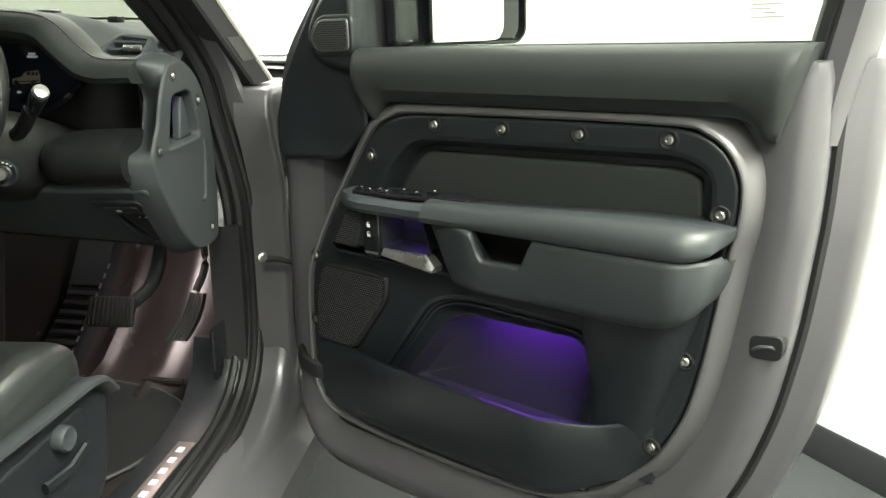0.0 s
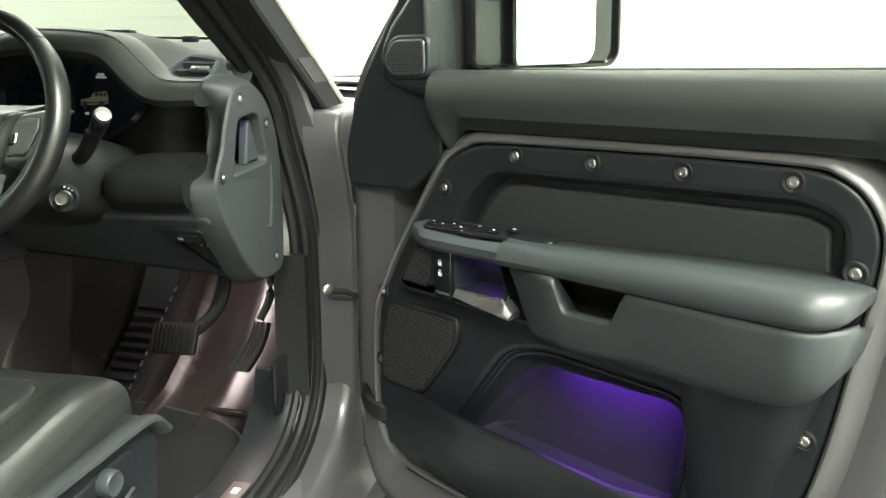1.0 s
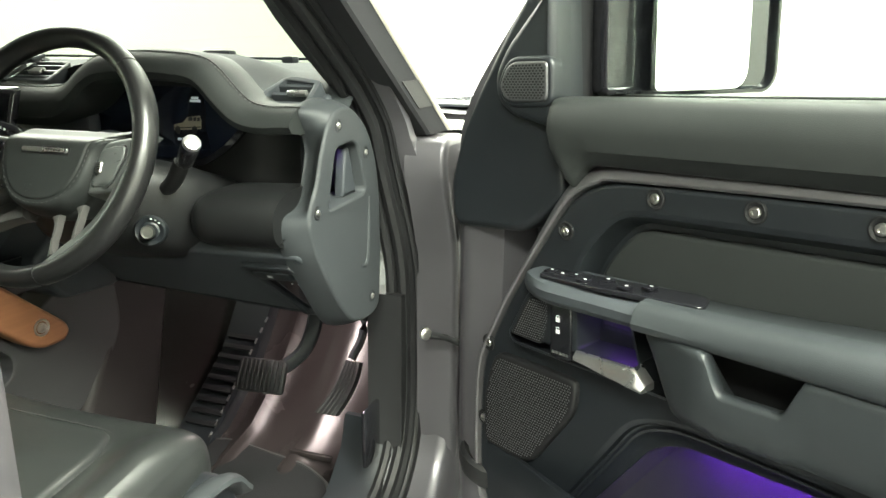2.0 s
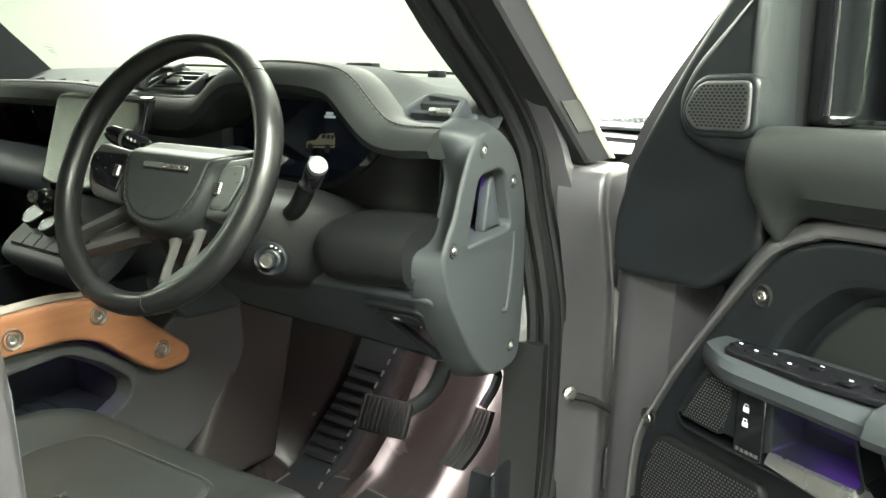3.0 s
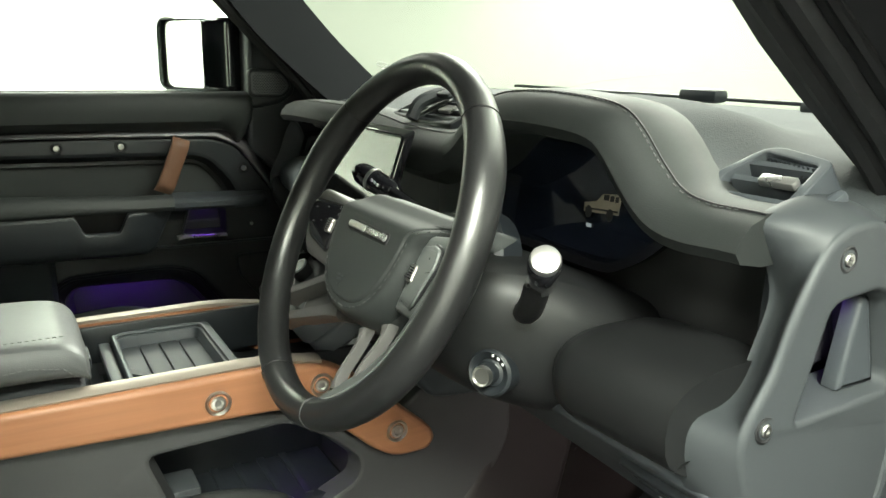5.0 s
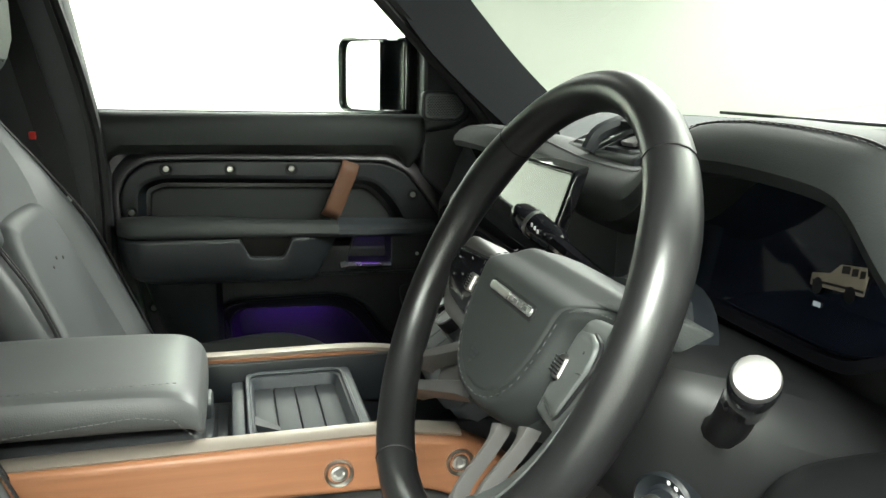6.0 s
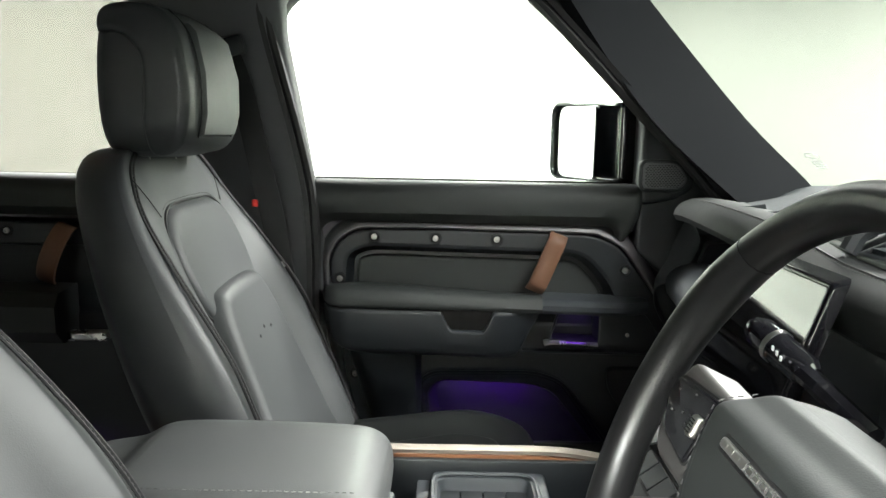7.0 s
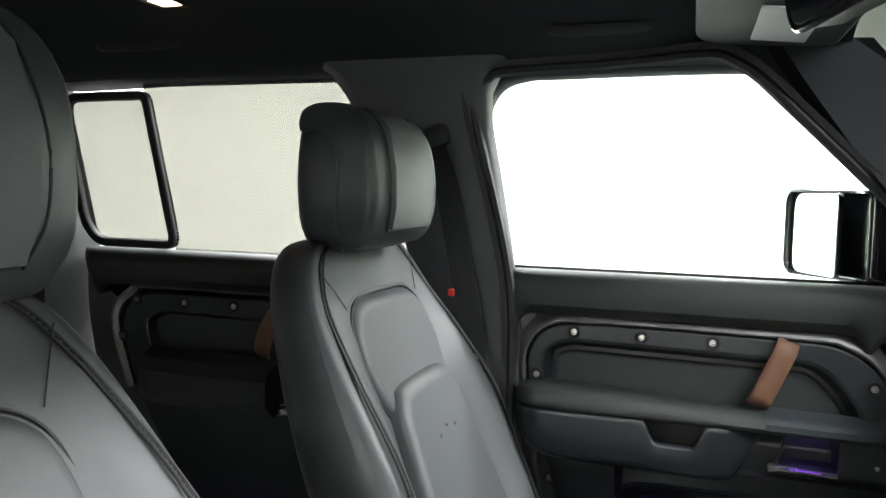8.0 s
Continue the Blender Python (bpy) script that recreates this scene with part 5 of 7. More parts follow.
        part("pocket_fin", slab(fillet([(0.102, 1.124), (0.152, 1.124), (0.128, 1.202), (0.118, 1.202)], 0.004, 2), 0.684, 0.699, E, 0.004), GREYD, ep, "slanting fin in the pocket")
        part("panel_rib", tube(spline([E(0.168, 1.115, 0.711), E(0.164, 1.06, 0.712), E(0.152, 1.006, 0.712), E(0.135, 1.004, 0.711)], 4), 0.005, 8), GREY, ep)
        for y, z in ((0.067, 1.242), (0.158, 1.190), (0.000, 1.121), (0.169, 0.940)):
            screw(ep, E(y, z, 0.713), (side, 0, 0), 0.0072)
    # end vents
    for side in (1, -1):
        def W(u, v, h):          # u outward, v forwards, on the sloping top
            return Vector((side * u, 0.056 + v * 0.72 - h * 0.6, (1.263 if side > 0 else 1.250) + v * (0.50 if side > 0 else 0.36) + h * 0.75))
        fr = [(0.570, 0.040), (0.594, 0.086), (0.610, 0.092), (0.664, 0.080), (0.666, 0.002), (0.580, 0.002)]
        fr = fillet(fr, 0.008, 3)
        inn = fillet([(0.582, 0.042), (0.600, 0.081), (0.655, 0.071), (0.656, 0.011), (0.588, 0.011)], 0.004, 2)
        vt = part("end_vent", holed(fr, [inn], -0.03, 0.004, W, [0.03], bev=0.002), GREYD, d, "slatted air vent")
        for k in range(3):
            part("vent_slat", loft([[W(u, 0.012 + k * 0.024, -0.014), W(u, 0.016 + k * 0.024, 0.001), W(u, 0.022 + k * 0.024, 0.002), W(u, 0.023 + k * 0.024, -0.014)] for u in (0.586 + 0.003 * k, 0.656)]), GREYD, vt, "")
        bm = bmesh.new()
        for k in range(11):
            box(W(0.606 + k * 0.0046, 0.074 - 0.0006 * k, -0.004), (0.002, 0.010, 0.010), 0, bm=bm)
        part("vent_teeth", bm, BLACK, vt)
        # passenger slider is toned down in colour so it stays dim
        part("vent_slider", box(W(0.636, 0.042, 0.004), (0.034, 0.010, 0.008), 0.002, rot=pose(0, 0, 0, 35)), SATIN if side > 0 else GREYD, vt, "satin slider" if side > 0 else "slider in a dulled tone")
        part("vent_cheek", box((side * 0.680, 0.090, 1.272 if side > 0 else 1.255), (0.012, 0.034, 0.020), 0.006, rot=pose(0, 0, 0, 24)), GREYD, d, "")
    # middle vents on the band, with a bridge
    for cx in (0.015, 0.125):
        def M(u, v, h):
            return Vector((cx + u, 0.045 + v * 0.85, 1.296 + v * 0.40 + h))
        fr = fillet([(-0.050, 0.0), (-0.042, 0.075), (0.042, 0.075), (0.050, 0.0)], 0.006, 2)
        vt = part("middle_vent", holed(fr, [offset(fr, -0.008)], -0.03, 0.004, M, [0.03], bev=0.003), BLACK, d, "slatted air vent")
        for k in range(3):
            part("vent_slat", loft([[M(u, 0.012 + k * 0.020, -0.004), M(u, 0.015 + k * 0.020, 0.004), M(u, 0.028 + k * 0.020, 0.000), M(u, 0.026 + k * 0.020, -0.008)] for u in (-0.042, 0.042)]), GREYD, vt)
        part("vent_slider", box(M(0, 0.030, 0.007), (0.028, 0.016, 0.006), 0.002, rot=pose(0, 0, 0, 25)), SATIN, vt, "satin slider")
    part("vent_bridge", tube(spline([(0.070, 0.040, 1.300), (0.070, 0.055, 1.322), (0.070, 0.105, 1.336), (0.070, 0.14, 1.325)], 4), 0.010, 8), GREY, d, "grey bridge between the vents")
    part("vent_bridge_cap", box((0.085, 0.09, 1.336), (0.060, 0.03, 0.008), 0.003, rot=pose(0, 0, 0, 18)), GREY, d)
    # touch screen
    def T(x, v, w):
        return Vector((x, -0.014 - w + v * 0.33, 1.286 + v - w * 0.3))
    ts = fillet([(-0.072, 0.0), (0.162, 0.0), (0.162, -0.145), (-0.072, -0.145)], 0.007, 3)
    scn = part("touch_screen", slab(ts, -0.016, 0.0, T, 0.003), GLOSS, d, "dark touch screen that mirrors the side window")
    part("screen_glass", slab(offset(ts, -0.003), 0.0004, 0.0016, T, 0.0005), SCREEN, scn, "glossy screen glass")
    for k in range(5):
        part("screen_bar", slab([(-0.05 + k * 0.044, -0.128), (-0.040 + k * 0.044, -0.128), (-0.040 + k * 0.044, -0.1255), (-0.05 + k * 0.044, -0.1255)], 0.0018, 0.0022, T, 0), ICONB, scn, "unreadable small word as a bar")
    # passenger shelf: back, insert, tube, glove box
    part("shelf_back", loft([[(x, 0.21, 1.28), (x, 0.215, 1.12), (x, 0.235, 1.12), (x, 0.235, 1.28)] for x in (-0.70, 0.60)]), BLACK, d, "black shelf back")
    part("shelf_insert", box((-0.43, 0.205, 1.205), (0.32, 0.012, 0.085), 0.006), GREYD, d, "grey shelf insert")
    part("shelf_floor", box((-0.42, 0.13, 1.135), (0.52, 0.18, 0.02), 0.006), BLACK, d, "rubber shelf floor")
    part("stack_panel", box((0.165, 0.085, 1.165), (0.13, 0.03, 0.16), 0.008), GREYD, d, "slate panel beside the screen")
    rings = []
    for i in range(17):
        t = i / 16
        x = -0.735 + 0.54 * t
        k = 0.35 + 0.65 * math.sin(min(1, t / 0.10) * math.pi / 2)
        rings.append([Vector((x, 0.058 - 0.068 * k * math.cos(a), 1.116 + 0.046 * k * math.sin(a))) for a in [2 * math.pi * j / 20 for j in range(20)]])
    part("shelf_roll", loft(rings), GREYD, d, "padded grab roll")
    part("glove_box", loft([[(x, 0.05, 1.09), (x, 0.10, 0.88), (x, 0.40, 0.86), (x, 0.40, 1.09)] for x in (-0.68, -0.14)]), BLACK, d, "black glove box")
    part("stack_core", loft([[(x, 0.11, 1.27), (x, 0.085, 1.10), (x, 0.08, 0.98), (x, 0.40, 0.98), (x, 0.40, 1.27)] for x in (-0.17, 0.23)]), BLACK, d, "black centre stack")
    # sensors at the foot of the windscreen
    part("dash_sensor", box((0.255, 0.415, 1.338), (0.070, 0.03, 0.020), 0.008), BLACK, d, "small black sensor")
    part("dash_sensor", box((0.36, 0.52, 1.325), (0.03, 0.03, 0.018), 0.006), BLACK, d, "small black sensor")
    part("demister_slot", box((0.0, 0.55, 1.327), (1.0, 0.02, 0.006), 0.002), BLACK, d, "black demister slot")
    for x in (-0.36, -0.27, -0.18):
        part("pad_fin", loft([[Vector((x + dx, 0.035, 1.292)), Vector((x + dx, 0.040, 1.300)), Vector((x + dx + 0.004, 0.080, 1.306)), Vector((x + dx + 0.004, 0.084, 1.292))] for dx in (-0.0035, 0.0035)]), DASHTOP, d, "upright fin on the dash top")
    # steering column cover
    rings = []
    ax = 0.352
    for y, zc, hw, hu, hd in ((0.15, 1.090, 0.180, 0.045, 0.10), (0.08, 1.100, 0.178, 0.055, 0.10), (0.02, 1.112, 0.172, 0.068, 0.100), (-0.025, 1.123, 0.158, 0.072, 0.098), (-0.06, 1.132, 0.140, 0.066, 0.092), (-0.085, 1.140, 0.118, 0.060, 0.084), (-0.105, 1.150, 0.090, 0.048, 0.070), (-0.115, 1.155, 0.070, 0.036, 0.055)):
        rings.append([Vector((ax + hw * sx, y, zc + (hu if sz > 0 else hd) * sz)) for sx, sz in ((-0.6, 1), (0.6, 1), (0.85, 0.85), (1, 0.4), (1, -0.2), (0.9, -0.7), (0.6, -1), (-0.6, -1), (-0.9, -0.7), (-1, -0.2), (-1, 0.4), (-0.85, 0.85))])
    part("column_cover", loft(rings), COLM, d, "black steering column cover", sub=2)
    # start button
    bt = part("start_button", lathe([(0.0235, -0.02), (0.0235, 0.002), (0.021, 0.005), (0.017, 0.003), (0.014, 0.000), (0.0108, 0.002), (0.0105, 0.013), (0.001, 0.014)], aim((0.472, -0.080, 1.092), (0.45, -0.85, 0.1)), 24), BLACK, d, "black start button", sharp=25)
    part("button_ring", lathe([(0.0098, 0.010), (0.0102, 0.016), (0.0090, 0.019), (0.0075, 0.017), (0.001, 0.0172)], aim((0.472, -0.080, 1.092), (0.45, -0.85, 0.1)), 24), STEEL, bt, "bright button ring")
    for a in (40, 60, 80):
        part("button_mark", box(aim((0.472, -0.080, 1.092), (0.45, -0.85, 0.1)) @ Vector((0.0185 * math.cos(radians(a)), 0.0185 * math.sin(radians(a)), 0.0045)), (0.003, 0.001, 0.002), 0), WHITE, bt)
    # stalks
    st = part("column_stalk", tube(spline([(0.455, -0.045, 1.150), (0.487, -0.055, 1.153), (0.514, -0.068, 1.168), (0.546, -0.085, 1.200)], 4), [0.011] * 6 + [0.012] * 7, 10), RUBBER, d, "black gear stalk")
    part("stalk_barrel", lathe([(0.010, -0.05), (0.0125, -0.045), (0.0135, -0.012), (0.0135, 0.0), (0.012, 0.002)], aim((0.580, -0.106, 1.228), (0.62, -0.42, 0.55)), 18), GLOSS, st)
    part("stalk_cap", lathe([(0.012, -0.002), (0.0128, 0.004), (0.0115, 0.008), (0.008, 0.0092), (0.001, 0.0094)], aim((0.580, -0.106, 1.228), (0.62, -0.42, 0.55)), 20), SATIN, st, "bright silver cap")
    part("stalk_gaiter", lathe([(0.030, -0.004), (0.030, 0.003), (0.022, 0.006), (0.014, 0.002), (0.001, 0.002)], aim((0.450, -0.036, 1.150), (0.8, -0.4, 0.1)), 18), RUBBER, st)
    s2 = part("column_stalk", tube(spline([(0.27, -0.03, 1.195), (0.21, -0.045, 1.215), (0.16, -0.055, 1.228)], 4), 0.009, 8), GLOSS, d, "black lamp stalk")
    part("stalk_barrel", lathe([(0.009, -0.07), (0.0135, -0.062), (0.0150, -0.02), (0.0145, 0.0), (0.010, 0.010), (0.001, 0.012)], aim((0.135, -0.060, 1.236), (-0.92, -0.25, 0.28)), 16), GLOSS, s2)
    part("stalk_ring", lathe([(0.0155, -0.025), (0.0155, -0.020), (0.0140, -0.020)], aim((0.135, -0.060, 1.236), (-0.92, -0.25, 0.28)), 16), STEEL, s2)
    for k in range(3):
        part("stalk_mark", box((0.175 + k * 0.008, -0.066, 1.2335 - k * 0.002), (0.003, 0.001, 0.004), 0), WHITE, s2)
    # the passenger's half sweeps forwards towards its end
    for ob in d.children_recursive:
        if ob.type == "MESH" and not (ob.name.startswith("touch_screen") or (ob.parent and ob.parent.name.startswith("touch_screen"))):
            if ob.name.startswith("screw"):
                if not ob.name.startswith("screw_cup"):
                    ob.matrix_basis = Matrix.Translation((0, 0.128 * max(0.0, min(0.78, 0.10 - ob.matrix_basis.translation.x)), 0)) @ ob.matrix_basis
                continue
            for v in ob.data.vertices:
                v.co.y += 0.128 * max(0.0, min(0.78, 0.10 - v.co.x))
    return d


dashboard()


# ---- steering wheel ----
def steering_wheel():
    C = Vector((0.369, -0.164, 1.213))
    tilt = radians(25.5)
    w = thing("steering_wheel", C, "black leather steering wheel with satin spokes", "steering wheel")
    X, U = Vector((1, 0, 0)), Vector((0, math.sin(tilt), math.cos(tilt)))
    F = X.cross(U)                      # towards the driver
    if F.y > 0:
        F = -F

    def P(x, u, f=0.0):
        return C + X * x + U * u + F * f
    R, r = 0.177, 0.0158
    k = 72
    rings = []
    for i in range(k):
        a = 2 * math.pi * i / k
        c = P(R * math.cos(a), R * math.sin(a) * 0.985)
        o = (X * math.cos(a) + U * math.sin(a))
        fat = 1.0 + 0.10 * (math.exp(-((abs(math.degrees(a) - 90) - 62) / 14) ** 2))
        rings.append([c + (o * math.cos(b) * 0.95 + F * math.sin(b) * 1.10) * r * fat for b in [2 * math.pi * j / 16 for j in range(16)]])
    rings.append(rings[0])
    rim = part("rim", loft(rings, cap=(False, False)), RIMLEATHER, w, "leather wrapped rim")
    for ang in (48, 136, 252, 288):
        a = radians(ang)
        c = P(R * math.cos(a), R * math.sin(a) * 0.985)
        o = (X * math.cos(a) + U * math.sin(a))
        ring = [c + (o * math.cos(b) * 0.95 + F * math.sin(b) * 1.10) * (r * 1.025) for b in [2 * math.pi * j / 16 for j in range(16)]]
        part("rim_seam", tube(ring, 0.0007, 4, closed=True), RUBBER, rim)
    # perforated grips: rows of pricks
    bm = bmesh.new()
    for s in (0, 180):
        for i in range(26):
            for b in (150, 165, 180, 195):
                a = radians(s + (-18 if s == 0 else 22) + i * 2.0 * (1 if s == 0 else -1) + 20 * (1 if s == 0 else -1))
                bb = radians(b)
                o = (X * math.cos(a) + U * math.sin(a))
                c = P(R * math.cos(a), R * math.sin(a) * 0.985) + (o * math.cos(bb) * 0.95 + F * math.sin(bb) * 1.10) * r * 1.004
                t = (-X * math.sin(a) + U * math.cos(a)) * 0.0012
                nrm = (o * math.cos(bb) + F * math.sin(bb))
                s2 = t.cross(nrm).normalized() * 0.0006
                bm.faces.new([bm.verts.new(q) for q in (c - t, c - s2, c + t, c + s2)])
    part("grip_pricks", bm, RUBBER, rim)
    # hub: a body behind, and a domed airbag pad with two wings that lean back at the top
    def mirrored(right):
        return right + [(-x, u) for x, u in reversed(right)]

    def H(x, u, f):
        k = max(0.0, u - 0.014)
        return P(x + 0.008, u, f - 0.95 * k * smooth01(k / 0.020) + 0.30 * max(0.0, abs(x) - 0.092))

    def dome(outline, f0, drop, r, rows=60, cols=44):
        """A pillow over an outline in (x, u): full height inside, rounding down to its edge."""
        lo, hi = min(p[1] for p in outline), max(p[1] for p in outline)
        sides = list(zip(outline, outline[1:] + outline[:1]))
        grid = []
        for i in range(rows + 1):
            u = lo + (hi - lo) * (1e-4 + 0.9998 * (0.5 * i / rows + 0.25 - 0.25 * math.cos(math.pi * i / rows)))
            cut = [a[0] + (b[0] - a[0]) * (u - a[1]) / (b[1] - a[1]) for a, b in sides if (a[1] - u) * (b[1] - u) < 0]
            line = []
            for j in range(cols + 1):
                x = min(cut) + (max(cut) - min(cut)) * (0.5 - 0.5 * math.cos(math.pi * j / cols))
                d = 1.0
                for (ax, au), (bx, bu) in sides:
                    ex, eu = bx - ax, bu - au
                    t = max(0.0, min(1.0, ((x - ax) * ex + (u - au) * eu) / (ex * ex + eu * eu + 1e-12)))
                    d = min(d, math.hypot(x - ax - ex * t, u - au - eu * t))
                q = 1 - min(1.0, d / r)
                line.append(H(x, u, f0 - drop * (1 - math.sqrt(max(0.0, 1 - q * q)))))
            grid.append(line)
        return loft(grid, closed=False)
    body = fillet(mirrored([(0.070, 0.046), (0.086, 0.030), (0.091, -0.012), (0.086, -0.042), (0.062, -0.074), (0.028, -0.084)]), 0.016, 4)
    part("hub_body", loft([[P(x + 0.008, u, f) for x, u in offset(body, o)] for f, o in ((-0.080, -0.010), (-0.055, -0.002), (-0.036, 0.0), (-0.028, -0.006), (-0.026, -0.018))]), SOFT, w, "soft black hub body", sharp=50)
    pad = fillet([(0.146, 0.050), (0.149, 0.030), (0.104, 0.022), (0.088, 0.006), (0.085, -0.020), (0.075, -0.047), (0.052, -0.072), (0.020, -0.083), (-0.020, -0.083), (-0.052, -0.072), (-0.075, -0.047), (-0.085, -0.020), (-0.088, 0.010), (-0.086, 0.034), (-0.072, 0.050)], [0.004, 0.006, 0.014, 0.014, 0.02, 0.02, 0.02, 0.02, 0.02, 0.02, 0.02, 0.02, 0.02, 0.014, 0.012], 5)
    hp = part("airbag_pad", dome(pad, 0.0, 0.040, 0.013), SOFT, w, "soft black stitched airbag pad with side wings", sharp=70)
    face = fillet([(0.132, 0.0455), (0.132, 0.0360), (0.092, 0.0325), (0.074, 0.020), (0.068, -0.016), (0.056, -0.042), (0.038, -0.058), (0.016, -0.0655), (-0.016, -0.0655), (-0.038, -0.058), (-0.056, -0.042), (-0.068, -0.016), (-0.074, 0.012), (-0.075, 0.032), (-0.066, 0.0455)], [0.003, 0.003, 0.012, 0.014, 0.02, 0.02, 0.016, 0.016, 0.016, 0.016, 0.02, 0.02, 0.02, 0.012, 0.008], 5)
    part("pad_face", dome(face, 0.0022, 0.004, 0.0035, 50, 40), SOFT, hp, "soft black centre", sharp=70)
    part("pad_stitching", stitches([H(x, u, 0.0006) for x, u in offset(face, 0.0042) if u < 0.041], 0.0036, 0.0030, 0.0005), THREAD, hp)
    slot = [(-0.042, -0.0005), (-0.042, 0.0115), (0.047, 0.0115), (0.047, -0.0005)]
    badge = part("badge_strip", slab(fillet(slot, 0.004, 3), -0.004, 0.0030, H, 0.0006), RUBBER, hp, "silver badge strip in a dark slot")
    part("badge_bar", slab(fillet([(-0.039, 0.0022), (-0.039, 0.0092), (0.044, 0.0092), (0.044, 0.0022)], 0.0032, 3), 0.002, 0.0048, H, 0.0012), SATIN, badge, "worn silver strip")
    for j in range(8):
        a = -0.034 + j * 0.0094
        part("badge_mark", slab([(a, 0.0042), (a + 0.0062, 0.0042), (a + 0.0062, 0.0072), (a, 0.0072)], 0.0046, 0.0050, H, 0), STEEL, badge)
    bm = bmesh.new()
    for a, b, c in ((-0.022, -0.006, -0.046), (-0.020, -0.008, -0.050), (-0.016, -0.012, -0.055)):
        slab([(a, c), (b, c), (b, c + 0.0022), (a, c + 0.0022)], 0.001, 0.0027, H, 0, bm)
    part("pad_emboss", bm, BLACK, hp, "embossed mark, unreadable")
    # switch pads with their surrounds
    for sd in (-1, 1):
        def G(x, u, f):
            return P(0.008 + x * sd, u, f + 0.004 + (0.018 if sd > 0 else 0.008) * smooth01((x - 0.090) / 0.06))
        sur = fillet([(0.078, 0.024), (0.150, 0.030), (0.160, 0.010), (0.158, -0.020), (0.138, -0.046), (0.076, -0.050)], [0.004, 0.008, 0.012, 0.02, 0.012, 0.006], 4)
        # one satin on both spokes: right toned as lit, left as shaded
        ap = part("spoke", slab(sur, -0.050, -0.016, G, 0.006), PADG if sd > 0 else SPOKE, w, "satin spoke in a lit pale tone" if sd > 0 else "satin spoke in a shaded dark tone")
        padl = fillet([(0.090, 0.014), (0.120, 0.018), (0.144, 0.016), (0.146, 0.000), (0.130, -0.034), (0.118, -0.040), (0.086, -0.038)] if sd > 0 else [(0.090, 0.018), (0.152, 0.014), (0.154, -0.004), (0.134, -0.026), (0.094, -0.035)], 0.005, 3)
        # right pad is paled for the light it catches
        sp = part("switch_pad", slab(padl, -0.030, -0.012, G, 0.002), PADG if sd > 0 else GLOSS, ap, "switch pad in a lit pale tone" if sd > 0 else "gloss black switch pad")
        part("pad_gap", tube([G(*p, -0.0158) for p in offset(padl, 0.0008)], 0.0015, 6, closed=True), RUBBER, ap)
        if sd > 0:
            part("pad_seam", tube([G(0.104, -0.011, -0.0117), G(0.143, -0.004, -0.0117)], 0.0006, 4), RUBBER, sp)
            part("thumb_key", slab(fillet([(0.089, -0.004), (0.103, -0.002), (0.103, -0.022), (0.089, -0.024)], 0.003, 2), -0.016, -0.0112, G, 0.001), RUBBER, sp)
        rx = 0.096 if sd > 0 else 0.100
        roller = part("switch_roller", lathe([(0.0045, -0.008), (0.0060, -0.0065), (0.0060, 0.0065), (0.0045, 0.008)], aim(G(rx, -0.012 if sd > 0 else -0.007, -0.012), U), 16), STEEL, sp, "bright thumb roller")
        for k in range(5):
            part("roller_groove", box(G(rx, (-0.012 if sd > 0 else -0.007) - 0.0048 + 0.0024 * k, -0.0058), (0.011, 0.0007, 0.0008), 0), RUBBER, roller)
        for x, u in ((0.126, 0.006), (0.120, -0.024)) if sd > 0 else ((0.140, 0.006), (0.122, -0.006), (0.136, -0.010), (0.118, 0.011), (0.112, -0.026)):
            part("switch_mark", slab([(x - 0.0012, u - 0.0008), (x + 0.0012, u - 0.0008), (x + 0.0012, u + 0.0008), (x - 0.0012, u + 0.0008)], -0.0125, -0.0117, G, 0), THREAD if sd < 0 else RUBBER, sp)
    # deep bladed lower spokes, and the satin liner inside the rim
    def blade(p0, p1, w0, w1, f0, f1, deep):
        rings = []
        a, b = Vector(p0), Vector(p1)
        tt = (b - a).normalized()
        o = Vector((-tt.y, tt.x))
        for i in range(11):
            t = i / 10
            p = a.lerp(b, t)
            hw = w0 + (w1 - w0) * t + 0.004 * smooth01((0.2 - t) / 0.2) + 0.004 * smooth01((t - 0.82) / 0.18)
            f = f0 + (f1 - f0) * smooth01(t)
            rings.append([P(p.x + o.x * q * hw, p.y + o.y * q * hw, f + h) for q, h in ((-1.0, -deep), (-1.0, -0.004), (-0.8, -0.0010), (-0.3, 0.0), (0.3, 0.0), (0.8, -0.0010), (1.0, -0.004), (1.0, -deep))])
        return loft(rings)
    for p0, p1, w0, w1, f0, f1, mt in (((-0.064, -0.050), (-0.158, -0.104), 0.0055, 0.0045, -0.018, -0.012, SPOKE), ((-0.030, -0.079), (-0.152, -0.130), 0.0075, 0.0050, -0.020, -0.014, SPOKE), ((0.032, -0.082), (0.060, -0.138), 0.0030, 0.0024, -0.020, 0.0, SPOKE), ((0.072, -0.066), (0.097, -0.118), 0.0033, 0.0028, -0.018, 0.004, SPOKE)):
        part("spoke", blade(p0, p1, w0, w1, f0, f1, 0.024 if p0[0] < 0 else 0.012), mt, w, "satin grey lower spoke")
    for a0, a1, wmax in ((2, -76, 0.020),):
        rings = []
        for i in range(29):
            t = i / 28
            a = radians(a0 + (a1 - a0) * t)
            k = math.sin(min(1, min(t * 1.6, 1 - t) / 0.30) * math.pi / 2)
            wide = 0.006 + wmax * k
            o = X * math.cos(a) + U * math.sin(a)
            rings.append([C + o * (0.170 - wide * q) + F * f for q, f in ((0.0, 0.008), (0.35, 0.010), (0.8, 0.004), (0.95, 0.0), (1.0, -0.004), (0.97, -0.012), (0.0, -0.014))])
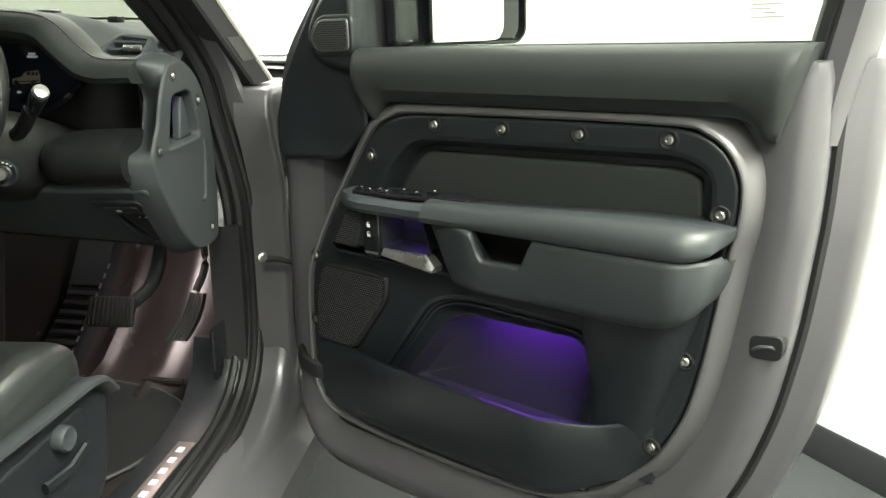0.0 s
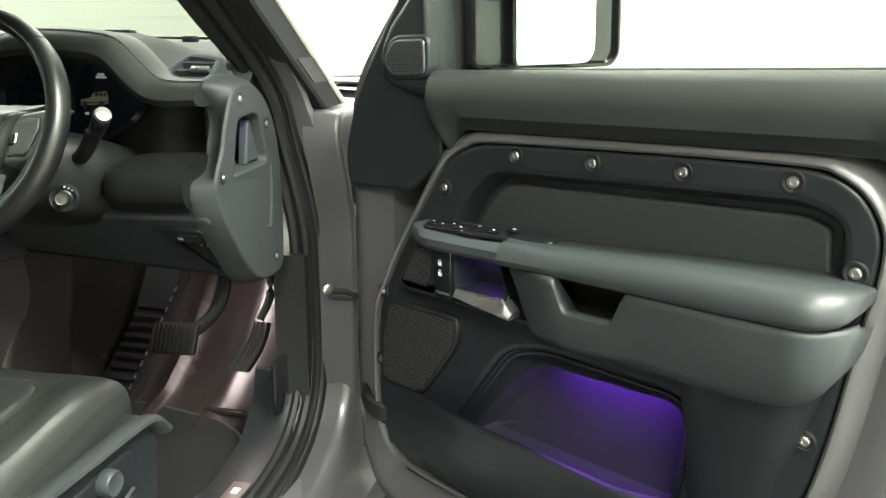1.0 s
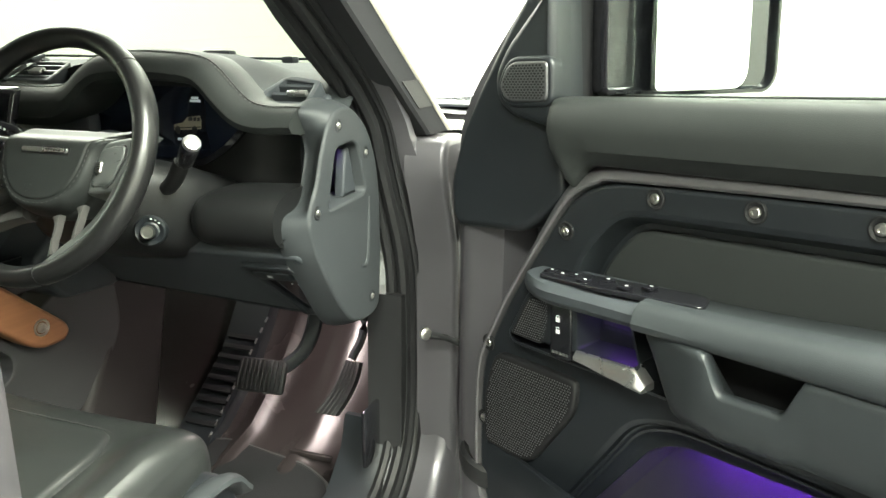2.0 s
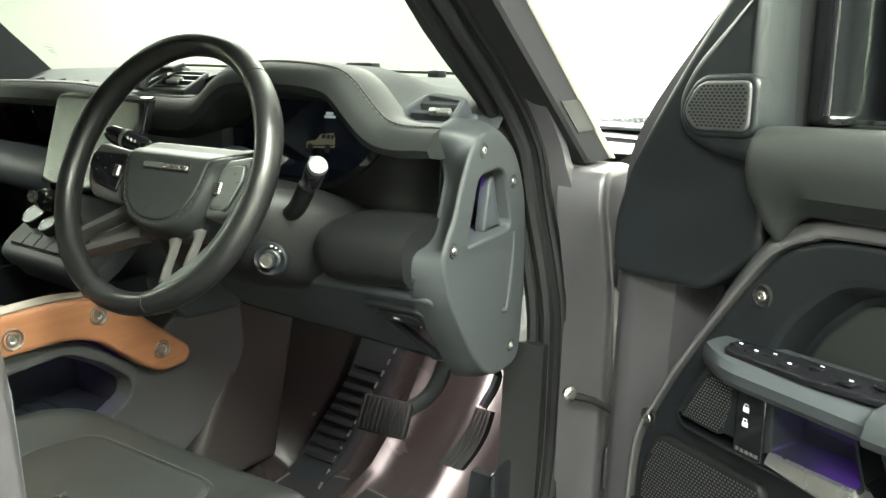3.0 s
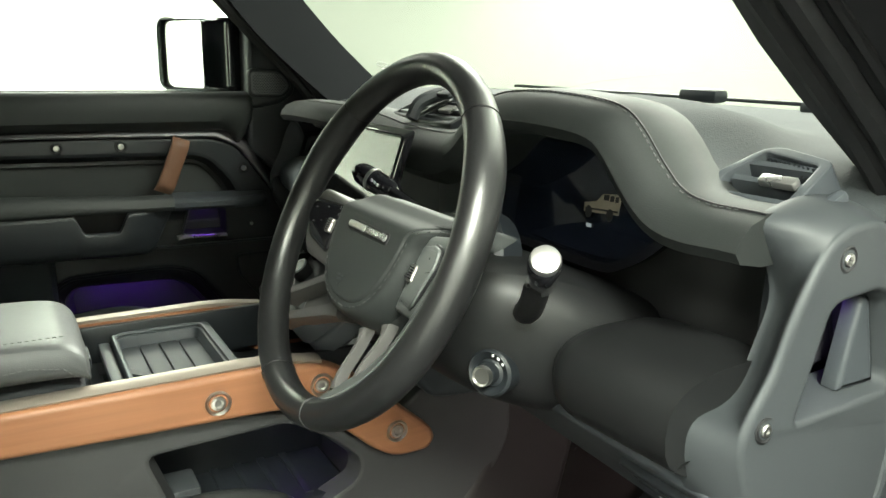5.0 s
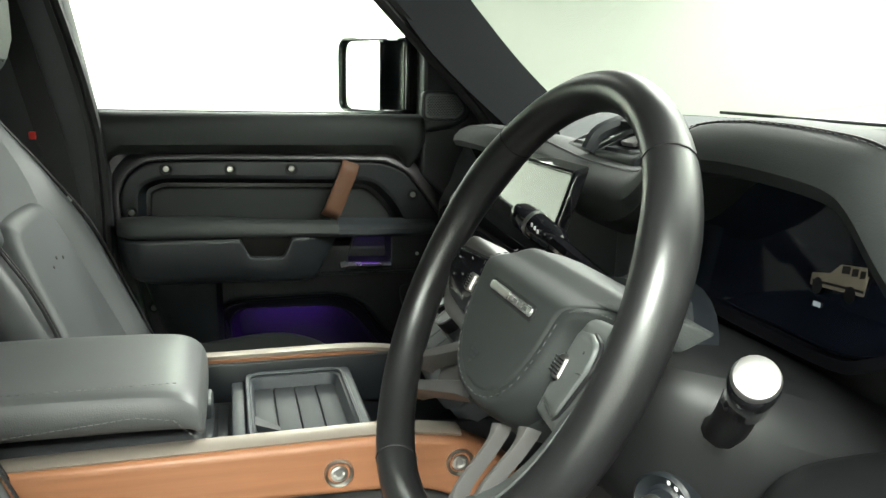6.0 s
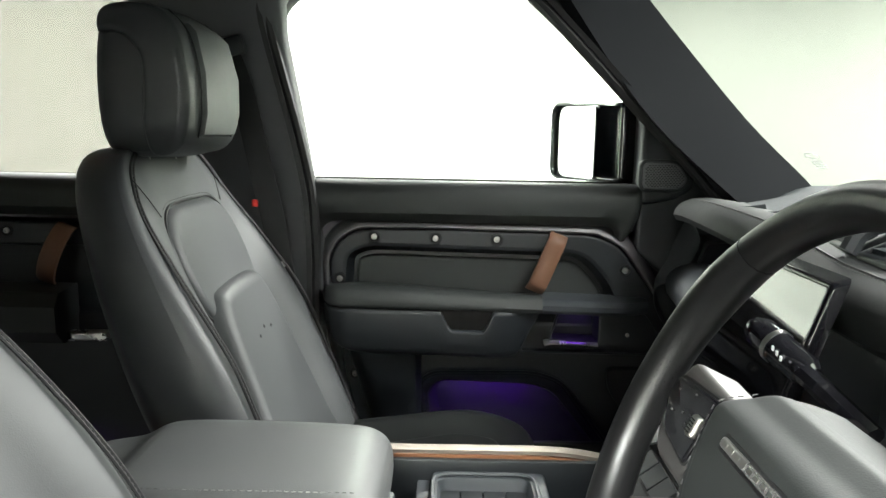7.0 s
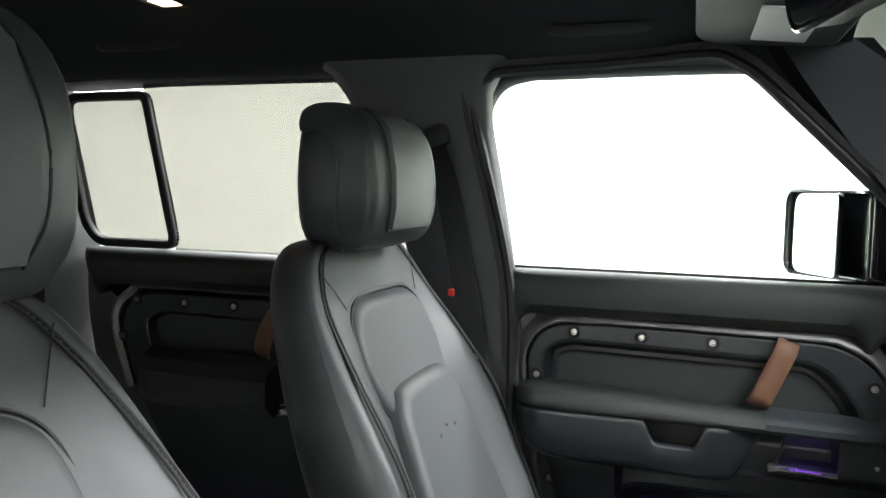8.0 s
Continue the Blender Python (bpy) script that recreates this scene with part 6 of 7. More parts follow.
        # liner shares the pale tone of the lit side
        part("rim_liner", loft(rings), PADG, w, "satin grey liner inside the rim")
    part("spoke_back", slab(fillet([(-0.058, -0.052), (-0.156, -0.100), (-0.148, -0.128), (-0.030, -0.080)], 0.01, 3), -0.056, -0.042, P, 0.003), SPOKE, w, "dark web behind the spokes")
    part("hub_shroud", lathe([(0.050, -0.12), (0.058, -0.10), (0.055, -0.085), (0.001, -0.085)], aim(C, F), 28), BLACK, w, "black hub shroud")
    part("column_collar", lathe([(0.060, -0.15), (0.076, -0.14), (0.076, -0.115), (0.070, -0.108), (0.001, -0.108)], aim(C, F), 28), BLACK, w, "")


steering_wheel()


# ---- centre console ----
def console():
    c = thing("centre_console", (0, -0.3, 0.5), "black centre console with brown wooden side rails", "console")
    RAIL = [(-0.75, 1.000), (-0.35, 1.002), (-0.20, 1.002), (-0.125, 0.992), (-0.080, 0.968), (0.040, 0.862), (0.046, 0.845), (0.034, 0.830), (-0.018, 0.829), (-0.052, 0.850), (-0.125, 0.918), (-0.175, 0.938), (-0.35, 0.943), (-0.75, 0.957)]
    for sd in (1, -1):
        def K(y, z, x):
            return Vector((sd * x, y, z))
        rl = part("side_rail", slab(fillet(RAIL, [0, 0.02, 0.03, 0.03, 0.03, 0.012, 0.012, 0.012, 0.02, 0.03, 0.03, 0.03, 0.02, 0], 3), 0.120, 0.152, K, 0.008), WOOD, c, "smooth brown wooden rail")
        top = [(y, z + 0.002) for y, z in spline([(-0.75, 1.000), (-0.35, 1.002), (-0.20, 1.002), (-0.125, 0.993)], 5)]
        part("rail_strip", loft([[K(y, z + dz, x) for x, dz in ((0.122, -0.002), (0.122, 0.003), (0.138, 0.004), (0.146, 0.0), (0.144, -0.004))] for y, z in top]), CHAMP, rl, "champagne metal edge")
        for y, z in ((-0.262, 0.967), (-0.128, 0.964), (-0.018, 0.872)):
            s = part("rail_screw", lathe([(0.016, -0.003), (0.016, 0.002), (0.0145, 0.004), (0.0125, 0.002), (0.0115, -0.001), (0.0095, -0.001), (0.009, 0.003), (0.006, 0.0035), (0.004, 0.001), (0.001, 0.001)], aim(K(y, z, 0.152), (sd, 0, 0)), 22), STEEL, rl, "ringed steel screw")
        # lower side with a long opening
        lowp = fillet([(-0.80, 0.95), (-0.35, 0.945), (-0.14, 0.92), (-0.05, 0.85), (0.06, 0.93), (0.19, 0.93), (0.20, 0.80), (0.14, 0.70), (0.02, 0.62), (-0.10, 0.56), (-0.15, 0.50), (-0.80, 0.50)], 0.03, 3)
        hole = fillet([(-0.345, 0.900), (-0.165, 0.905), (-0.105, 0.868), (-0.060, 0.825), (-0.065, 0.795), (-0.130, 0.765), (-0.30, 0.775)], 0.015, 3)
        part("side_wall", holed(lowp, [hole], 0.06, 0.124, lambda y, z, x: K(y, z, x - 0.02 * smooth01((0.75 - z) / 0.2)), [0.03], bev=0.006, floors=[False]), TAUPE, c, "taupe grey lower side")
    part("front_fairing", slab(fillet([(0.02, 0.93), (0.10, 0.985), (0.30, 1.0), (0.40, 0.9), (0.30, 0.5), (0.02, 0.55), (0.10, 0.70), (0.165, 0.80), (0.17, 0.90)], 0.02, 3), -0.128, 0.128, lambda y, z, x: Vector((x - 0.03 * math.copysign(smooth01((y - 0.12) / 0.2), x), y, z)), 0.02, steps=4), TUNNEL, c, "dark brown rubber tunnel below the dash")
    part("fairing_cap", slab(fillet([(-0.02, 0.985), (0.04, 0.905), (0.17, 0.895), (0.26, 0.93), (0.26, 1.05), (0.05, 1.05)], 0.02, 3), -0.15, 0.150, lambda y, z, x: Vector((x, y, z)), 0.01), GREYD, c, "slate cap")
    # lower shelf floor, ribbed, with its lit end
    part("shelf_back", box((-0.03, -0.22, 0.845), (0.010, 0.36, 0.15), 0.003), BLACK, c, "black shelf back")
    part("shelf_roof", box((0, -0.22, 0.922), (0.22, 0.34, 0.008), 0.002), BLACK, c, "black shelf roof")
    part("shelf_end", box((0.04, -0.060, 0.845), (0.13, 0.010, 0.15), 0.003), FELT, c, "shelf end lit dim violet")
    sf = part("shelf_floor", box((0, -0.22, 0.772), (0.22, 0.30, 0.012), 0.003), BLACK, c, "ribbed shelf floor")
    for k in range(7):
        part("floor_rib", box((0, -0.34 + k * 0.035, 0.780), (0.20, 0.012, 0.004), 0.001), BLACK, sf)
    part("shelf_card", box((0.06, -0.315, 0.80), (0.06, 0.08, 0.05), 0.006), GREY, c, "pale grey block in the shelf")
    # top deck: open bin in front, tambour tray, ribbed bin behind
    part("deck_side", box((-0.115, -0.36, 0.965), (0.010, 0.75, 0.068), 0.003), BLACK, c)
    part("deck_side", box((0.115, -0.36, 0.965), (0.010, 0.75, 0.064), 0.003), BLACK, c)
    part("bin_floor", box((0, -0.30, 0.912), (0.22, 0.44, 0.008), 0.002), BLACK, c, "dark bin floor")
    part("power_socket", lathe([(0.006, 0), (0.006, 0.003), (0.001, 0.003)], aim((0.085, -0.16, 0.935), (0, 0, 1)), 10), AMBIENT, c, "small lit socket")
    fr = fillet([(-0.110, -0.212), (0.108, -0.212), (0.108, -0.352), (-0.110, -0.352)], 0.008, 3)
    op = fillet([(-0.092, -0.232), (0.092, -0.232), (0.092, -0.344), (-0.092, -0.344)], 0.016, 4)
    def Z3(x, y, w):
        return Vector((x, y, 0.985 + w))
    tr = part("tray", holed(fr, [op], -0.03, 0.0, Z3, [0.022], bev=0.004), GREYD, c, "grey sliding tray")
    part("tray_lip", tube([Z3(*p, 0.002) for p in offset(op, 0.006)], 0.003, 6, closed=True), GREYD, tr)
    for k in range(4):
        part("tray_slat", box((0, -0.3305 + k * 0.0275, 0.9655), (0.178, 0.0258, 0.008), 0.0015), GREY, tr, "grey tambour slat")
    part("tray_catch", loft([[Z3(0.02, -0.344, -0.012), Z3(0.045, -0.344, -0.012), Z3(0.045, -0.344, -0.004), Z3(0.02, -0.344, -0.004)], [Z3(0.034, -0.315, -0.0155), Z3(0.045, -0.315, -0.0155), Z3(0.045, -0.315, -0.0145), Z3(0.034, -0.315, -0.0145)]]), BLACK, tr)
    part("tray_step", box((0, -0.362, 0.972), (0.20, 0.016, 0.012), 0.003), GREYD, c, "")
    bf = part("rear_bin", box((0, -0.405, 0.940), (0.20, 0.07, 0.008), 0.002), GREYD, c, "ribbed rear bin")
    for k in range(4):
        part("bin_rib", box((0, -0.432 + k * 0.017, 0.946), (0.19, 0.012, 0.005), 0.001), GREYD, bf)
    part("rear_core", box((0, -0.80, 0.74), (0.22, 0.20, 0.46), 0.01), BLACK, c, "black rear of the console")
    # selector panel with dials, keys and lever
    def S(x, v, w):        # v up the slope
        return Vector((x, -0.146 + v * 0.80 - w * 0.60, 1.036 + v * 0.60 + w * 0.80))
    pn = fillet([(-0.082, 0.0), (0.118, -0.008), (0.135, 0.05), (0.125, 0.150), (-0.085, 0.150), (-0.094, 0.03)], [0.02, 0.02, 0.02, 0.02, 0.03, 0.02], 4)
    sel = part("selector_panel", slab(pn, -0.030, 0.0, S, 0.012, steps=4), GREY, c, "slate selector panel")
    part("panel_lip", slab(offset(pn, -0.004), -0.062, -0.033, S, 0.006), GREYD, sel, "dark lower lip")
    keyb = fillet([(-0.066, 0.020), (0.100, 0.016), (0.104, 0.048), (-0.068, 0.050)], 0.006, 3)
    part("key_well", slab(keyb, -0.004, 0.0014, S, 0.0006), RUBBER, sel, "dark gap round the keys")
    for k in range(5):
        a = -0.064 + k * 0.0332
        part("key", slab(fillet([(a, 0.0225 - 0.0008 * k), (a + 0.0318, 0.0220 - 0.0008 * k), (a + 0.0318, 0.0475 - 0.0004 * k), (a, 0.0480 - 0.0004 * k)], 0.002, 2), 0.0, 0.0048, S, 0.0012), GREY, sel)
    for x, v, r, h in ((-0.062, 0.124, 0.0095, 0.013), (-0.050, 0.080, 0.0230, 0.016), (0.008, 0.062, 0.0150, 0.018)):
        dl = part("dial", lathe([(r * 0.97, 0.0), (r * 0.97, h * 0.55), (r, h * 0.62), (r, h * 0.92), (r * 0.96, h), (r * 0.90, h), (r * 0.87, h * 0.96), (0.001, h * 0.96)], aim(S(x, v, 0), S(0, 0, 1) - S(0, 0, 0)), 28), RUBBER, sel, "ringed rotary dial")
        part("dial_ring", tube([S(x + r * 0.95 * math.cos(a), v + r * 0.95 * math.sin(a), h * 0.97) for a in [2 * math.pi * j / 28 for j in range(28)]], 0.0015, 6, closed=True), SATIN, dl, "bright dial ring")
        part("dial_face", lathe([(r * 0.90, h * 0.9), (r * 0.89, h * 1.0), (0.001, h * 1.0)], aim(S(x, v, 0), S(0, 0, 1) - S(0, 0, 0)), 28), PADG, dl, "pale dial face")
    lv = part("selector_lever", tube(spline([S(-0.012, 0.100, -0.002), S(-0.010, 0.100, 0.018), S(-0.002, 0.094, 0.036), S(0.010, 0.082, 0.058)], 4), [0.013, 0.012, 0.0115, 0.011, 0.0115, 0.013, 0.015, 0.017, 0.019, 0.019, 0.018, 0.016, 0.010], 14), GLOSS, sel, "black selector lever")
    part("lever_cap", tube([S(-0.010, 0.086, 0.046), S(-0.005, 0.082, 0.056), S(0.002, 0.077, 0.066)], 0.0065, 10, flat=1.5), SATIN, lv, "satin lever cap")
    return c


console()


def armrest_box():
    a = thing("armrest_box", (0.03, -0.55, 0.94), "grey leather lidded armrest box on the console", "armrest")
    rings = []
    x0, x1 = -0.072, 0.142
    for y, zt, k in ((-0.395, 1.030, 0.93), (-0.400, 1.052, 0.97), (-0.418, 1.066, 1.0), (-0.45, 1.070, 1.0), (-0.60, 1.072, 1.0), (-0.66, 1.070, 1.0), (-0.675, 1.055, 1.0), (-0.70, 1.048, 0.98), (-0.74, 1.045, 0.95), (-0.745, 1.03, 0.93)):
        cx = (x0 + x1) / 2
        hw = (x1 - x0) / 2 * k
        rings.append([Vector((cx + hw * sx, y, z)) for sx, z in ((-0.99, 1.012), (-1.0, zt - 0.022), (-0.94, zt - 0.006), (-0.8, zt), (0.8, zt), (0.93, zt - 0.005), (1.0, zt - 0.022), (0.99, 1.012))])
    lid = part("lid", loft(rings), LIDL, a, "grey leather lid", sub=2)
    part("stitching", stitches([(0.1425, y, z + 0.001) for y, z in ((-0.72, 1.022), (-0.46, 1.044), (-0.425, 1.038), (-0.405, 1.018))]), THREAD, lid)
    part("stitching", stitches([(0.125, y, 1.0715) for y in (-0.65, -0.42)]), THREAD, lid)
    rings = []
    for y, k in ((-0.40, 0.9), (-0.408, 1.0), (-0.60, 1.03), (-0.73, 1.03), (-0.745, 0.95)):
        cx = 0.035
        rings.append([Vector((cx + 0.107 * k * sx, y, z)) for sx, z in ((-0.95, 0.935), (-1.0, 0.96), (-1.0, 1.014), (1.0, 1.014), (1.04, 0.99), (1.0, 0.95), (0.9, 0.935))])
    part("bin", loft(rings), LEATHER, a, "black leather sides", sub=1)
    part("latch", box((0.035, -0.396, 1.008), (0.05, 0.012, 0.02), 0.005), BLACK, a)
    part("hinge_loop", tube([(0.10, -0.715, 1.052), (0.118, -0.718, 1.052), (0.118, -0.735, 1.05)], 0.005, 6), BLACK, a)


armrest_box()


# ---- seats ----
def seat(cx, label, side):
    """A front seat; side: where the car's middle lies."""
    s = thing("car_seat", (cx, -0.5, 0.5), label, "seat", "front seats")
    rec = math.tan(radians(23))

    def B(x, z, d):
        """A point of the back: d in front of its plane."""
        return Vector((cx + x, -0.715 - (z - 1.20) * rec + d, z))
    # back: rings of half widths from bottom to top, swelling into bolsters
    prof = ((0.78, 0.25, 0.10), (0.88, 0.270, 0.12), (1.00, 0.276, 0.125), (1.10, 0.270, 0.12), (1.20, 0.254, 0.11), (1.28, 0.230, 0.10), (1.33, 0.204, 0.09), (1.360, 0.174, 0.075), (1.376, 0.135, 0.05))
    def column(z, hw, th):
        t = []
        bol = 0.055 * smooth01((1.33 - z) / 0.25)
        for u, d in ((-1.0, -th * 0.45), (-1.0, bol * 0.35), (-0.93, bol * 0.9), (-0.82, bol), (-0.70, bol * 0.62), (-0.60, 0.004), (-0.3, 0.0), (0.3, 0.0), (0.60, 0.004), (0.70, bol * 0.62), (0.82, bol), (0.93, bol * 0.9), (1.0, bol * 0.35), (1.0, -th * 0.45), (0.85, -th), (0.3, -th * 1.15), (-0.3, -th * 1.15), (-0.85, -th)):
            t.append(B(hw * u, z, d))
        return t
    back = part("backrest", loft([column(*p) for p in prof]), LEATHER, s, "black leather backrest with side bolsters", sub=2)
    # forward faces get the lighter copy: light on one leather, put into colour
    back.data.materials.append(LEATHERLIT)
    for f in back.data.polygons:
        z = f.center.z
        hw = next((a[1] + (b[1] - a[1]) * (z - a[0]) / (b[0] - a[0]) for a, b in zip(prof, prof[1:]) if a[0] <= z <= b[0]), 0.0)
        if f.normal.y > 0.1 and abs(f.center.x - cx) < hw * 0.90:
            f.material_index = 1
    # raised facing of the back, in the lit tone
    def face(outl, d0, d1, mat, name, lab, bev=0.010):
        return part(name, slab(outl, d0, d1, lambda x, z, w: B(x, z, w), bev, steps=4), mat, back, lab)
    upper = spline([(-0.132, 1.262), (-0.098, 1.283), (-0.04, 1.287), (0.04, 1.287), (0.098, 1.283), (0.132, 1.262), (0.146, 1.225), (0.148, 1.185), (0.128, 1.135), (0.08, 1.115), (-0.08, 1.115), (-0.128, 1.135), (-0.148, 1.185), (-0.146, 1.225)], 4, closed=True)
    face(upper, -0.02, 0.014, LEATHERLIT, "upper_panel", "padded dark leather panel", 0.014)
    part("panel_stitching", stitches([B(*p, 0.003) for p in offset(upper, 0.009)]), THREAD, back)
    part("panel_piping", tube([B(*p, 0.004) for p in offset(upper, 0.004)], 0.0022, 6, closed=True), RUBBER, back)
    lower = spline([(-0.128, 1.11), (-0.112, 1.145), (-0.08, 1.162), (0.08, 1.162), (0.112, 1.145), (0.128, 1.11), (0.142, 1.03), (0.160, 0.90), (0.150, 0.84), (-0.150, 0.84), (-0.160, 0.90), (-0.142, 1.03)], 4, closed=True)
    lowface = face(lower, -0.02, 0.032, LEATHERLIT, "lower_panel", "leather lower back in the lit tone", 0.016)
    for x in (-0.035, 0.0, 0.035):
        part("dimple", lathe([(0.004, 0), (0.003, 0.0012), (0.001, 0.0004)], aim(B(x, 1.085 - abs(x) * 0.2, 0.0318), (0, 1, 0.2)), 8), RUBBER, lowface)
    for sg in (-1, 1):
        edge = spline([B(sg * hw * 0.90, z, 0.055 * smooth01((1.33 - z) / 0.25) * 0.95 + 0.002) for z, hw in ((0.86, 0.266), (1.00, 0.276), (1.10, 0.270), (1.20, 0.254), (1.28, 0.226), (1.325, 0.196), (1.352, 0.168), (1.368, 0.130), (1.374, 0.095))], 6)
        part("piping", tube(edge, 0.0021, 6), RUBBER, back, "piped seam")
        part("piping", tube([Vector(p) + Vector((-sg * 0.0065, 0.0012, 0)) for p in edge], 0.0018, 6), RUBBER, back, "second piped seam")
        for k in (-0.0032, -0.0105):
            part("stitching", stitches([Vector(p) + Vector((sg * k, 0.0015, 0)) for p in edge], 0.0030, 0.0030, 0.0005), THREAD, back)
        part("shoulder_seam", tube(spline([B(sg * 0.140, 1.278, 0.006), B(sg * 0.156, 1.305, 0.006), B(sg * 0.176, 1.335, 0.004)], 4), 0.0008, 6), RUBBER, back)
    # headrest
    def HZ(z):
        return 1.463 + (z - 1.472) * 0.92
    rings = []
    yc = -0.772
    hx = cx + (0.022 if cx < 0 else 0.0)
    for z, hw, f, b in ((1.358, 0.085, 0.035, -0.040), (1.366, 0.115, 0.055, -0.060), (1.40, 0.131, 0.070, -0.070), (1.45, 0.137, 0.075, -0.072), (1.51, 0.135, 0.068, -0.072), (1.557, 0.125, 0.050, -0.070), (1.575, 0.110, 0.030, -0.060), (1.582, 0.085, 0.005, -0.040)):
        rings.append([Vector((hx + hw * 0.92 * u, yc + y * 0.93, z)) for u, y in ((-0.80, b), (-1, b * 0.7), (-1.0, 0.0), (-0.97, f * 0.65), (-0.80, f * 0.95), (-0.4, f), (0.4, f), (0.80, f * 0.95), (0.97, f * 0.65), (1.0, 0.0), (1, b * 0.7), (0.80, b))])
    for r in rings:
        for p in r:
            p.z = HZ(p.z)
    hr = part("headrest", loft(rings), LEATHER, s, "black leather headrest", sub=2)
    # a padded wrap over the top and front, standing proud of the sides
    def H(y, z, w):
        k = 1 - 0.10 * smooth01((z - 1.52) / 0.07) - 0.07 * smooth01((1.42 - z) / 0.05)
        return Vector((hx + w * k, yc + y - 0.25 * max(0.0, abs(w) - 0.09), HZ(z)))
    wrap = spline([(-0.036, 1.545), (-0.039, 1.568), (-0.030, 1.583), (-0.005, 1.590), (0.040, 1.584), (0.070, 1.552), (0.084, 1.49), (0.085, 1.43), (0.074, 1.385), (0.052, 1.366), (0.030, 1.368), (0.022, 1.40), (0.024, 1.47), (0.020, 1.515), (0.000, 1.540), (-0.020, 1.546)], 3, closed=True)
    bm = slab(wrap, 0.0, 0.134, H, 0.011, back=False, steps=4)
    slab(wrap, 0.0, -0.134, H, 0.011, bm, back=False, steps=4)
    bmesh.ops.recalc_face_normals(bm, faces=bm.faces)
    part("headrest_wrap", bm, LEATHER, hr, "padded black leather wrap")
    rings = []
    for z, hw, f in ((1.392, 0.080, 0.070), (1.396, 0.086, 0.079), (1.43, 0.092, 0.0868), (1.49, 0.094, 0.0862), (1.552, 0.086, 0.0725), (1.566, 0.080, 0.060)):
        rings.append([Vector((hx + hw * 0.95 * u, yc + f + d, HZ(z))) for u, d in ((-1, -0.012), (-0.99, -0.003), (-0.95, 0.002), (-0.5, 0.0035), (0.5, 0.0035), (0.95, 0.002), (0.99, -0.003), (1, -0.012))])
    part("headrest_face", loft(rings), LEATHERLIT, hr, "leather face in the lit tone")
    for sg in (-1, 1):
        part("headrest_seam", tube(spline([Vector((hx + sg * hw * 0.95, yc + f + 0.0005, HZ(z))) for z, hw, f in ((1.392, 0.086, 0.073), (1.43, 0.098, 0.083), (1.49, 0.100, 0.082), (1.55, 0.092, 0.066), (1.585, 0.085, 0.036))], 5), 0.0013, 6), RUBBER, hr)
    for sg in (-1, 1):
        part("headrest_post", tube([(hx + sg * 0.055, -0.785, 1.33), (hx + sg * 0.055, -0.785, 1.42)], 0.006, 8), STEEL, s)
    # cushion
    rings = []
    for y, zt, hw in ((-0.70, 0.79, 0.25), (-0.55, 0.805, 0.258), (-0.40, 0.825, 0.258), (-0.28, 0.845, 0.252), (-0.21, 0.850, 0.240), (-0.175, 0.838, 0.225), (-0.155, 0.80, 0.21), (-0.16, 0.74, 0.20)):
        bol = 0.030 * smooth01((-0.19 - y) / 0.1)
        rings.append([Vector((cx + hw * u, y, z)) for u, z in ((-0.9, zt - 0.13), (-1, zt - 0.06), (-1.0, zt - 0.01 + bol * 0.5), (-0.90, zt + bol), (-0.78, zt + bol), (-0.62, zt), (-0.3, zt - 0.004), (0.3, zt - 0.004), (0.62, zt), (0.78, zt + bol), (0.90, zt + bol), (1.0, zt - 0.01 + bol * 0.5), (1, zt - 0.06), (0.9, zt - 0.13))])
    cu = part("cushion", loft(rings), CUSHL, s, "black leather cushion", sub=2)
    cp = fillet([(-0.135, -0.60), (0.135, -0.60), (0.145, -0.30), (0.12, -0.235), (-0.12, -0.235), (-0.145, -0.30)], 0.03, 4)
    part("cushion_panel", slab(cp, 0.77, 0.812, lambda x, y, w: Vector((cx + x, y, w + 0.040 * smooth01((y + 0.55) / 0.25))), 0.010, steps=4), CUSHL, cu, "glossy black leather seat panel")
    part("stitching", stitches([Vector((cx + x, y, 0.812 + 0.04 * smooth01((y + 0.55) / 0.25) - 0.006)) for x, y in offset(cp, 0.004)]), THREAD, cu)
    # side valance with its controls, on the outer side
    o = -side
    def Q(y, z, x):
        return Vector((cx + o * x, y, z))
    val = fillet([(-0.16, 0.745), (-0.19, 0.60), (-0.30, 0.52), (-0.72, 0.52), (-0.74, 0.80), (-0.60, 0.79), (-0.30, 0.785), (-0.20, 0.80)], 0.03, 3)
    v = part("valance", slab(val, 0.16, 0.262, Q, 0.012), BLACK, s, "black seat side cover")
    part("valance_rail", tube(spline([Q(-0.165, 0.752, 0.262), Q(-0.21, 0.788, 0.266), (Q(-0.34, 0.795, 0.268)), Q(-0.62, 0.80, 0.266)], 4), 0.010, 10, flat=2.2, up=(1, 0, 0.3)), GREY, v, "slate grey side rail")
    part("control_well", slab(fillet([(-0.235, 0.765), (-0.225, 0.70), (-0.30, 0.65), (-0.46, 0.66), (-0.47, 0.755)], 0.02, 3), 0.25, 0.266, Q, 0.006), BLACK, v, "black control well")
    part("seat_knob", lathe([(0.020, 0), (0.020, 0.014), (0.017, 0.018), (0.012, 0.016), (0.001, 0.016)], aim(Q(-0.305, 0.745, 0.266), (o, 0, 0)), 20), GREYD, v, "round seat knob")
    part("seat_lever", tube([Q(-0.255, 0.70, 0.272), Q(-0.30, 0.69, 0.275), Q(-0.36, 0.695, 0.273)], 0.006, 8, flat=1.6), BLACK, v, "black seat switch")
    part("base_frame", box((cx, -0.45, 0.575), (0.42, 0.48, 0.16), 0.02), BLACK, s, "black seat base")
    return s


seat(-0.415, "passenger car seat in black leather, front toned as lit, upright", 1)
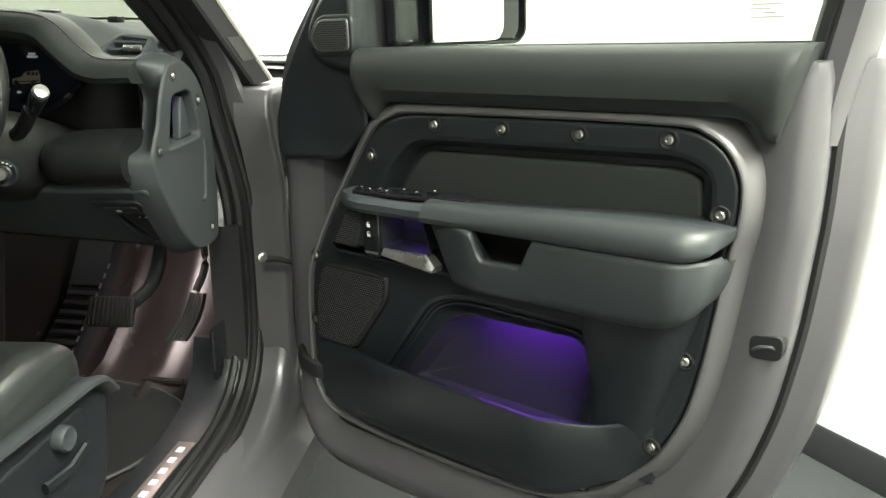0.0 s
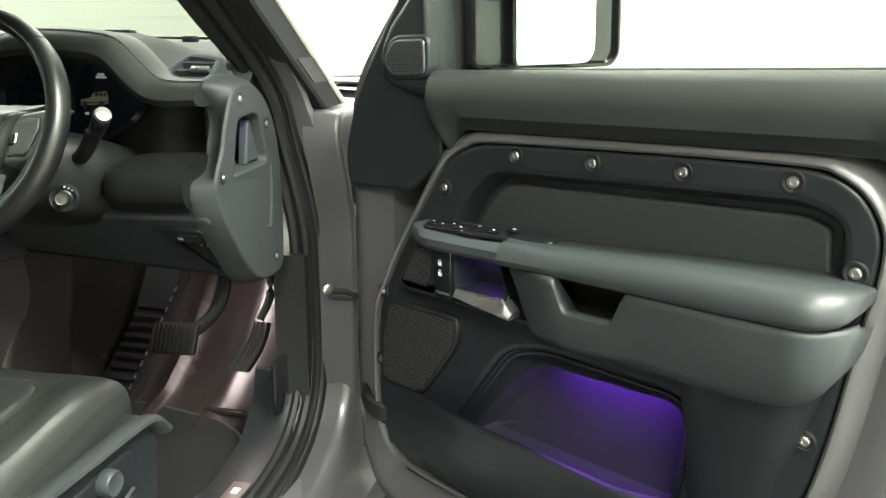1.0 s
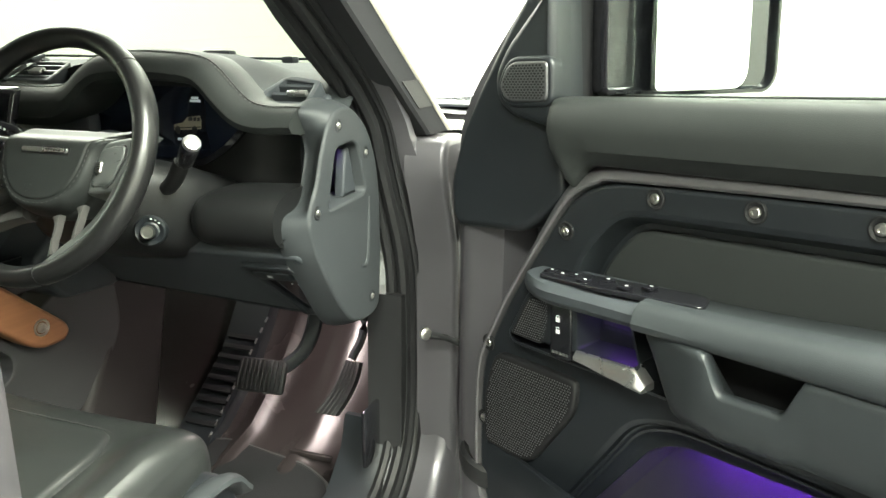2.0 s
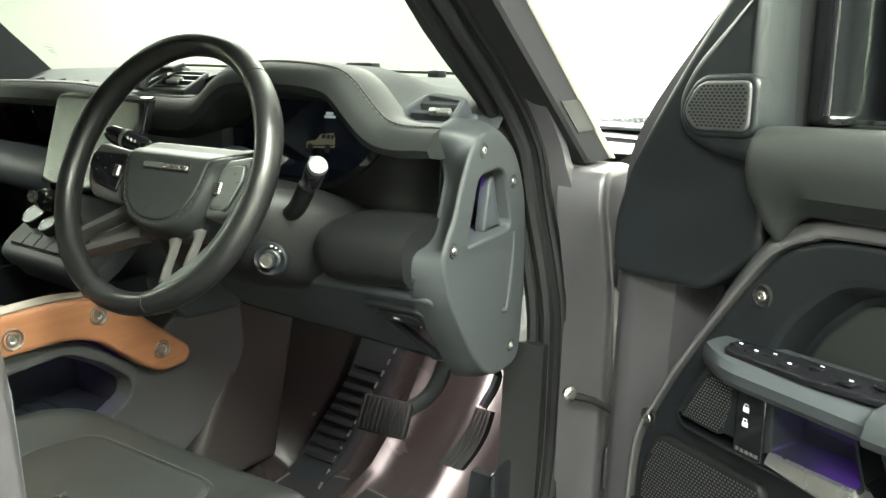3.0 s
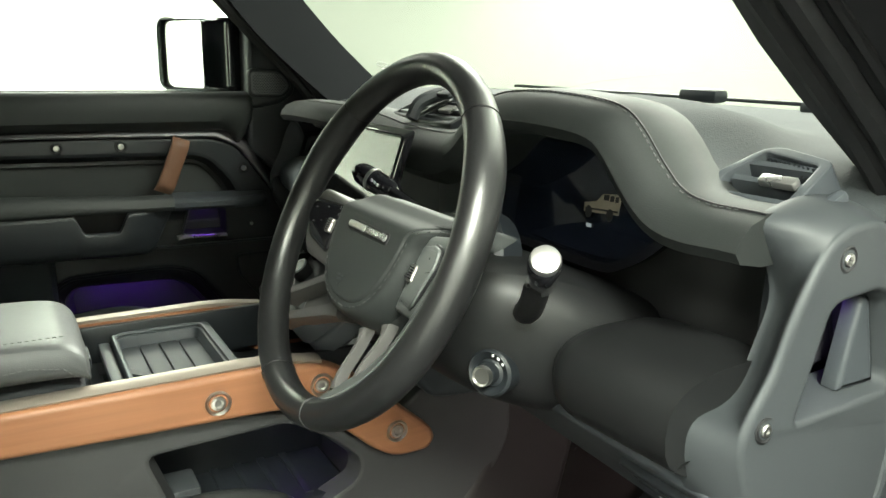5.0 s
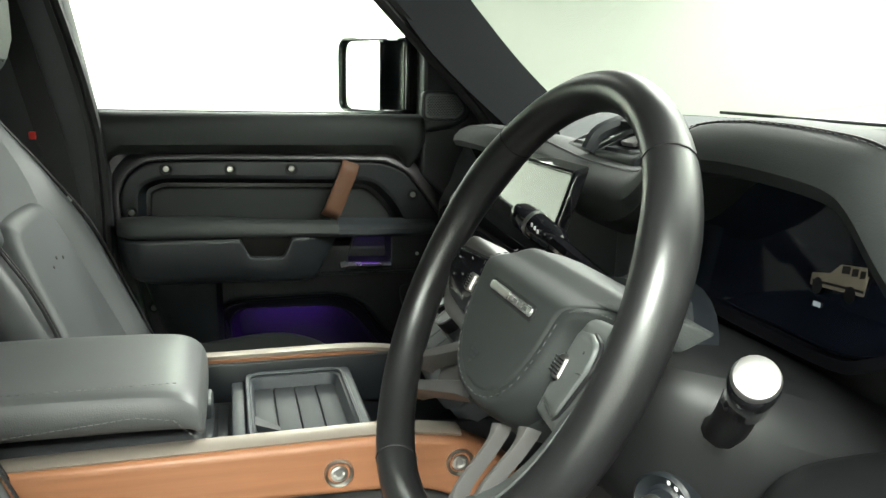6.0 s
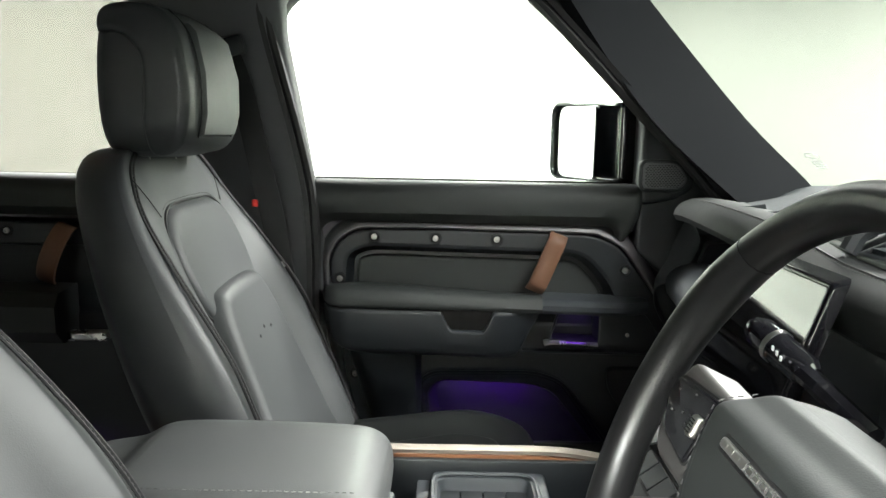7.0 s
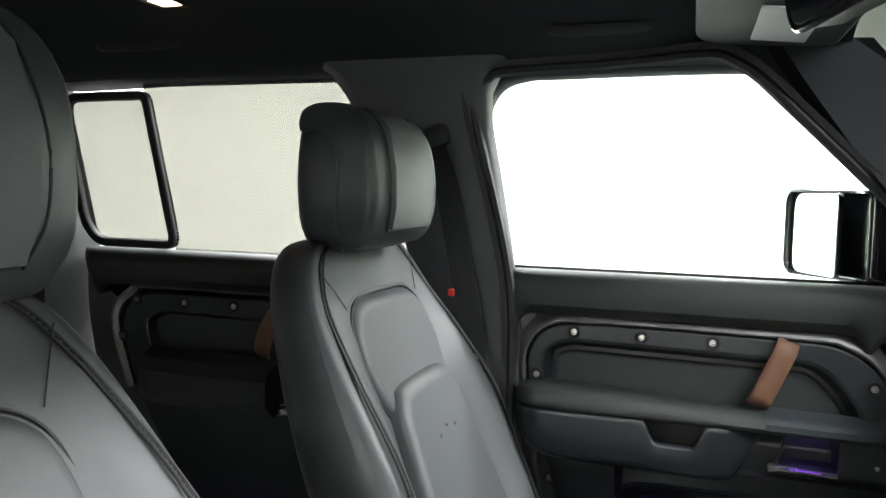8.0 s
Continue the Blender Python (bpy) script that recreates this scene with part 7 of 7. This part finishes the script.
seat(0.398, "driver's car seat in black leather, front toned as lit, upright", -1)


def rear_bench():
    b = thing("bench", (0, -1.6, 0.55), "dark leather rear seat bench", "seat")
    rings = []
    for x in (-0.64, -0.60, -0.3, 0.0, 0.3, 0.60, 0.64):
        k = 0.94 if abs(x) > 0.62 else 1
        rings.append([Vector((x, y, 0.5 + (z - 0.5) * k)) for y, z in ((-1.32, 0.60), (-1.30, 0.76), (-1.33, 0.80), (-1.45, 0.81), (-1.75, 0.79), (-1.85, 0.7), (-1.8, 0.55))])
    part("cushion", loft(rings), LEATHER, b, "dark leather cushion", sub=1)
    rings = []
    for x in (-0.64, -0.60, -0.3, 0.0, 0.3, 0.60, 0.64):
        k = 0.96 if abs(x) > 0.62 else 1
        rings.append([Vector((x, y, 0.7 + (z - 0.7) * k)) for y, z in ((-1.70, 0.78), (-1.78, 1.05), (-1.84, 1.24), (-1.88, 1.27), (-1.94, 1.24), (-1.90, 0.8))])
    part("backrest", loft(rings), LEATHER, b, "dark leather back", sub=1)


rear_bench()


# ---- belts, pedals, mat, roof fittings ----
def seat_belt(side):
    b = thing("seat_belt", (side * 0.66, -0.74, 1.2), "black seat belt hanging from the centre pillar", "seat belt", "seat belts")
    pts = spline([(0.690, -0.760, 1.545), (0.684, -0.735, 1.48), (0.672, -0.700, 1.34), (0.664, -0.668, 1.20), (0.662, -0.648, 1.05), (0.665, -0.64, 0.80), (0.67, -0.64, 0.6)], 6)
    rings = [[Vector((side * (p[0] + a), p[1] + c, p[2])) for a, c in ((0, -0.023), (-0.0015, -0.023), (-0.0015, 0.023), (0, 0.023))] for p in pts]
    part("webbing", loft(rings), RUBBER, b, "black webbing")
    part("upper_guide", box((side * 0.692, -0.765, 1.552), (0.022, 0.075, 0.04), 0.012, rot=pose(0, 0, 0, 15)), BLACK, b, "black upper guide")
    part("button_stop", lathe([(0.006, 0), (0.006, 0.004), (0.001, 0.004)], aim((side * 0.66, -0.655, 1.144), (-side, 0.3, 0)), 10), SATIN, b, "small bright stop button")
    part("red_tag", box((side * 0.655, -0.706, 1.262), (0.006, 0.012, 0.014), 0.002), RED, b, "red tag")
    return b


seat_belt(-1)


def pedals():
    p = thing("brake_pedal", (0.41, 0.27, 0.69), "ribbed black brake pedal on a bent arm", "pedal", "pedals")
    m = pose(0.408, 0.270, 0.697, 58, 0, 6)
    part("pad", box((0, 0, 0), (0.108, 0.070, 0.016), 0.014), RUBBER, p, "rubber pad", local=True).matrix_basis = p.matrix_basis.inverted() @ m
    for k in range(10):
        q = part("pad_rib", box((0, 0, 0), (0.0045, 0.062, 0.006), 0.0015), RUBBER, p, local=True)
        q.matrix_basis = p.matrix_basis.inverted() @ m @ pose(-0.045 + k * 0.010, 0, 0.010)
    part("arm", tube(spline([(0.44, 0.285, 0.705), (0.485, 0.32, 0.75), (0.51, 0.33, 0.84), (0.51, 0.32, 0.95)], 5), 0.010, 8, flat=1.6), BLACK, p, "bent black arm")
    a = thing("accelerator_pedal", (0.555, 0.30, 0.63), "long ribbed black accelerator pedal", "pedal", "pedals")
    rings = []
    for t in range(8):
        k = t / 7
        c = Vector((0.548 + 0.020 * k + 0.01 * math.sin(k * 3), 0.275 + 0.085 * k, 0.632 + 0.085 * k))
        hw = 0.024 * (1 - 0.25 * k)
        rings.append([c + Vector((x, y, z)) for x, y, z in ((-hw, 0, 0), (hw, 0, 0), (hw, 0.018, -0.008), (-hw, 0.018, -0.008))])
    part("pad", loft(rings), RUBBER, a, "rubber pad")
    for j in range(4):
        part("pad_rib", tube([Vector((0.548 + 0.020 * k + 0.01 * math.sin(k * 3) + (-0.015 + j * 0.010) * (1 - 0.25 * k), 0.272 + 0.085 * k, 0.635 + 0.085 * k)) for k in [i / 7 for i in range(8)]], 0.0018, 6), RUBBER, a)
    part("arm", tube(spline([(0.568, 0.365, 0.72), (0.585, 0.39, 0.78), (0.58, 0.39, 0.90)], 5), 0.009, 8), BLACK, a, "black arm")
    f = thing("foot_rest", (0.22, 0.42, 0.60), "ribbed black foot rest beside the tunnel", "foot rest")
    part("board", loft([[Vector((x, y, z)) for y, z in ((0.22, 0.49), (0.30, 0.53), (0.46, 0.64), (0.56, 0.78), (0.60, 0.76), (0.48, 0.60), (0.30, 0.49))] for x in (0.165, 0.262)]), BLACK, f, "black board")
    for k in range(9):
        t = k / 8
        y, z = (0.31 + 0.15 * min(1, t * 1.4), 0.540 + 0.11 * min(1, t * 1.4))
        part("board_rib", box((0.215, 0.305 + 0.022 * k, 0.536 + 0.0175 * k), (0.080, 0.012, 0.008), 0.002, rot=pose(0, 0, 0, 36)), RUBBER, f)
    bm = bmesh.new()
    for k in range(12):
        box((0.262, 0.25 + 0.024 * k, 0.512 + 0.0185 * k), (0.003, 0.014, 0.004), 0, rot=pose(0, 0, 0, 36), bm=bm)
    part("edge_marks", bm, SATIN, f, "pale edge of the foot rest")


pedals()


def floor_mat():
    o = fillet([(0.17, 0.27), (0.30, 0.30), (0.50, 0.27), (0.585, 0.23), (0.610, 0.12), (0.60, 0.0), (0.54, -0.085), (0.45, -0.10), (0.17, -0.10)], [0.02, 0.02, 0.03, 0.04, 0.05, 0.05, 0.03, 0.02, 0.02], 4)
    m = thing("floor_mat", (0.4, 0.1, 0.489), "black carpet floor mat with a pale bound edge", "floor mat")
    part("carpet", slab(o, 0.490, 0.499, lambda x, y, z: Vector((x, y, z + 0.014 * smooth01((y - 0.2) / 0.1))), 0.003), CARPET, m, "black carpet")
    part("binding", tube([Vector((x, y, 0.497 + 0.014 * smooth01((y - 0.2) / 0.1))) for x, y in o], 0.004, 6, closed=True), TAUPE, m, "bound edge")
    part("mat_fixing", lathe([(0.024, 0.0), (0.024, 0.004), (0.015, 0.007), (0.001, 0.006)], pose(0.485, -0.03, 0.498), 18), RUBBER, m, "round black fixing")
    part("heel_pad", box((0.50, 0.295, 0.518), (0.10, 0.012, 0.012), 0.003), VINYL, m)


floor_mat()


def roof_fittings():
    for y0, y1, z in ((-0.35, -0.545, 1.746), (-1.29, -1.51, 1.754)):
        h = thing("grab_handle", (-0.66, (y0 + y1) / 2, z), "folded black grab handle on the headliner", "grab handle", "grab handles")
        part("loop", tube(spline([(-0.655, y0, z + 0.012), (-0.640, y0 - 0.012, z - 0.002), (-0.632, y0 - 0.035, z - 0.014), (-0.632, y1 + 0.035, z - 0.014), (-0.640, y1 + 0.012, z - 0.002), (-0.655, y1, z + 0.012)], 5), 0.008, 8, flat=1.4), SOFT, h, "black loop")
        part("backing", box((-0.652, (y0 + y1) / 2, z + 0.014), (0.03, abs(y1 - y0) + 0.05, 0.05), 0.012, rot=pose(0, 0, 0, 0, -50, 0)), BLACK, h, "black backing")
    v = thing("sun_visor", (-0.38, -0.16, 1.72), "charcoal sun visor with a pale mirror flap", "sun visor")
    part("blade", slab(fillet([(-0.57, -0.09), (-0.605, -0.20), (-0.60, -0.275), (-0.56, -0.29), (-0.18, -0.29), (-0.16, -0.26), (-0.16, -0.09)], 0.025, 4), 1.707, 1.684, lambda x, y, w: Vector((x, y, w + (y + 0.16) * -0.10)), 0.006), PILLAR, v, "charcoal blade")
    part("flap", box((-0.43, -0.175, 1.682), (0.20, 0.075, 0.004), 0.002, rot=pose(0, 0, 0, -5.7)), WHITE, v, "pale mirror flap")
    m = thing("rear_view_mirror", (0.0, -0.10, 1.70), "black rear view mirror on its stem", "mirror")
    body = fillet([(-0.125, -0.040), (0.125, -0.040), (0.132, 0.0), (0.120, 0.040), (-0.120, 0.040), (-0.132, 0.0)], 0.018, 4)
    mm = pose(0.135, -0.185, 1.622, 8, 0, 14)
    o1 = part("case", slab(body, 0.03, 0.0, lambda x, z, w: Vector((x, w, z)), 0.004), BLACK, m, "black case", local=True)
    o2 = part("glass", slab(offset(body, -0.004), 0.0, -0.003, lambda x, z, w: Vector((x, w, z)), 0.001), GLOSS, m, "dimmed mirror glass", local=True)
    o3 = part("bezel", tube([Vector((x, -0.001, z)) for x, z in body], 0.003, 6, closed=True), GLOSS, m, "gloss rim", local=True)
    for o in (o1, o2, o3):
        o.matrix_basis = m.matrix_basis.inverted() @ mm
    part("stem", tube([(0.11, -0.16, 1.635), (0.05, -0.10, 1.69), (0.02, -0.04, 1.745)], 0.014, 8), BLACK, m, "black stem")
    l = thing("roof_lamp", (-0.50, -1.22, 1.79), "small warm roof lamp", "lamp")
    part("lens", box((-0.50, -1.225, 1.788), (0.05, 0.045, 0.006), 0.003), LAMPW, l, "warm glowing lens")
    part("bezel", tube([(-0.53, -1.255, 1.789), (-0.47, -1.255, 1.789), (-0.47, -1.195, 1.789), (-0.53, -1.195, 1.789)], 0.006, 6, closed=True), BLACK, l, "black bezel")


LAMPW = glow("warm_lamp", (1.0, 0.72, 0.42), 6.0)
roof_fittings()

# ---- hidden lamps ----
VIOLET = (0.26, 0.04, 1.0)
area("door_pocket_lamp", DOOR_M @ pose(0.045, -0.225, 0.868, 0, -14, 0), 0.014, 0.20, 0.9, VIOLET)
area("door_cup_lamp", DOOR_M @ pose(-0.015, -0.07, 1.040, 0, 0, 0), 0.02, 0.05, 0.02, VIOLET)
area("passenger_pocket_lamp", pose(-0.795, -0.225, 0.868, 0, 14, 0), 0.014, 0.20, 0.11, VIOLET)
area("passenger_cup_lamp", pose(-0.735, -0.07, 1.040), 0.02, 0.05, 0.004, VIOLET)
area("shelf_lamp", pose(0.04, -0.10, 0.912, 20, 0, 0), 0.10, 0.03, 0.35, VIOLET)
area("end_pocket_lamp", pose(0.672, 0.095, 1.200), 0.02, 0.04, 0.009, VIOLET)
area("rear_pocket_lamp", pose(-0.66, -1.15, 0.78, 0, 0, 0), 0.05, 0.10, 0.06, VIOLET)
area("footwell_lamp", pose(0.50, 0.36, 0.925), 0.10, 0.06, 2.0, (1.0, 0.80, 0.86))
